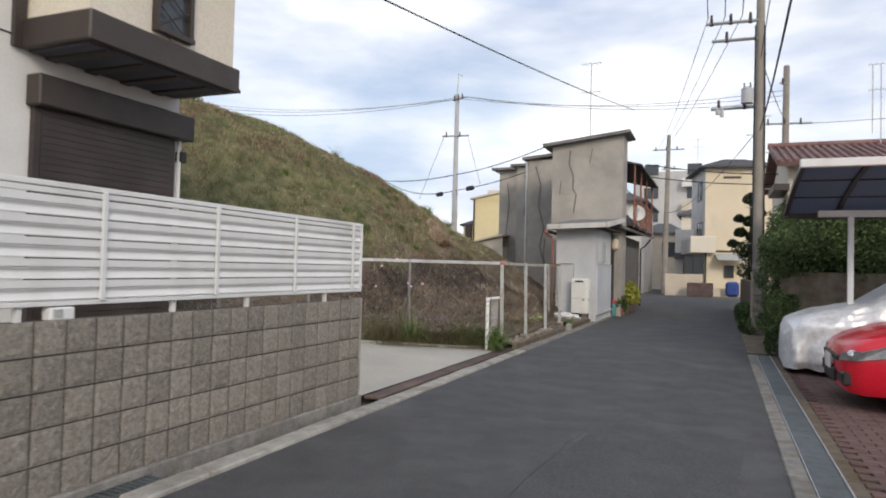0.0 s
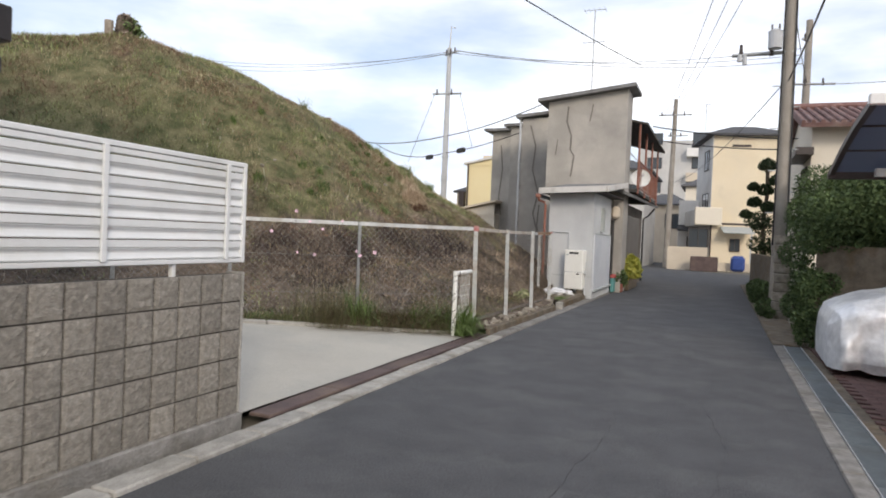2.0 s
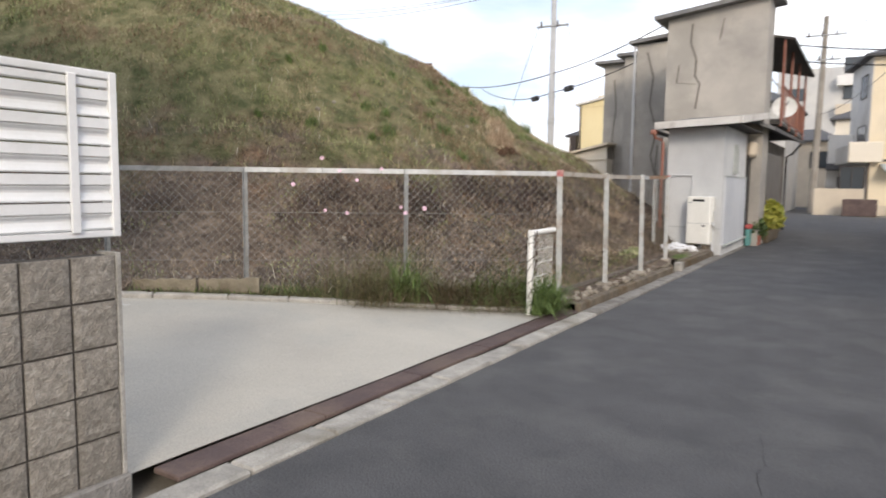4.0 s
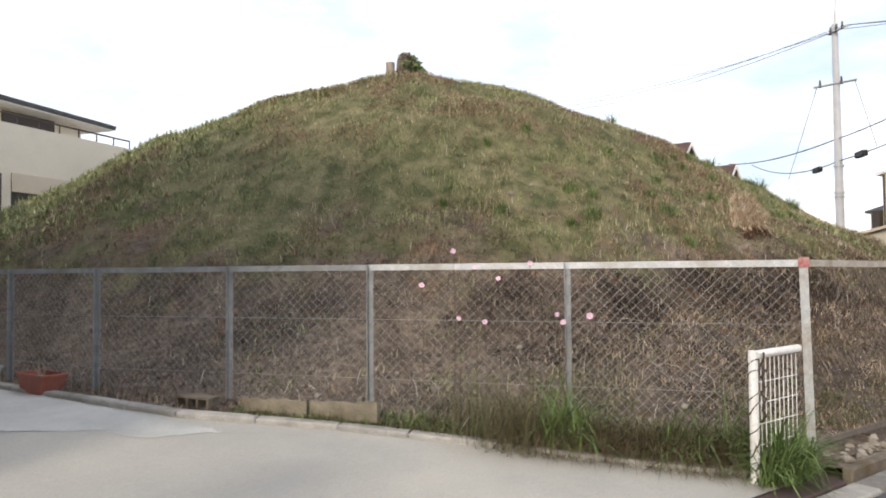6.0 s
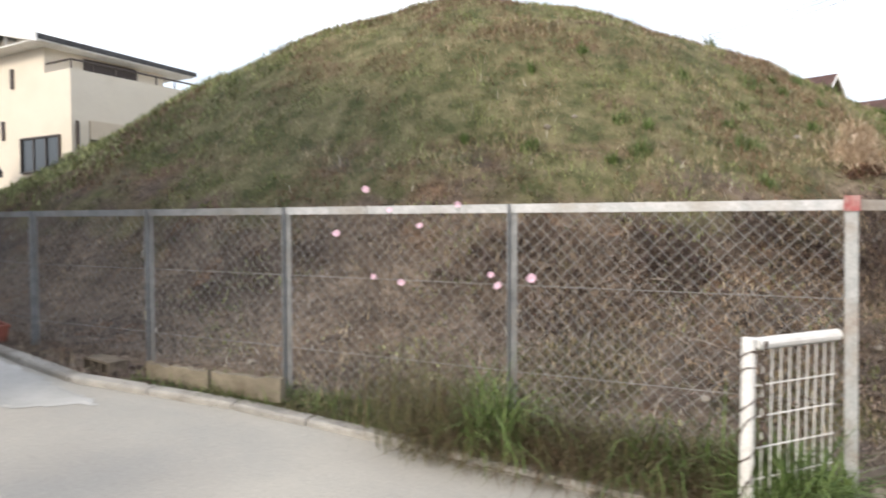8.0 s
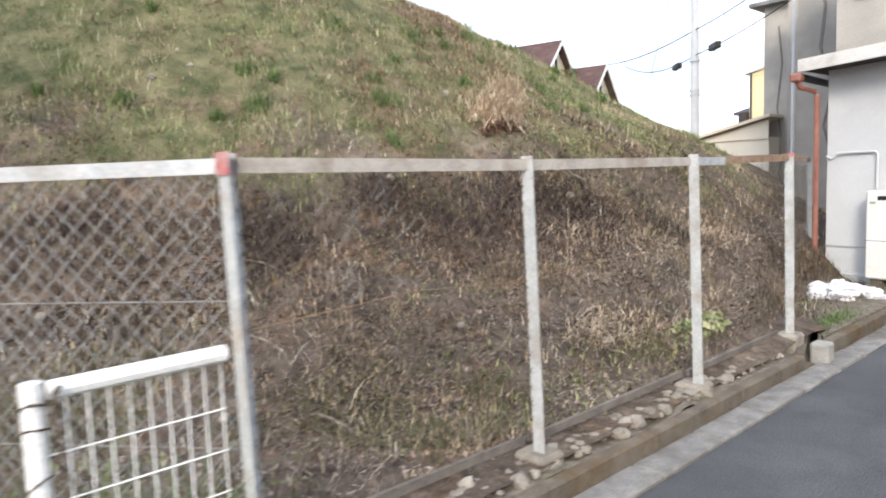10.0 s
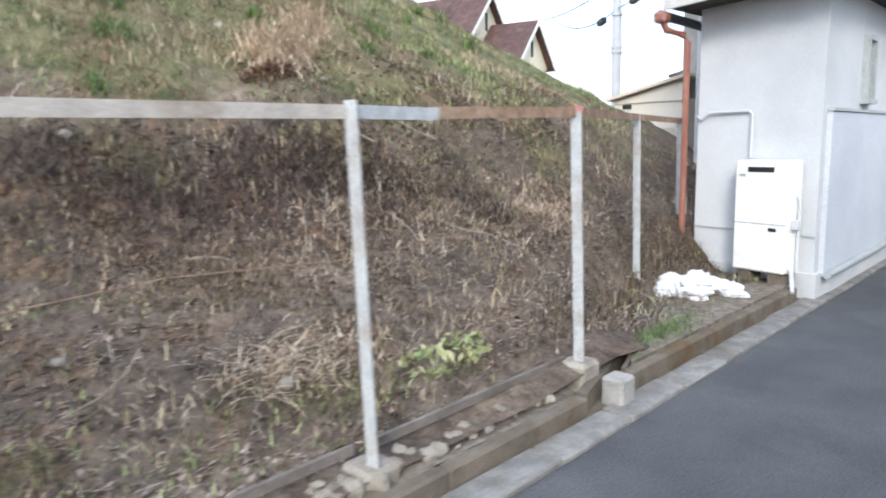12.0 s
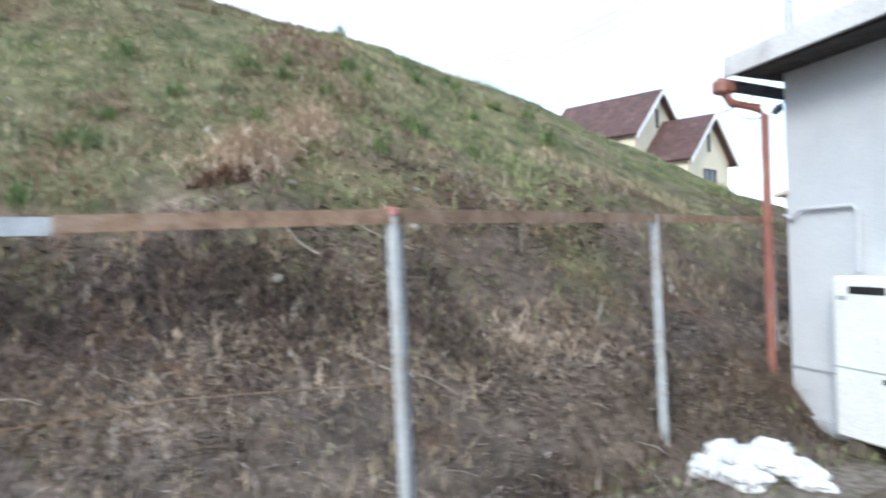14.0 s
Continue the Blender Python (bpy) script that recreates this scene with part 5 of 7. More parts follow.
skillion(-5.21, -2.92, 22.0, 23.0, 5.5, 5.8, M_OLDCONC)
roof_plate(-5.5, -2.7, 21.75, 23.25, 5.48, 5.83)
skillion(-5.3, -4.4, 23.0, 30.0, 5.2, 5.2, M_OLDCONC)
skillion(-6.8, -5.3, 24.8, 30.5, 5.55, 5.6, M_OLDCONC)
roof_plate(-7.0, -5.0, 24.6, 30.6, 5.55, 5.75)
skillion(-8.05, -6.9, 27.6, 31.5, 5.75, 5.78, M_OLDCONC)
skillion(-9.59, -8.2, 30.0, 33.5, 5.98, 5.99, M_OLDCONC)
roof_plate(-8.3, -6.7, 27.4, 32.0, 5.76, 5.8)
roof_plate(-9.9, -8.1, 29.7, 33.8, 5.98, 6.0)
# mended cracks on the gable
def crack(points, w, y):
    bm = bmesh.new()
    for (xa, za), (xb, zb) in zip(points, points[1:]):
        slab3(bm, [(xa - w, y, za), (xa + w, y, za), (xb + w, y, zb), (xb - w, y, zb)], 0.01)
    return part("crack", bm, M_CRACK, old, "dark mended crack")


crack([(-4.62, 5.35), (-4.65, 4.9), (-4.5, 4.5), (-4.52, 4.1), (-4.4, 3.9), (-4.48, 3.3)], 0.022, 21.994)
crack([(-4.95, 3.95), (-4.5, 3.9)], 0.012, 21.994)
crack([(-4.9, 4.4), (-4.95, 3.95)], 0.015, 21.994)
crack([(-3.9, 5.4), (-3.98, 4.9)], 0.014, 21.994)
crack([(-6.5, 5.3), (-6.3, 4.6), (-6.38, 3.8), (-6.15, 3.0), (-6.3, 2.3), (-6.05, 1.4)], 0.025, 24.793)
crack([(-6.1, 2.6), (-6.15, 1.9), (-5.95, 1.2)], 0.02, 24.793)
crack([(-7.7, 5.4), (-7.6, 4.7), (-7.72, 3.8), (-7.5, 3.0), (-7.65, 2.2), (-7.45, 1.2)], 0.025, 27.593)
crack([(-9.2, 5.4), (-9.1, 4.4), (-9.22, 3.2), (-9.1, 2.4)], 0.022, 29.993)
part("downpipe", bent([(-6.86, 24.75, 5.5), (-6.84, 24.72, 5.2), (-6.84, 24.72, 0.5)], 0.04), M_POLEPALE, old)
part("window", B(-5.3, -5.26, 23.0, 24.0, 3.6, 4.8), M_BLACK, old, "dark narrow side window")
# lower roadside wing
skillion(-4.4, -3.2, 21.6, 29.6, 2.7, 2.7, M_WOODWALL)
part("balcony_deck", B(-4.4, -2.68, 23.0, 29.6, 2.95, 3.05), M_WOOD_SHADE, old)
part("laundry_pole", bent([(-3.3, 23.3, 4.5), (-3.3, 29.0, 4.5)], 0.02, 5), M_GALV, old)
part("roof", slab3(bmesh.new(), [(-3.3, 21.7, 3.05), (-2.62, 21.7, 2.78), (-2.62, 29.8, 2.9), (-3.3, 29.8, 3.15)], 0.08), M_ROOFGREY, old, "sagging eave over the road front")
blind = part("blind", B(-3.2, -2.98, 22.35, 26.6, 0.95, 2.3, 0.02), M_BROWN, old, "dark brown slatted blind")
for k in range(16):
    part("slat", B(-2.98, -2.965, 22.37, 26.58, 0.97 + k * 0.083, 1.03 + k * 0.083), M_BROWN, blind)
part("awning", B(-3.2, -3.0, 21.65, 22.2, 2.1, 2.45, 0.06), M_WALLBEIGE, old)
part("door", B(-3.2, -3.15, 21.7, 22.25, 0.1, 2.05), M_BLACK, old, "dark doorway")
part("downpipe", bent([(-2.72, 29.4, 2.8), (-2.95, 29.4, 2.5), (-3.12, 29.4, 2.4), (-3.12, 29.4, 0.0)], 0.035), M_BLACK, old)
# upper drying balcony
for y in (23.1, 25.0, 27.0, 29.2):
    part("balcony_post", bent([(-2.68, y, 2.9), (-2.68, y, 5.0)], 0.035, 6), M_PIPERED, old, "red-painted steel post")
part("balcony_rail", bent([(-2.68, 23.1, 3.9), (-2.68, 29.2, 3.9)], 0.025, 6), M_PIPERED, old)
part("balcony_rail", bent([(-2.68, 23.1, 3.1), (-2.68, 29.2, 3.1)], 0.025, 6), M_PIPERED, old)
for k in range(26):
    y = 23.2 + k * 0.24
    part("baluster", bent([(-2.68, y, 3.1), (-2.68, y, 3.9)], 0.01, 4), M_PIPERED, old)
part("balcony_roof", slab3(bmesh.new(), [(-4.4, 23.0, 5.45), (-2.45, 23.0, 5.0), (-2.45, 29.6, 5.0), (-4.4, 29.6, 5.45)], 0.06), M_WOOD_SHADE, old, "dark sheet balcony roof")
part("door", B(-4.4, -4.35, 24.0, 26.0, 3.05, 4.9), M_SIDING, old)
dish = thing("satellite_dish", "white satellite dish on the balcony rail", "satellite dish")
bm = bmesh.new()
bmesh.ops.create_uvsphere(bm, u_segments=20, v_segments=10, radius=0.5)
bmesh.ops.delete(bm, geom=[v for v in bm.verts if v.co.z > -0.36], context="VERTS")
bmesh.ops.rotate(bm, verts=bm.verts, cent=(0, 0, 0), matrix=Euler((radians(70), 0, radians(15))).to_matrix())
bmesh.ops.translate(bm, verts=bm.verts, vec=(-2.6, 23.6, 3.6))
part("bowl", bm, M_WHITE, dish, smooth=True)
part("arm", bent([(-2.62, 24.0, 3.6), (-2.68, 24.1, 3.5)], 0.02, 6), M_GALV, dish)

# bush and pots by the house
def leaf_cloud(name, parent, blobs, n, size, material, seed, label=""):
    """Small leaves spread through lumpy volumes."""
    rs = np.random.RandomState(seed)
    vols = np.array([b[3] ** 2 for b in blobs])
    pick = rs.choice(len(blobs), n, p=vols / vols.sum())
    c = np.array([b[:3] for b in blobs])[pick]
    r = np.array([b[3] for b in blobs])[pick]
    d = rs.normal(size=(n, 3))
    d /= np.linalg.norm(d, axis=1)[:, None]
    p = c + d * (r * rs.uniform(0.55, 1.08, n) ** 0.6)[:, None] * np.array([1, 1, 0.9])
    a = rs.normal(size=(n, 3))
    a /= np.linalg.norm(a, axis=1)[:, None]
    b = np.cross(a, rs.normal(size=(n, 3)))
    b /= np.linalg.norm(b, axis=1)[:, None]
    s = size * rs.uniform(0.6, 1.4, n)[:, None]
    v = np.stack([p - a * s, p + b * s * 0.45, p + a * s, p - b * s * 0.45], 1).reshape(-1, 3)
    f = np.arange(n * 4).reshape(-1, 4)
    return arrays(name, v.tolist(), f.tolist(), material, parent, label)


bush = thing("potted_shrub", "yellow-green leafy shrub by the house front", "shrub")
leaf_cloud("leaves", bush, [(-2.98, 23.2, 0.6, 0.32), (-2.95, 23.9, 0.75, 0.36), (-2.95, 24.5, 0.6, 0.34), (-2.95, 25.0, 0.5, 0.3)], 2600, 0.07, M_YELLEAF, 31)
part("pot", B(-3.15, -2.8, 23.0, 25.2, 0.0, 0.3, 0.03), M_CONC_DARK, bush)
bush2 = thing("potted_shrub", "small dark green potted plant by the doorway", "shrub")
leaf_cloud("leaves", bush2, [(-3.0, 22.2, 0.45, 0.25), (-3.0, 22.5, 0.3, 0.22)], 900, 0.05, M_HEDGE, 32)
part("pot", B(-3.12, -2.88, 22.05, 22.4, 0.0, 0.25, 0.03), M_TERRACOTTA, bush2)

# ---- house behind the block wall ----
home = thing("house", "modern white-sided house with dark brown balcony and shutters", "house")
part("wall", B(-11.0, -5.55, -6, 5.72, 0.0, 6.6), M_SIDING, home)
for z in (3.3, 3.62):
    part("joint", B(-5.55, -5.542, -6, 3.87, z, z + 0.012), M_BLACK, home)
bal = part("balcony", B(-5.55, -4.71, 3.87, 5.7, 3.2, 3.45, 0.014), M_BROWN, home, "dark brown balcony tray")
part("edge_trim", B(-4.71, -4.7, 3.87, 5.7, 3.2, 3.24), M_BROWN, bal)
part("soffit", B(-5.53, -4.8, 3.95, 5.62, 3.185, 3.2), M_SOFFIT, bal)
for y in (4.1, 4.5, 4.9, 5.3):
    part("joist", B(-5.53, -4.8, y, y + 0.12, 3.165, 3.187), M_BROWN, bal)
part("upper_wall", B(-5.55, -4.78, 3.92, 5.66, 3.45, 6.6), M_CREAM2, home, "cream upper wall above the balcony")
part("corner_trim", B(-5.6, -5.5, 3.8, 3.9, 3.2, 6.6), M_BROWN, home)
window(home, 4.56, 5.02, 3.5, 5.4, -4.78, axis="x", face=1, panes=1)
for k in range(9):
    for slope in (1, -1):
        za = 3.55 + k * 0.2
        part("grille_bar", bent([(-4.735, 4.6, za), (-4.735, 4.98, za + slope * 0.24)], 0.007, 4), M_BROWN, home)
part("wall_light", B(-5.55, -5.45, 5.68, 5.76, 2.5, 2.62, 0.01), M_BLACK, home)
sh = part("shutter", B(-5.55, -5.49, 4.0, 5.62, 0.3, 2.75), M_BROWN, home, "dark brown roller shutter, closed")
for k in range(40):
    part("slat", B(-5.49, -5.483, 4.06, 5.56, 0.33 + k * 0.06, 0.38 + k * 0.06), M_BROWN, sh)
part("shutter_box", B(-5.55, -5.37, 3.95, 5.78, 2.73, 3.0, 0.012), M_BROWN, home)
part("corner_pipe", bent([(-5.5, 5.69, 0.2), (-5.5, 5.69, 2.73)], 0.022), M_LOUVRE, home)
part("rear_wing", B(-14.0, -11.0, 4.4, 5.45, 0.0, 3.6), M_BROWN, home, "dark brown rear wing")
part("canopy", B(-11.0, -8.4, 5.72, 6.0, 2.55, 2.72, 0.01), M_BROWN, home)
part("roof", B(-11.3, -4.5, -6.2, 6.0, 6.6, 6.8), M_ROOFDARK, home)


def condenser(name, x, y, z, turn, label):
    t = thing(name, label, "air conditioner", (x, y, z), turn=turn)
    c = part("case", B(-0.4, 0.4, -0.15, 0.15, 0, 0.6, 0.02), M_APPL, t)
    for k in range(9):
        part("fin", B(-0.34, 0.16, -0.16, -0.148, 0.07 + k * 0.055, 0.095 + k * 0.055), M_BLACK, c)
    part("side_cover", B(0.396, 0.41, -0.1, 0.1, 0.1, 0.5, 0.005), M_APPL, c)
    return t


rack = thing("condenser_rack", "white steel rack carrying two outdoor units", "rack", (-8.5, 6.0, 0.335), turn=75)
for sx in (-0.42, 0.42):
    for sy in (-0.16, 0.16):
        part("leg", B(sx - 0.02, sx + 0.02, sy - 0.02, sy + 0.02, 0, 0.78), M_APPL, rack)
part("shelf", B(-0.44, 0.44, -0.18, 0.18, 0.76, 0.79), M_APPL, rack)
part("shelf", B(-0.44, 0.44, -0.18, 0.18, 0.08, 0.11), M_APPL, rack)
condenser("condenser", -8.5, 5.97, 0.45, 75, "cream air-conditioner outdoor unit on the lower rack shelf")
condenser("condenser", -8.5, 5.97, 1.13, 75, "cream air-conditioner outdoor unit on the upper rack shelf")

# ---- houses beyond the mound's far side ----
def box_house(name, label, at, turn, w, d, h, wall_m, roof_m, pitch=0.0, over=0.4):
    """Walls with a hipped or gabled roof, ridge along its local x; front at local y = 0."""
    t = thing(name, label, "house", at, turn=turn)
    part("wall", B(0, w, 0, d, -0.2, h), wall_m, t)
    if pitch:
        bm = bmesh.new()
        e = [(-over, -over, h), (w + over, -over, h), (w + over, d + over, h), (-over, d + over, h)]
        k = min(d / 2, w / 2)
        ra, rb = (k * 0.7, d / 2, h + pitch), (w - k * 0.7, d / 2, h + pitch)
        lo = [bm.verts.new(p) for p in e]
        under = [bm.verts.new((p[0], p[1], h - 0.12)) for p in e]
        a, b = bm.verts.new(ra), bm.verts.new(rb)
        bm.faces.new((lo[0], lo[1], b, a))
        bm.faces.new((lo[1], lo[2], b))
        bm.faces.new((lo[2], lo[3], a, b))
        bm.faces.new((lo[3], lo[0], a))
        for i in range(4):
            j = (i + 1) % 4
            bm.faces.new((under[i], under[j], lo[j], lo[i]))
        bm.faces.new(under[::-1])
        bmesh.ops.recalc_face_normals(bm, faces=bm.faces)
        part("roof", bm, roof_m, t)
    return t


cream = box_house("house", "three-storey cream rendered house with a roof terrace", (-20.0, 6.9, 0), 125, 4.2, 4.4, 5.15, M_CREAM2, M_ROOFDARK)
part("upper_storey", B(0.0, 3.4, 1.1, 4.4, 5.15, 5.95), M_CREAM2, cream)
part("roof", slab3(bmesh.new(), [(-0.5, 0.5, 5.95), (4.1, 0.5, 5.85), (4.1, 2.6, 6.3), (-0.5, 2.6, 6.45)], 0.12), M_ROOFDARK, cream)
part("roof", slab3(bmesh.new(), [(-0.5, 2.6, 6.45), (4.1, 2.6, 6.3), (4.1, 4.9, 5.85), (-0.5, 4.9, 5.95)], 0.12), M_ROOFDARK, cream)
part("gable_infill", slab3(bmesh.new(), [(0.0, 0.6, 5.9), (0.0, 2.6, 6.33), (0.0, 4.8, 5.9), (0.0, 2.6, 5.85)], 0.05), M_CREAM2, cream)
part("vent_cap", bent([(-0.02, 2.45, 6.08), (-0.22, 2.45, 6.08)], 0.1, 10), M_WHITE, cream, "round white vent cap")
part("terrace_rail", bent([(0.05, 0.05, 5.38), (4.15, 0.05, 5.38)], 0.025, 6), M_BROWN, cream)
part("terrace_rail", bent([(0.05, 0.05, 5.38), (0.05, 2.4, 5.38)], 0.025, 6), M_BROWN, cream)
part("soffit", slab3(bmesh.new(), [(-0.48, 0.55, 5.83), (4.05, 0.55, 5.74), (4.05, 4.8, 5.74), (-0.48, 4.8, 5.83)], 0.03), M_WHITE, cream, "white eave soffit")
part("bargeboard", slab3(bmesh.new(), [(-0.52, 0.5, 5.94), (-0.52, 2.6, 6.44), (-0.52, 2.6, 6.2), (-0.52, 0.5, 5.74)], 0.04), M_WHITE, cream, "white bargeboard")
part("bargeboard", slab3(bmesh.new(), [(-0.52, 2.6, 6.44), (-0.52, 4.9, 5.94), (-0.52, 4.9, 5.74), (-0.52, 2.6, 6.2)], 0.04), M_WHITE, cream, "white bargeboard")
for k in range(8):
    part("rail_post", bent([(0.05 + k * 0.585, 0.05, 5.15), (0.05 + k * 0.585, 0.05, 5.38)], 0.018, 5), M_BROWN, cream)
part("terrace_door", B(1.0, 2.5, 1.05, 1.1, 5.2, 5.7), M_BROWN, cream)
# no hollow here: a dark plate stands in for the balcony's inner shade
part("balcony_recess", B(0.45, 4.2, -0.03, 0.03, 2.95, 3.95), M_WOOD_SHADE, cream, "dark sheet standing in for the shade inside the balcony opening")
part("balcony_soffit", B(0.45, 4.2, -0.05, -0.03, 3.5, 3.95), M_WALLBEIGE, cream)
part("balcony_front", B(0.0, 4.2, -0.12, -0.03, 2.2, 2.95), M_CREAM2, cream)
part("corner_pipe", bent([(0.12, -0.06, 3.9), (0.12, -0.06, 0.5)], 0.04, 6), M_BROWN, cream)
window(cream, 0.45, 2.2, 2.7, 3.6, 0.0, axis="x", face=-1, panes=3)
part("window", B(-0.05, 0.0, 3.0, 3.12, 3.6, 4.1), M_BROWN, cream)
part("window", B(-0.05, 0.0, 2.5, 2.62, 4.9, 5.4), M_BROWN, cream)
grey = box_house("house", "low house with grey tiled roof and brown walls behind the drive", (-14.1, 1.5, 0), 111, 4.0, 5.0, 3.85, M_CREAM2, M_ROOFDARK, 0.9, 0.55)
part("lower_wall", B(-0.02, 4.03, -0.05, 0.0, -0.2, 2.35), M_BROWN, grey)
part("lower_roof", slab3(bmesh.new(), [(2.6, -0.9, 2.3), (4.75, -0.9, 2.3), (4.75, 0.0, 2.7), (2.6, 0.0, 2.7)], 0.1), M_ROOFDARK, grey)
part("lower_wing", B(2.8, 4.4, -0.6, 0.0, 0, 2.25), M_WALLBEIGE, grey)
window(grey, 2.0, 3.4, 2.95, 3.5, -0.04, face=-1)
condenser("condenser", -14.75, 4.5, 2.75, 111, "white air-conditioner unit on the low tiled roof")
tagged(put("boundary_wall", B(-13.0, -11.2, 3.2, 5.95, 0.2, 2.5), M_BROWN), "brown ribbed boundary wall beside the fence", "wall", kind="structure")

def gable_house(name, label, apex, length, half, drop, turn, z0):
    """A gable-fronted house: apex of the front gable, ridge running back by length."""
    t = thing(name, label, "house", (apex[0], apex[1], 0), turn=turn)
    z = apex[2]
    bm = bmesh.new()
    f = [bm.verts.new(p) for p in ((0, -half, z0), (0, half, z0), (0, half, z - drop), (0, 0, z), (0, -half, z - drop))]
    b = [bm.verts.new((v.co.x - length, v.co.y, v.co.z)) for v in f]
    bm.faces.new(f)
    bm.faces.new(b[::-1])
    for i in range(5):
        j = (i + 1) % 5
        bm.faces.new((f[i], b[i], b[j], f[j]))
    bmesh.ops.recalc_face_normals(bm, faces=bm.faces)
    part("wall", bm, M_GABLE, t)
    o = 0.35
    for s in (-1, 1):
        k = drop / half
        p = [(o, 0, z + 0.14), (-length, 0, z + 0.14), (-length, s * (half + o), z - drop - k * o + 0.14), (o, s * (half + o), z - drop - k * o + 0.14)]
        part("roof", slab3(bmesh.new(), p if s < 0 else [p[1], p[0], p[3], p[2]], 0.12), M_ROOFBROWN, t)
        part("bargeboard", slab3(bmesh.new(), [(o + 0.02, 0, z + 0.12), (o + 0.02, s * (half + o), z - drop - k * o + 0.12), (o + 0.02, s * (half + o), z - drop - k * o - 0.1), (o + 0.02, 0, z - 0.12)], 0.05), M_WHITE, t, "white bargeboard")
    part("vent", B(0.0, 0.04, -0.1, 0.1, z - drop * 0.85, z - drop * 0.4), M_BLACK, t, "dark slit vent")
    window(t, -0.6, 0.6, z - drop - 1.6, z - drop - 0.5, 0.0, axis="x", face=1)
    return t


gable_house("house", "yellow house with a red-brown gabled roof", (-23.5, 38.5, 8.35), 5.0, 2.0, 1.9, 15, 2.0)
gable_house("house", "yellow house with a lower red-brown gabled roof", (-21.6, 39.6, 6.95), 4.2, 2.0, 1.8, 15, 2.0)
yel = box_house("house", "bright yellow rendered house behind the old concrete one", (-15.4, 42.5, 0), 0, 5.0, 6.0, 6.05, M_YELLOW, M_ROOFGREY)
part("roof", slab3(bmesh.new(), [(-0.2, -0.2, 6.1), (5.2, -0.2, 7.2), (5.2, 6.2, 7.2), (-0.2, 6.2, 6.1)], 0.12), M_FASCIA, yel)
part("gable_infill", slab3(bmesh.new(), [(0, 0.01, 6.0), (5.0, 0.01, 7.05), (5.0, 0.01, 5.9), (0, 0.01, 5.9)], 0.05), M_YELLOW, yel)
part("stair_tower", B(-0.7, 0.6, 5.0, 6.0, 4.0, 7.2), M_CREAM, yel)
part("chimney", B(-0.6, -0.25, 0.2, 0.6, 2.0, 4.3), M_BROWN, yel)
part("downpipe", bent([(0.1, -0.08, 6.0), (0.1, -0.08, 0)], 0.05), M_BROWN, yel)
dk = box_house("house", "brown-roofed house beyond the mound", (-17.0, 45.0, 0), 0, 1.4, 4.0, 4.5, M_WALLBEIGE, M_ROOFDARK, 0.6, 0.2)
low = box_house("house", "low white outbuilding with a sloping sheet roof", (-11.15, 29.3, 0), 0, 2.0, 3.0, 2.4, M_CREAM2, M_ROOFGREY)
part("roof", slab3(bmesh.new(), [(-0.15, -0.25, 2.5), (2.1, -0.25, 3.0), (2.1, 3.3, 3.0), (-0.15, 3.3, 2.5)], 0.08), M_WALLBEIGE, low)
part("gable_infill", slab3(bmesh.new(), [(0, 0.0, 2.42), (2.0, 0.0, 2.86), (2.0, 0.0, 2.35), (0, 0.0, 2.35)], 0.05), M_CREAM2, low)
part("vent", B(0.25, 0.5, -0.03, 0.0, 2.2, 2.32), M_BLACK, low)

# ---- houses at the junction ----
hc = box_house("house", "tall cream rendered house with a dark hipped roof at the junction", (-0.98, 48.0, 0), 11.5, 4.6, 5.2, 8.55, M_CREAM, M_ROOFDARK, 0.9, 0.45)
part("band", B(-0.01, 4.61, -0.03, 0, 2.85, 2.98), M_BROWN, hc)
part("corner_pipe", bent([(0.05, -0.05, 2.9), (0.05, -0.05, 0)], 0.05, 6), M_BROWN, hc)
part("vent", B(1.1, 2.2, -0.03, 0, 7.75, 7.9), M_BROWN, hc)
# grey sheet over the cream west wall: its shade is put into the colour
part("side_wall", B(-0.03, 0, 0, 5.2, 0, 8.5), M_GREYWALL_SHADE, hc)
window(hc, 1.0, 2.4, 6.4, 7.7, -0.03, axis="x", face=-1)
window(hc, 0.8, 2.6, 3.4, 4.9, -0.03, axis="x", face=-1)
part("balcony", B(-1.0, -0.03, -0.2, 3.4, 2.75, 3.75, 0.03), M_GREYWALL_SHADE, hc)
part("balcony_front", B(-1.0, 0.6, -0.5, -0.2, 2.8, 3.9, 0.03), M_CREAM2, hc)
window(hc, -1.3, -0.1, 0.9, 2.6, -0.05, face=-1)
part("awning", slab3(bmesh.new(), [(0.6, -1.2, 2.35), (2.4, -1.2, 2.35), (2.4, 0.0, 2.75), (0.6, 0.0, 2.75)], 0.05), M_GREYPLASTIC, hc, "grey porch awning")
part("awning_post", bent([(2.2, -1.15, 0), (2.2, -1.15, 2.35)], 0.05, 6), M_POLEPALE, hc)
window(hc, 1.2, 1.8, 1.2, 2.0, -0.03, face=-1)
tagged(put("garden_wall", B(-3.25, -1.0, 45.0, 45.15, 0, 1.38), M_WALLBEIGE), "beige rendered garden wall at the junction", "wall", kind="structure")
tagged(put("garden_wall", B(-0.9, 3.4, 47.0, 47.15, 0, 0.5), M_WALLBEIGE), "low beige wall in front of the cream house", "wall", kind="structure")
pl = thing("street_planter", "brown concrete planter box at the roadside", "planter", (-1.9, 43.9, 0))
part("box", B(0, 1.5, 0, 0.5, 0, 0.85, 0.03), M_PLATE, pl)
part("soil", B(0.08, 1.42, 0.08, 0.42, 0.8, 0.86), M_CONC_DARK, pl)
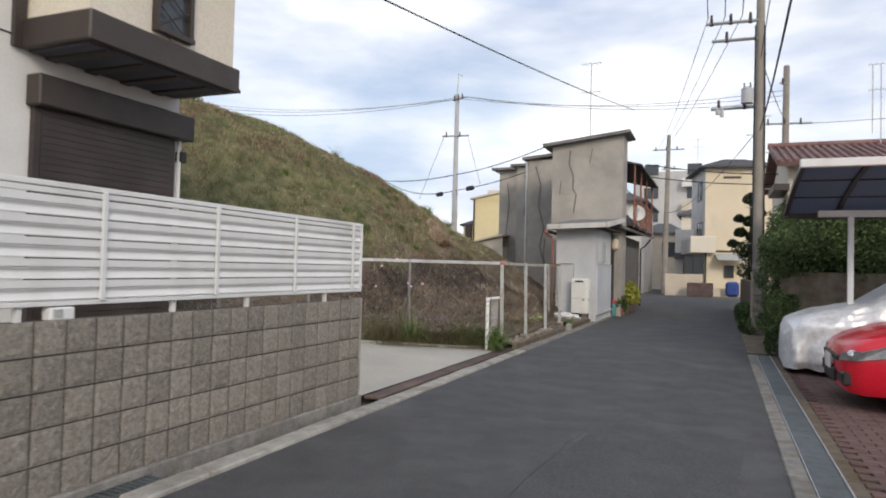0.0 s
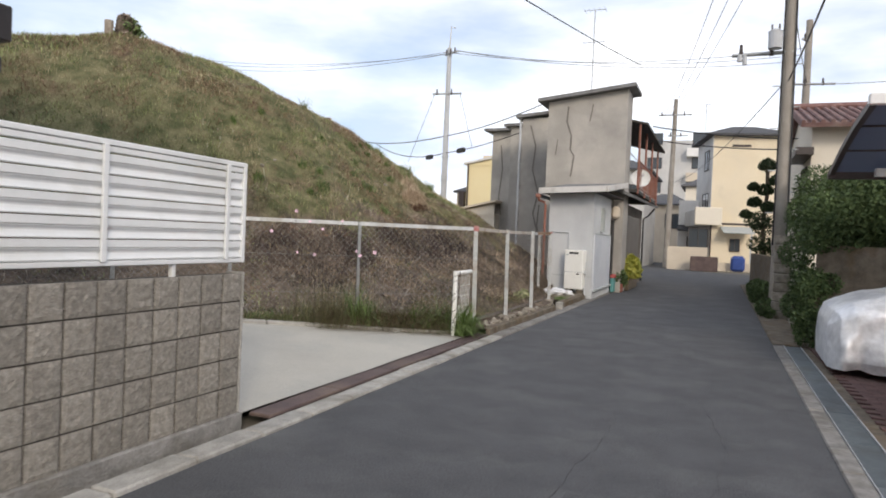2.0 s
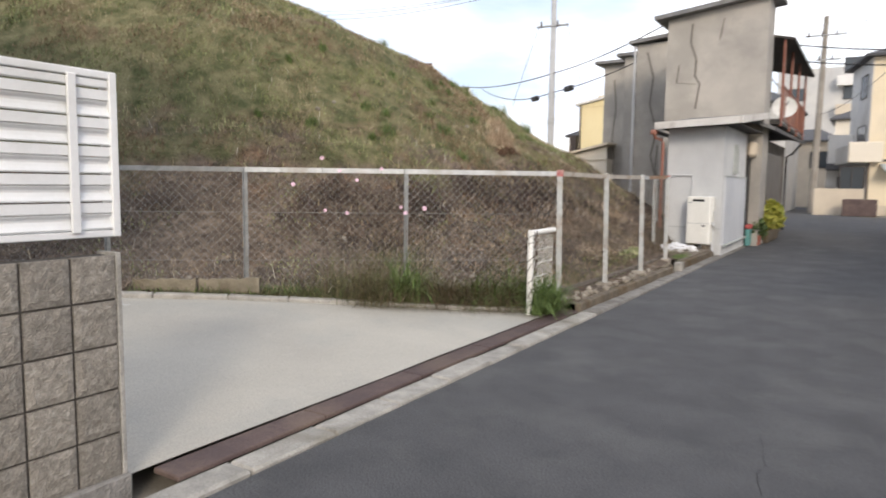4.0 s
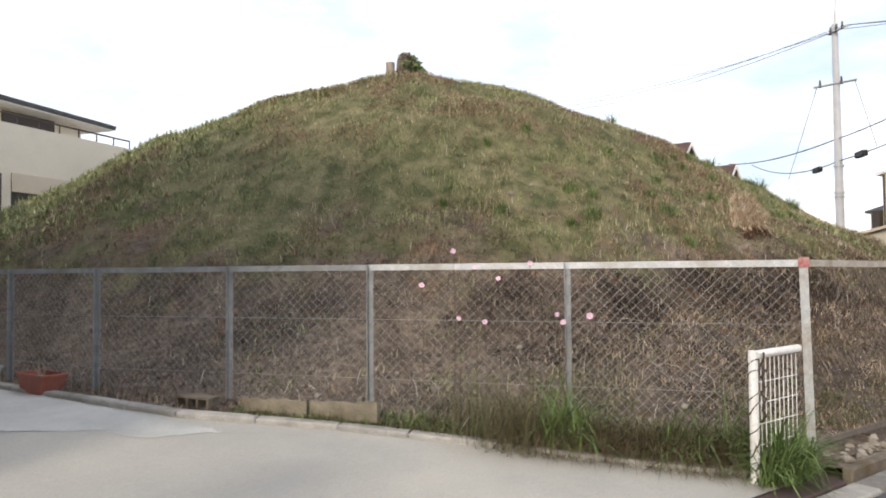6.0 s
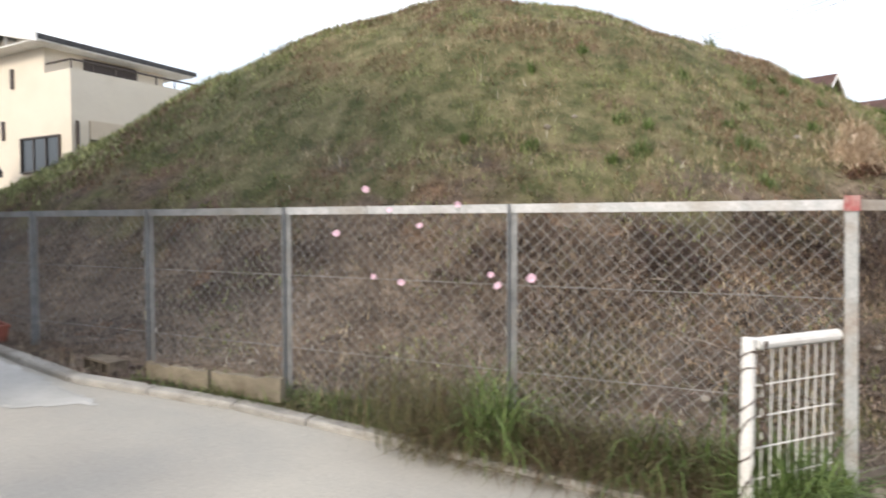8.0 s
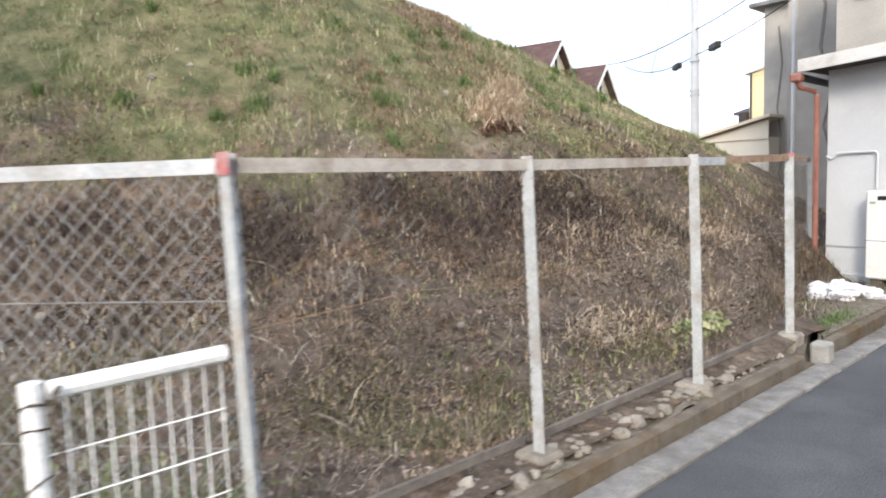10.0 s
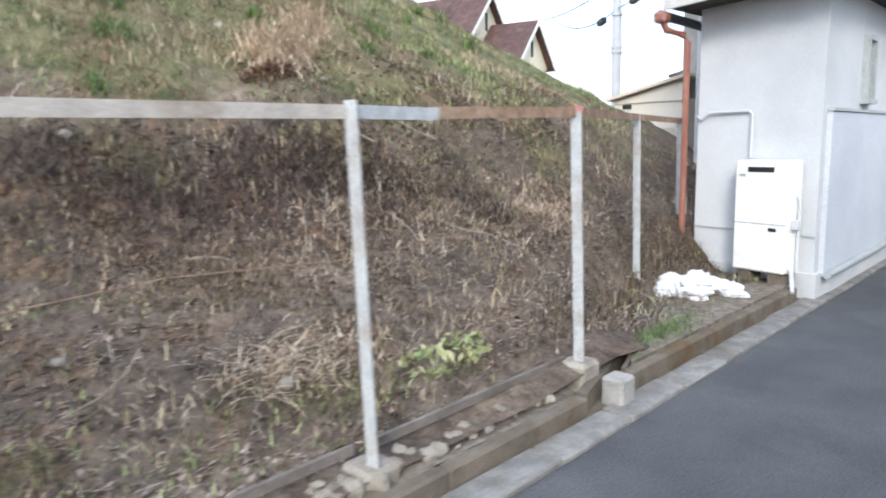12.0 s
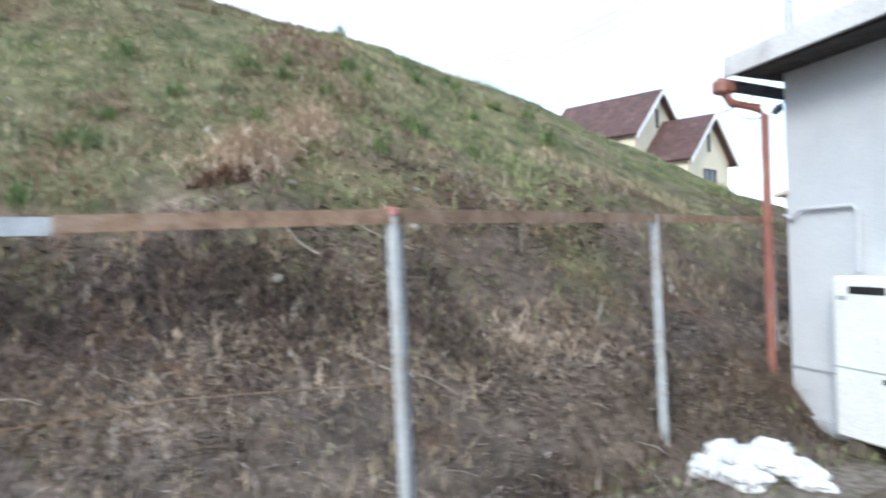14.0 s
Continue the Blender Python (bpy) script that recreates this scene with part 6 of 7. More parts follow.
tagged(put("blue_sheet", B(0.3, 1.1, 46.4, 46.7, 0.0, 0.95, 0.15), mat("blue_tarp", (0.03, 0.06, 0.22), (0.04, 0.08, 0.28), 6, 0.5, 0.2)), "blue tarpaulin bundle by the low wall", "tarpaulin")
bike = thing("bicycle", "parked grey bicycle beside the low wall", "bicycle", (1.7, 45.8, 0))
for x in (0, 1.0):
    bm = bmesh.new()
    for k in range(20):
        w0, w1 = 2 * math.pi * k / 20, 2 * math.pi * (k + 1) / 20
        tube(bm, (x + 0.32 * math.cos(w0), 0, 0.33 + 0.32 * math.sin(w0)), (x + 0.32 * math.cos(w1), 0, 0.33 + 0.32 * math.sin(w1)), 0.02, seg=4)
    part("wheel", bm, M_TYRE, bike)
part("frame", bent([(0, 0, 0.33), (0.25, 0, 0.75), (0.8, 0, 0.78), (0.5, 0, 0.33), (0.25, 0, 0.8), (0.2, 0, 0.9)], 0.02, 5), M_GALV, bike)
part("handlebar", bent([(1.0, 0, 0.33), (0.85, 0, 0.95), (0.85, -0.25, 1.0), (0.85, 0.25, 1.0)], 0.015, 5), M_GALV, bike)
part("basket", B(0.85, 1.15, -0.15, 0.15, 0.75, 0.98), M_GREYPLASTIC, bike)

fl = box_house("house", "pale grey terraced house down the side lane", (-8.6, 46.5, 0), 0, 3.7, 8, 6.2, M_GREYWALL_SHADE, M_ROOFDARK, 1.0)
window(fl, 2.4, 3.4, 1.2, 2.4, 0.0, face=-1)
window(fl, 2.4, 3.4, 4.0, 5.2, 0.0, face=-1)
fr = box_house("house", "white two-storey house behind the leaning pole", (-3.1, 52, 0), 0, 2.4, 6, 4.6, M_SIDING, M_ROOFDARK)
part("door", B(0.6, 1.3, -0.04, 0, 0.1, 2.1), M_BLACK, fr)
part("awning", slab3(bmesh.new(), [(0.0, -0.9, 2.5), (2.4, -0.9, 2.5), (2.4, 0, 2.9), (0.0, 0, 2.9)], 0.06), M_ROOFDARK, fr)
fa = box_house("apartment_building", "white apartment building with balconies far down the lane", (-9.0, 78, 0), 0, 9.0, 8, 12.6, M_GREYWALL_SHADE, M_ROOFGREY)
for k in range(3):
    part("balcony", B(5.0, 8.8, -0.9, 0, 5.6 + k * 2.6, 6.5 + k * 2.6), M_WALLBEIGE if k % 2 else M_SIDING, fa)
    window(fa, 5.5, 7.0, 7.0 + k * 2.6, 8.2 + k * 2.6, 0.0, face=-1)
    window(fa, 1.0, 2.5, 7.0 + k * 2.6, 8.2 + k * 2.6, 0.0, face=-1)
mid = box_house("house", "house with dark roof down the lane", (-6.4, 60, 0), 0, 3.4, 6, 4.8, M_WALLBEIGE, M_ROOFDARK, 1.0)
window(mid, 1.8, 3.0, 2.8, 4.0, 0.0, face=-1)
end = box_house("house", "beige house closing the far end of the lane", (-3.5, 68, 0), 0, 9, 6, 7.0, M_CREAM2, M_ROOFDARK, 1.3)

# ---- right-hand side: house with red tiles, hedge, wall ----
hr = thing("house", "cream house with a red-brown tiled roof behind the hedge", "house", (1.95, 24.0, 0))
part("wall", B(0, 8, 0, 7, -0.1, 4.95), M_CREAM2, hr)
rt = part("roof", slab3(bmesh.new(), [(-0.35, -0.7, 4.95), (8.3, -0.7, 4.95), (8.3, 3.5, 6.1), (-0.35, 3.5, 6.1)], 0.12), M_ROOFRED, hr)
part("roof", slab3(bmesh.new(), [(-0.35, 3.5, 6.1), (8.3, 3.5, 6.1), (8.3, 7.7, 4.95), (-0.35, 7.7, 4.95)], 0.12), M_ROOFRED, hr)
tile = bmesh.new()
tube(tile, (0, -0.72, 0.02), (0, 3.5, 1.17), 0.06, seg=6)
tile_me = bpy.data.meshes.new("tile_roll")
tile.to_mesh(tile_me)
tile.free()
tile_me.materials.append(M_ROOFRED)
for k in range(36):
    ob = new("tile_roll", tile_me)
    ob.parent = rt
    ob.location = (-0.3 + k * 0.24, 0, 4.96)
part("ridge", bent([(-0.4, 3.5, 6.18), (8.3, 3.5, 6.18)], 0.12), M_ROOFRED, hr)
part("gable_wall", slab3(bmesh.new(), [(0.001, 0, 4.9), (0.001, 3.5, 5.95), (0.001, 7, 4.9), (0.001, 3.5, 4.8)], 0.05), M_CREAM2, hr)
part("eave_box", B(-0.45, 0, -0.6, 2.0, 4.1, 4.3), M_BROWN, hr)
window(hr, 0.6, 2.0, 2.6, 3.9, 0.0, axis="x", face=-1)
part("tv_mast", bent([(2.9, 3.4, 6.5), (2.9, 3.4, 8.9)], 0.02, 5), M_GALV, hr)

hedge = thing("hedge", "overgrown dark green shrub hedge along the lane", "hedge", kind="")
blobs = []
rng = random.Random(17)
for k in range(46):
    y = rng.uniform(13.8, 17.6)
    x = rng.uniform(1.25, 3.8)
    z = rng.uniform(1.4, 2.9) - 0.25 * abs(x - 1.8)
    blobs.append((x, y, z, rng.uniform(0.3, 0.55)))
for k in range(14):
    blobs.append((rng.uniform(0.95, 1.15), rng.uniform(13.8, 17.4), rng.uniform(0.2, 1.5), rng.uniform(0.18, 0.32)))
for k in range(22):
    blobs.append((rng.uniform(0.85, 1.2), rng.uniform(13.2, 13.5), rng.uniform(0.1, 1.9), rng.uniform(0.14, 0.24)))
for k in range(26):
    blobs.append((rng.uniform(1.0, 2.6), rng.uniform(13.5, 14.6), rng.uniform(1.45, 2.5), rng.uniform(0.25, 0.42)))
leaf_cloud("leaves", hedge, blobs, 120000, 0.03, M_HEDGE, 41)
for k in range(7):
    x, y = 1.2 + k * 0.35, 14.2 + (k * 1.7) % 3.0
    part("stem", bent([(x, y, 0), (x + 0.08, y + 0.1, 1.0), (x - 0.1, y, 2.0)], 0.035, 6), M_BARK, hedge)
tagged(put("garden_wall", B(1.0, 6.0, 13.45, 13.6, 0, 1.5), M_CONC_DARK), "dark stained concrete garden wall behind the covered car", "wall", kind="structure")
tagged(put("garden_wall", B(0.75, 0.9, 17.9, 30.0, 0, 1.25), M_CONC_DARK), "dark stained concrete garden wall along the lane", "wall", kind="structure")
verge_shrub = thing("verge_shrub", "low straggling green shrubs along the foot of the garden wall", "shrub")
leaf_cloud("leaves", verge_shrub, [(rng.uniform(0.6, 0.8), 17.2 + k * 0.45, rng.uniform(0.1, 0.55), rng.uniform(0.12, 0.26)) for k in range(18)], 9000, 0.032, M_HEDGE, 43)
for k in range(6):
    y = 17.4 + k * 1.4
    part("stem", bent([(0.72, y, 0.0), (0.7, y + 0.05, 0.3), (0.74, y + 0.1, 0.55)], 0.012, 5), M_BARK, verge_shrub)
gp = thing("gate_pillar", "stacked stone gate pillar half hidden by leaves", "pillar", (0.85, 17.5, 0))
for k in range(9):
    part("stone", B(-0.16, 0.16, -0.18, 0.18, k * 0.19, k * 0.19 + 0.18, 0.015), M_STONE, gp)

nw = thing("topiary_pine", "clipped cloud-pruned pine with dark needle pads", "tree", (0.95, 26.5, 0))
part("trunk", bent([(0, 0, 0), (0.05, 0.02, 1.2), (-0.03, 0, 2.2), (0.06, 0, 3.2), (0.03, 0, 4.1)], 0.06, 7), M_BARK, nw)
for k, (dx, z, r) in enumerate([(0.02, 4.15, 0.24), (0.3, 3.65, 0.2), (-0.35, 3.45, 0.16), (0.0, 3.35, 0.22), (-0.3, 2.95, 0.2), (0.1, 2.8, 0.2), (-0.55, 2.55, 0.16), (-0.2, 2.35, 0.34), (0.1, 2.2, 0.42), (-0.05, 1.6, 0.36), (0.15, 1.4, 0.32)]):
    part("limb", bent([(0, 0, z - 0.2), (dx, 0, z)], 0.03, 5), M_BARK, nw)
    leaf_cloud("needle_pad", nw, [(dx, 0, z, r), (dx + r * 0.5, 0.05, z - 0.02, r * 0.7), (dx - r * 0.5, 0, z - 0.03, r * 0.7)], 900, 0.04, M_NIWAKI, 50 + k)

# ---- parking bay, right ----
tagged(put("bay_base", B(0.9, 7.0, -14, 13.45, -0.1, 0.0), M_CONC_DARK), "mortar bed under the pavers", "paving", kind="structure")
bay = thing("paver_bay", "red-brown brick paver parking bay", "paving", kind="structure")
pv = B(-0.097, 0.097, -0.047, 0.047, 0, 0.02, 0.004)
pv_me = bpy.data.meshes.new("paver")
pv.to_mesh(pv_me)
pv.free()
pv_me.materials.append(M_PAVER)
count = 0
for j in range(70):
    y = 5.2 + j * 0.1
    for i in range(4):
        ob = new("paver", pv_me)
        ob.parent = bay
        ob.location = (1.03 + i * 0.2 + (0.1 if j % 2 else 0), y, 0.0)
restp = bmesh.new()
for j in range(82):
    y = 5.2 + j * 0.1
    for i in range(4, 20):
        block(restp, 0.933 + i * 0.2, 1.127 + i * 0.2, y - 0.047, y + 0.047, 0, 0.02)
for j in range(70, 82):
    for i in range(4):
        block(restp, 0.933 + i * 0.2, 1.127 + i * 0.2, 5.2 + j * 0.1 - 0.047, 5.2 + j * 0.1 + 0.047, 0, 0.02)
tagged(part("pavers_beyond", restp, M_PAVER, bay), kind="stuff")
strip = thing("kerb_right", "worn pale concrete edging strip beside the drain", "kerb", kind="structure")
y = -6.0
rng = random.Random(6)
while y < 13.2:
    part("kerbstone", B(0.46, 0.6, y + 0.005, y + 0.595, -0.1, 0.012 + rng.uniform(-0.003, 0.006), 0.01), M_KERBOLD, strip)
    y += 0.6
drain = thing("drain_channel", "grey-green steel drain covers along the parking bay", "drain", kind="structure")
y = -6.0
while y < 13.2:
    part("cover", B(0.605, 0.815, y + 0.004, y + 0.996, -0.05, 0.012, 0.004), M_GRATE, drain)
    part("rim", B(0.6, 0.606, y, y + 1.0, -0.05, 0.02), M_GALV, drain)
    part("rim", B(0.815, 0.825, y, y + 1.0, -0.05, 0.02), M_GALV, drain)
    y += 1.0
tagged(put("bay_edge", B(0.825, 0.93, -6, 13.3, -0.1, 0.008), M_CONC_DARK), "dark concrete margin of the parking bay", "kerb", kind="structure")
tagged(put("verge", B(0.46, 0.95, 13.25, 30.5, -0.1, 0.03), M_CONC_DARK), "rough dirty concrete verge along the hedge", "kerb", kind="structure")

cp = thing("carport", "flat carport with smoked polycarbonate roof on aluminium posts", "carport")
ARCH = [(9.9, 2.88), (10.7, 2.79), (11.55, 2.64), (12.36, 2.45)]
for k in range(7):
    xa = 0.98 + k * 0.72
    sheet = bmesh.new()
    for (ya, za), (yb, zb) in zip(ARCH, ARCH[1:]):
        slab3(sheet, [(xa + 0.03, ya, za), (xa + 0.69, ya, za), (xa + 0.69, yb, zb), (xa + 0.03, yb, zb)], 0.006)
    part("roof_panel", sheet, M_CARPORT, cp, "smoked roof panel")
for k in range(8):
    xa = 0.98 + k * 0.72
    bar = bmesh.new()
    for (ya, za), (yb, zb) in zip(ARCH, ARCH[1:]):
        slab3(bar, [(xa - 0.03, ya, za + 0.02), (xa + 0.03, ya, za + 0.02), (xa + 0.03, yb, zb + 0.02), (xa - 0.03, yb, zb + 0.02)], 0.07)
    part("rafter", bar, M_BROWN, cp, "dark rafter")
for ya, za in ARCH[1:3]:
    part("purlin", B(1.0, 6.0, ya - 0.012, ya + 0.012, za - 0.03, za - 0.008), M_BROWN, cp)
part("front_beam", B(0.94, 6.05, 9.82, 9.92, 2.84, 2.95, 0.01), M_LOUVRE, cp, "pale aluminium front beam")
part("rear_gutter", B(0.94, 6.05, 12.33, 12.43, 2.36, 2.46, 0.01), M_BROWN, cp)
part("cross_beam", B(1.4, 5.6, 11.95, 12.05, 2.36, 2.46, 0.006), M_LOUVRE, cp)
for x, y in ((1.85, 12.0), (5.5, 12.0)):
    part("post", B(x - 0.04, x + 0.04, y - 0.04, y + 0.04, 0.0, 2.37, 0.006), M_LOUVRE, cp)


def loft(sections, material, name, parent, label="", smooth=True):
    """Skin over cross-sections, each a list of points."""
    bm = bmesh.new()
    rings = [[bm.verts.new(p) for p in s] for s in sections]
    for a, b in zip(rings, rings[1:]):
        for i in range(len(a) - 1):
            bm.faces.new((a[i], a[i + 1], b[i + 1], b[i]))
    bm.faces.new(rings[0])
    bm.faces.new(rings[-1][::-1])
    bmesh.ops.recalc_face_normals(bm, faces=bm.faces)
    return part(name, bm, material, parent, label, smooth)


def car_section(x, w, zb, zs, zt, wt):
    """Half-round-cornered section at x: sill zb, shoulder zs, top zt, top half-width wt."""
    pts = [(-w * 0.93, zb), (-w, zb + 0.1), (-w, zs - 0.1), (-w * 0.97, zs), (-wt, zt - 0.03), (-wt * 0.8, zt), (wt * 0.8, zt), (wt, zt - 0.03), (w * 0.97, zs), (w, zs - 0.1), (w, zb + 0.1), (w * 0.93, zb)]
    return [(x, y, z) for y, z in pts]


PROFILE = [(0.0, 0.62, 0.25, 0.5, 0.56, 0.5), (0.06, 0.74, 0.2, 0.58, 0.68, 0.62), (0.2, 0.82, 0.18, 0.66, 0.76, 0.7), (0.5, 0.84, 0.18, 0.74, 0.86, 0.74), (1.05, 0.85, 0.18, 0.86, 0.97, 0.74),
           (1.6, 0.85, 0.18, 0.92, 1.36, 0.62), (2.1, 0.85, 0.18, 0.94, 1.46, 0.6), (3.0, 0.85, 0.18, 0.95, 1.45, 0.6), (3.6, 0.84, 0.2, 0.95, 1.3, 0.58), (3.9, 0.8, 0.25, 0.9, 1.0, 0.6), (3.95, 0.75, 0.3, 0.8, 0.85, 0.6)]
car = thing("car", "bright red hatchback parked nose to the lane under the carport", "car", (1.2, 8.95, 0.02))
loft([car_section(*p) for p in PROFILE], M_CARRED, "body", car)
loft([[(x, y * 1.004, z + 0.004) for x, y, z in car_section(*p)][3:9] for p in ((1.15, 0.82, 0.2, 0.92, 1.02, 0.7), (1.62, 0.8, 0.2, 0.95, 1.37, 0.6))], M_GLASS, "windscreen", car)
for s in (-1, 1):
    hl = bmesh.new()
    slab3(hl, [(0.16, s * 0.83, 0.64), (0.42, s * 0.85, 0.72), (0.4, s * 0.855, 0.6), (0.12, s * 0.8, 0.55)], 0.02)
    slab3(hl, [(0.02, s * 0.6, 0.6), (0.16, s * 0.83, 0.645), (0.12, s * 0.81, 0.54), (0.0, s * 0.6, 0.52)], 0.02)
    lamp = part("headlight", hl, M_LAMPGLASS, car, "clear headlight with chrome reflector")
    bm = bmesh.new()
    bmesh.ops.create_uvsphere(bm, u_segments=12, v_segments=8, radius=0.06)
    bmesh.ops.translate(bm, verts=bm.verts, vec=(0.1, s * 0.72, 0.59))
    part("lens", bm, M_CHROME, lamp)
    part("fog_lamp", B(0.0, 0.1, s * 0.62 - 0.05, s * 0.62 + 0.05, 0.31, 0.37, 0.02), M_CHROME, car)
    part("lower_intake", B(-0.005, 0.1, s * 0.58 - 0.17, s * 0.58 + 0.17, 0.27, 0.41, 0.02), M_BLACK, car)
part("grille", B(-0.02, 0.08, -0.5, 0.5, 0.5, 0.56, 0.01), M_BLACK, car)
part("intake", B(-0.03, 0.08, -0.36, 0.36, 0.26, 0.4, 0.01), M_BLACK, car)
part("number_plate", B(-0.045, -0.03, -0.17, 0.17, 0.38, 0.54), M_WHITE, car, "plain white plate")
for x in (0.75, 3.2):
    for s in (-1, 1):
        bm = bmesh.new()
        tube(bm, (x, s * 0.68, 0.3), (x, s * 0.862, 0.3), 0.3, seg=24)
        wh = part("wheel", bm, M_TYRE, car)
        bm = bmesh.new()
        tube(bm, (x, s * 0.85, 0.3), (x, s * 0.87, 0.3), 0.2, seg=18)
        part("rim", bm, M_CHROME, wh)

cover = thing("covered_car", "car under a crumpled silver fabric cover", "covered car", (0.92, 11.75, 0.02))
secs = []
for p in PROFILE:
    for o in (0.0,):
        ring = []
        sec = car_section(p[0] - 0.03, p[1] + 0.04, 0.08, p[3] + 0.06, p[4] + 0.05, p[5] + 0.05)
        fine = []
        for a, b in zip(sec, sec[1:]):
            for k in range(8):
                fine.append(Vector(a).lerp(Vector(b), k / 8))
        fine.append(Vector(sec[-1]))
        secs.append(fine)
dense = []
for a, b in zip(secs, secs[1:]):
    for k in range(10):
        row = []
        for u, v in zip(a, b):
            q = u.lerp(v, k / 10)
            fold = 0.05 * noise.fractal(Vector((q.x * 2.2, q.y * 3.0, q.z * 1.2)), 0.8, 2, 4) - 0.09 * abs(noise.noise((q.x * 3.1 + q.y, q.y * 2.4 + 0.8 * q.z, q.z * 3.0))) + 0.03
            low_ = max(0, 0.6 - q.z)
            q = q + Vector((fold * 0.6, (1 if q.y > 0 else -1) * (fold + 0.12 * low_ + 0.16 * low_ * math.sin(q.x * 13 + 2 * math.sin(q.x * 5))), fold * 0.5))
            row.append(q)
        dense.append(row)
loft(dense, M_COVER, "fabric", cover)
bm = bmesh.new()
tube(bm, (0.75, -0.7, 0.3), (0.75, -0.9, 0.3), 0.29, seg=22)
part("wheel", bm, M_TYRE, cover, "black tyre showing under the cover")

# ---- utility poles and wires ----
def crossarm(p, x, y, z, l, turn, ins=3):
    d = Vector((math.cos(turn), math.sin(turn), 0))
    a = Vector((x, y, z))
    bm = bmesh.new()
    q0, q1 = a - d * l[0], a + d * l[1]
    tube(bm, q0, q1, 0.045, seg=4)
    arm = part("crossarm", bm, M_GALV, p)
    for k in range(ins):
        c = q0.lerp(q1, (k + 0.3) / ins)
        bm = bmesh.new()
        tube(bm, c + Vector((0, 0, -0.05)), c + Vector((0, 0, 0.22)), 0.05, 0.03, seg=7)
        part("insulator", bm, M_BROWN, arm)
    return arm


pr = thing("utility_pole", "tall concrete utility pole with transformer and crossarms", "utility pole")
bm = bmesh.new()
tube(bm, (0.82, 18.3, -0.1), (0.84, 18.3, 8.6), 0.135, 0.095, seg=16)
part("shaft", bm, M_POLE, pr)
crossarm(pr, 0.82, 18.25, 7.75, (1.25, 0.1), 0.05)
crossarm(pr, 0.82, 18.25, 7.3, (1.1, 0.05), 0.05, 1)
crossarm(pr, 0.82, 18.25, 5.6, (1.1, 0.1), -0.05, 2)
bm = bmesh.new()
tube(bm, (0.55, 18.1, 5.65), (0.55, 18.1, 6.0), 0.14, seg=14)
tube(bm, (0.55, 18.1, 6.0), (0.55, 18.1, 6.06), 0.15, 0.06, seg=14)
tr = part("transformer", bm, M_POLEPALE, pr, "grey can transformer")
for dx in (-0.07, 0.07):
    part("bushing", bent([(0.55 + dx, 18.1, 6.04), (0.55 + dx, 18.1, 6.16)], 0.02, 6), M_BROWN, tr)
for dx, dy in ((0.15, -0.08), (-0.12, -0.12), (0.13, 0.1)):
    part("riser_cable", bent([(0.82 + dx, 18.3 + dy, 1.5), (0.82 + dx * 0.8, 18.3 + dy, 7.6)], 0.018, 5), M_CABLE, pr)
part("sign_band", bent([(0.82, 18.3, 1.4), (0.82, 18.3, 1.9)], 0.137, 14), M_POLE, pr)
for k in range(8):
    s = 1 if k % 2 else -1
    part("step_bolt", bent([(0.82 + s * 0.12, 18.3, 2.2 + k * 0.45), (0.82 + s * 0.28, 18.3, 2.2 + k * 0.45)], 0.012, 5), M_GALV, pr)

pa = thing("utility_pole", "slim pale steel utility pole beyond the mound", "utility pole")
bm = bmesh.new()
tube(bm, (-12.45, 31.6, -0.1), (-12.45, 31.6, 10.2), 0.16, 0.1, seg=14)
part("shaft", bm, M_POLEPALE, pa)
part("mast", bent([(-12.45, 31.6, 10.2), (-12.4, 31.6, 11.2), (-12.2, 31.6, 11.1)], 0.03, 6), M_GALV, pa)
crossarm(pa, -12.45, 31.5, 9.9, (0.25, 0.65), -0.5, 3)
crossarm(pa, -12.45, 31.5, 8.05, (0.7, 0.7), 0.1, 2)
for z in (4.0, 4.15, 5.1):
    part("band", bent([(-12.45, 31.6, z), (-12.45, 31.6, z + 0.05)], 0.17, 12), M_GALV, pa)

pb = thing("utility_pole", "concrete utility pole at the junction", "utility pole")
bm = bmesh.new()
tube(bm, (-3.45, 47.0, -0.1), (-3.3, 47.0, 10.6), 0.2, 0.12, seg=12)
part("shaft", bm, M_POLE, pb)
crossarm(pb, -3.3, 46.9, 9.6, (1.0, 1.0), 0.0, 3)
crossarm(pb, -3.3, 46.9, 8.3, (0.4, 0.8), 0.0, 2)
pc = thing("utility_pole", "dark concrete utility pole behind the tiled house", "utility pole")
bm = bmesh.new()
tube(bm, (2.45, 32.0, -0.1), (2.5, 32.0, 10.4), 0.18, 0.12, seg=12)
part("shaft", bm, M_POLE, pc)
crossarm(pc, 2.5, 31.9, 7.9, (0.9, 1.0), 0.1, 3)
crossarm(pc, 2.5, 31.9, 9.6, (0.35, 0.1), 0.7, 1)
clamp = bmesh.new()
tube(clamp, (-0.12, 18.25, 5.45), (-0.12, 18.25, 5.6), 0.06, 0.04, seg=8)
tube(clamp, (-0.02, 18.25, 5.38), (-0.02, 18.25, 5.6), 0.05, 0.035, seg=8)
part("hanging_insulator", clamp, M_POLEPALE, pr, "pale hanging insulators")


def wire(a, b, sag, r, material=None, label="sagging black overhead cable"):
    a, b = Vector(a), Vector(b)
    pts = []
    for k in range(15):
        f = k / 14
        p = a.lerp(b, f)
        p.z -= sag * 4 * f * (1 - f)
        pts.append(p)
    return tagged(put("overhead_wire", bent(pts, r, 4), material or M_CABLE), label, "cable")


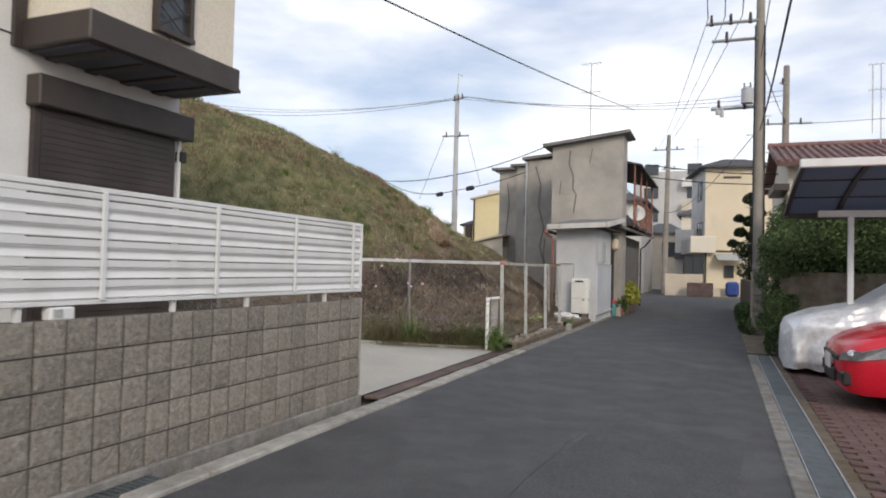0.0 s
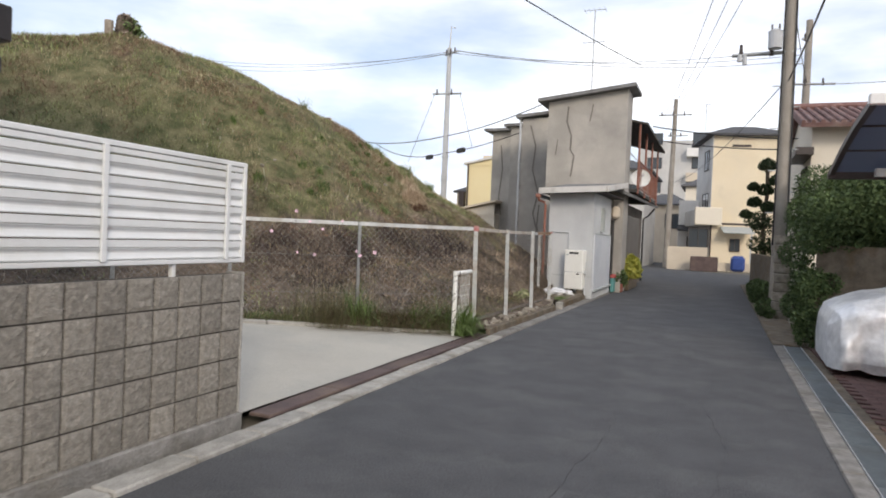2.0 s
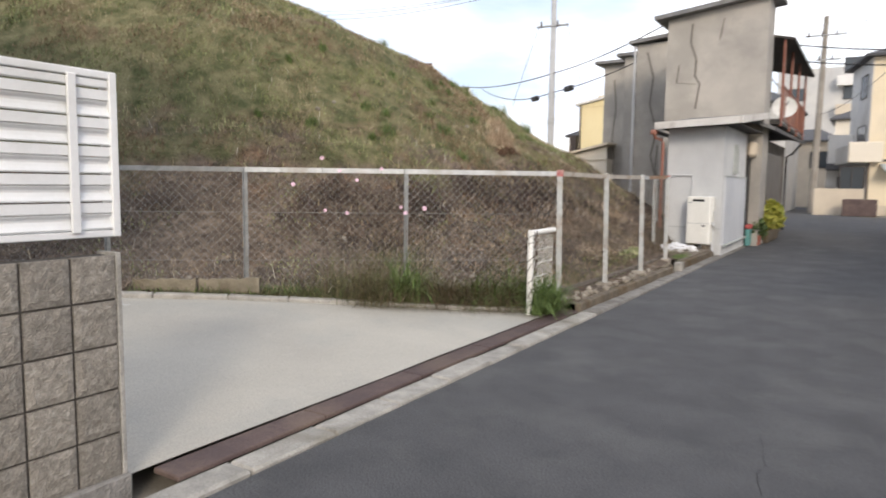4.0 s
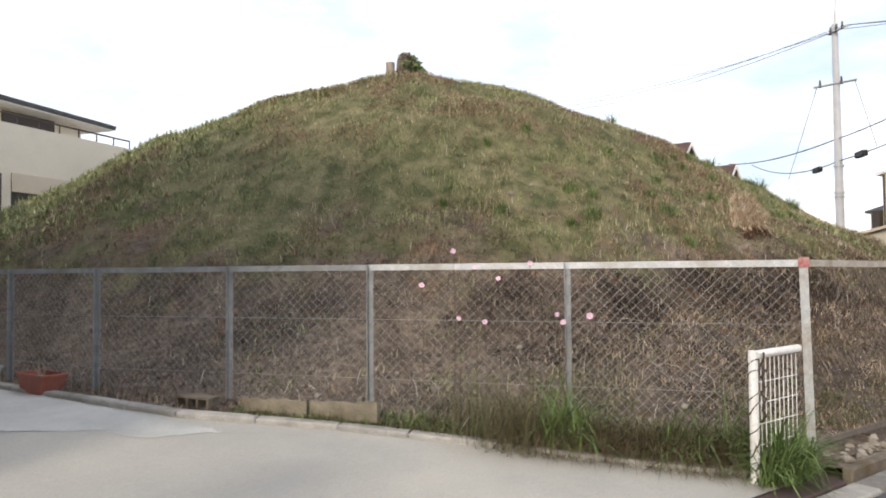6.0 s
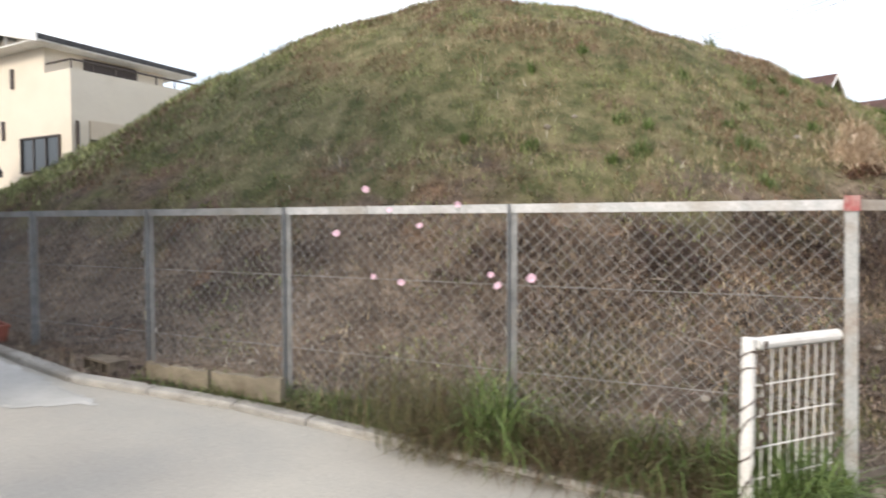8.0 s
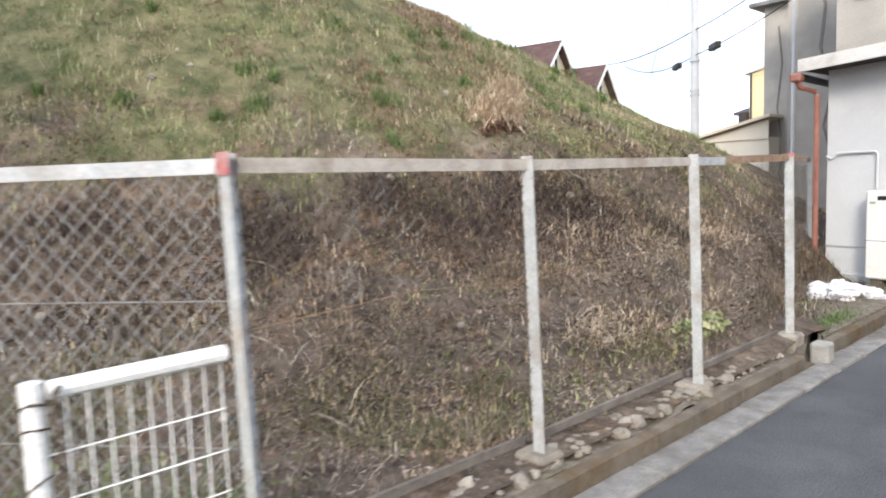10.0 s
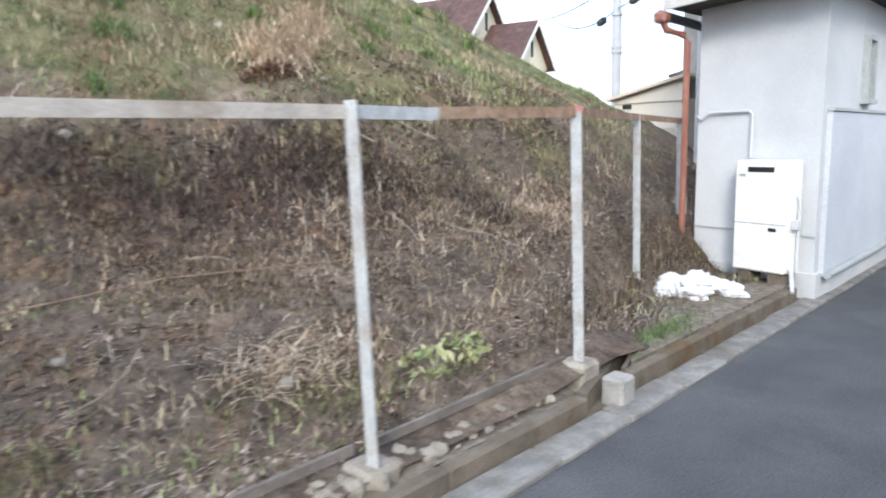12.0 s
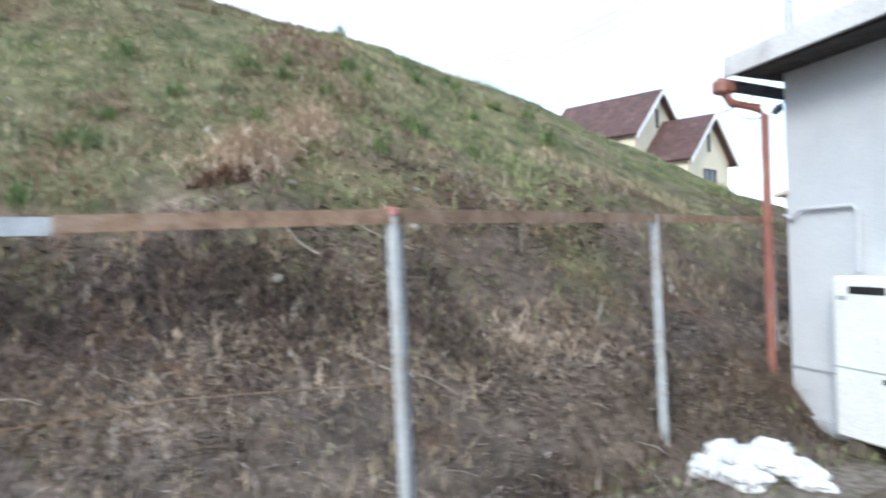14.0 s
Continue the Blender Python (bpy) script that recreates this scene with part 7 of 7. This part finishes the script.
wire((-12.45, 31.6, 6.1), (-22.96, 41.8, 7.5), 0.25, 0.024)
wire((-12.45, 31.6, 5.3), (-20.97, 40.7, 7.1), 0.45, 0.02)
wire((-12.45, 31.6, 6.1), (-6.0, 25.5, 6.3), 0.15, 0.02)
wire((-12.45, 31.6, 5.3), (-6.0, 25.5, 5.6), 0.15, 0.018)
for k, z in enumerate((9.9, 10.0, 9.95)):
    wire((-12.2 + k * 0.2, 31.4, z), (-34, 36 + k * 1.5, 12.4), 0.6, 0.012, M_GREYCABLE, "thin grey overhead wire")
    wire((-12.2 + k * 0.2, 31.4, z), (2.5, 33 + k, 9.6), 0.5, 0.012, M_GREYCABLE, "thin grey overhead wire")
for x, y, z in ((-14.0, 33.3, 5.32), (-11.2, 30.4, 5.25)):
    t = thing("cable_closure", "black cable splice box hanging on the wire", "cable box", (x, y, z), turn=-45)
    part("case", B(-0.32, 0.32, -0.09, 0.09, -0.1, 0.1, 0.03), M_BLACK, t)
wire((-13.1, 31.55, 8.05), (-15.6, 34.2, 5.2), 0.0, 0.012, M_GREYCABLE, "thin grey stay wire")
wire((-11.8, 31.5, 8.05), (-10.4, 29.6, 5.3), 0.0, 0.012, M_GREYCABLE, "thin grey stay wire")
# service drop over the lane, main runs
wire((-4.4, 4.74, 4.6), (-3.29, 28, 7.97), 0.12, 0.014)
for dx, z in ((-1.2, 7.9), (-0.8, 7.9), (-0.4, 7.9)):
    wire((0.82 + dx, 18.2, z), (-3.3 + dx * 0.5, 46.9, 9.7), 0.3, 0.01, M_GREYCABLE, "thin grey overhead wire")
    wire((0.82 + dx, 18.2, z), (0.9 + dx, -12, 11.5), 0.5, 0.012, M_GREYCABLE, "thin grey overhead wire")
wire((0.85, 18.3, 5.0), (0.3, -12.0, 5.6), 0.9, 0.014)
wire((0.85, 18.3, 6.8), (0.5, -12.0, 8.0), 0.6, 0.01)
wire((0.8, 18.3, 5.0), (-3.35, 47, 5.4), 0.5, 0.012)
wire((0.85, 18.3, 6.9), (2.5, 32, 8.0), 0.2, 0.012)
wire((-2.9, 29, 5.9), (4.5, 27.5, 5.2), 0.25, 0.02)
wire((-2.9, 29, 5.4), (4.5, 27.5, 4.9), 0.25, 0.02)
wire((2.5, 32, 7.9), (14, 30, 8.4), 0.3, 0.012, M_GREYCABLE, "thin grey overhead wire")


def antenna(x, y, z, h, label):
    t = thing("tv_antenna", label, "antenna")
    part("mast", bent([(x, y, z), (x, y, z + h)], 0.018, 5), M_GALV, t)
    for k, zz in enumerate((h, h * 0.68)):
        part("boom", bent([(x - 0.35, y, z + zz), (x + 0.35, y, z + zz)], 0.01, 4), M_GALV, t)
        for i in range(5):
            xx = x - 0.32 + i * 0.16
            part("element", bent([(xx, y - 0.22, z + zz), (xx, y + 0.22, z + zz)], 0.006, 4), M_GALV, t)
    return t


antenna(-4.35, 24.0, 5.6, 3.2, "thin tv antenna on the old house's roof")
antenna(4.75, 25.5, 5.8, 2.6, "thin tv antenna on the tiled roof")
antenna(-1.6, 51.0, 9.2, 1.8, "thin tv antenna on the cream house")

# ---- details on the mound ----
def heap_place(cx, cy, rx, ry, high=0.16):
    def place(rs, n):
        a, r = rs.uniform(0, 2 * np.pi, n), np.sqrt(rs.uniform(0, 1, n))
        x, y = cx + rx * r ** 1.5 * np.cos(a), cy + ry * r ** 1.5 * np.sin(a)
        return x, y, surf_z(x, y) + high * (1 - r) * rs.uniform(0, 1, n), 1 + 0 * x
    return place


long_blades("straw_heap", 2200, heap_place(-6.72, 15.98, 0.24, 0.34, 0.2), 0.3, 0.008, M_PALESTRAW, "heap of cut dry straw draped down the slope", 1.7, 61, 0.1, category="straw heap")
blades("straw_heap", 900, heap_place(-6.75, 16.1, 0.5, 0.7, 0.05), 0.2, 0.007, M_PALESTRAW, "loose straw strewn round the heap", lean=0.4, flat=1.3, seed=67, category="straw heap")
blades("heap_core", 420, heap_place(-6.46, 15.76, 0.12, 0.34, 0.1), 0.13, 0.014, M_CORE, "dark reddish dead roots inside the straw heap", lean=0.5, flat=1.0, seed=64, category="straw heap")
long_blades("straw_heap", 800, heap_place(-7.12, 16.62, 0.2, 0.28, 0.16), 0.3, 0.008, M_PALESTRAW, "smaller heap of dry straw on the slope", 1.7, 62, 0.1, category="straw heap")
blades("straw_heap", 420, heap_place(-4.3, 14.4, 0.25, 0.35, 0.03), 0.22, 0.006, M_PALESTRAW, "flattened dry straw behind the fence", lean=0.3, flat=1.3, seed=63, category="straw heap")
blades("straw_patch", 1800, heap_place(-5.2, 15.6, 0.6, 0.9, 0.02), 0.15, 0.006, M_PALESTRAW, "tan patch of dry cut grass on the lower slope", lean=0.4, flat=1.2, seed=65, category="dead plants")
blades("straw_patch", 1500, heap_place(-4.9, 17.2, 0.5, 0.7, 0.02), 0.15, 0.006, M_PALESTRAW, "tan patch of dry cut grass near the shed", lean=0.4, flat=1.2, seed=66, category="dead plants")
rng = random.Random(33)
spots = [(-7.7, 15.02), (-8.15, 13.7), (-8.0, 17.1), (-6.88, 17.16), (-7.22, 14.85), (-7.5, 13.5), (-8.05, 15.64), (-6.62, 14.45), (-8.6, 16.4), (-7.6, 17.9), (-7.3, 18.4), (-8.8, 17.6)]
spots += [(rng.uniform(-10.5, -7.2), rng.uniform(11.5, 20.0)) for k in range(16)]
for k, (x, y) in enumerate(spots):
    r = rng.choice((0.09, 0.12, 0.16)) if k < 12 else rng.choice((0.05, 0.07, 0.1))
    blades("grass_tuft", int(5200 * r * r) + 60, heap_place(x, y, r, r * rng.uniform(0.6, 1.5), 0.04), 0.15, 0.008, M_TUFT if k < 12 else M_LUSH, "dark green tuft of taller grass on the mound", lean=0.7, seed=70 + k, category="grass tuft")
for k, (x, y) in enumerate([(-9.6, 19.6), (-8.9, 20.3), (-10.4, 19.2), (-8.0, 19.9), (-11.5, 18.6)]):
    long_blades("skyline_weed", 60, heap_place(x, y, 0.1, 0.1, 0.02), 0.4, 0.012, M_TUFT, "taller weed standing on the mound's shoulder", 0.35, 130 + k, category="weed")
for k, (x, y) in enumerate([(-3.87, 14.88), (-3.84, 15.12)]):
    w = thing("broadleaf_weed", "pale yellow-green broadleaf weed at the fence foot", "weed", group="weeds at the fence foot")
    zz = float(surf_z(x, y))
    leaf_cloud("leaves", w, [(x, y, zz + 0.04, 0.1), (x + 0.03, y + 0.1, zz + 0.03, 0.09)], 90, 0.034, M_PALELEAF, 90 + k)
stump = thing("ivy_stump", "old stump wrapped in dry ivy on the mound's top", "stump", (-13.95, 14.53, float(mound_z(-13.95, 14.53))))
bm = bmesh.new()
tube(bm, (0, 0, -0.1), (0.02, 0, 0.42), 0.26, 0.22, seg=12)
part("trunk", bm, M_BARK, stump)
leaf_cloud("ivy", stump, [(0, 0, 0.12, 0.27), (0.03, 0.05, 0.3, 0.26), (0, 0, 0.46, 0.2)], 1500, 0.05, M_DEAD, 99)
leaf_cloud("leaves", stump, [(0.1, 0.05, 0.3, 0.27), (0.25, 0.2, 0.1, 0.2)], 500, 0.05, M_TUFT, 98)
part("cut_log", bent([(-0.2, -0.3, 0.0), (-0.2, -0.3, 0.42)], 0.1, 10), M_STICK, stump)
rs = np.random.RandomState(5)
for k in range(26):
    x, y = rs.uniform(-8.5, -4.0), rs.uniform(8.8, 17.5)
    if not on_mound(np.array([x]), np.array([y]))[0]:
        continue
    ob = new("stone", rubble_meshes[k % 5])
    s = rs.uniform(0.4, 0.9)
    ob.matrix_basis = pose(x, y, float(surf_z(x, y)) + 0.01, 0, 0, rs.uniform(0, 360)) @ Matrix.Scale(s, 4)
    tagged(ob, "pale stone lying on the mound's slope", "stone", "stones on the slope")
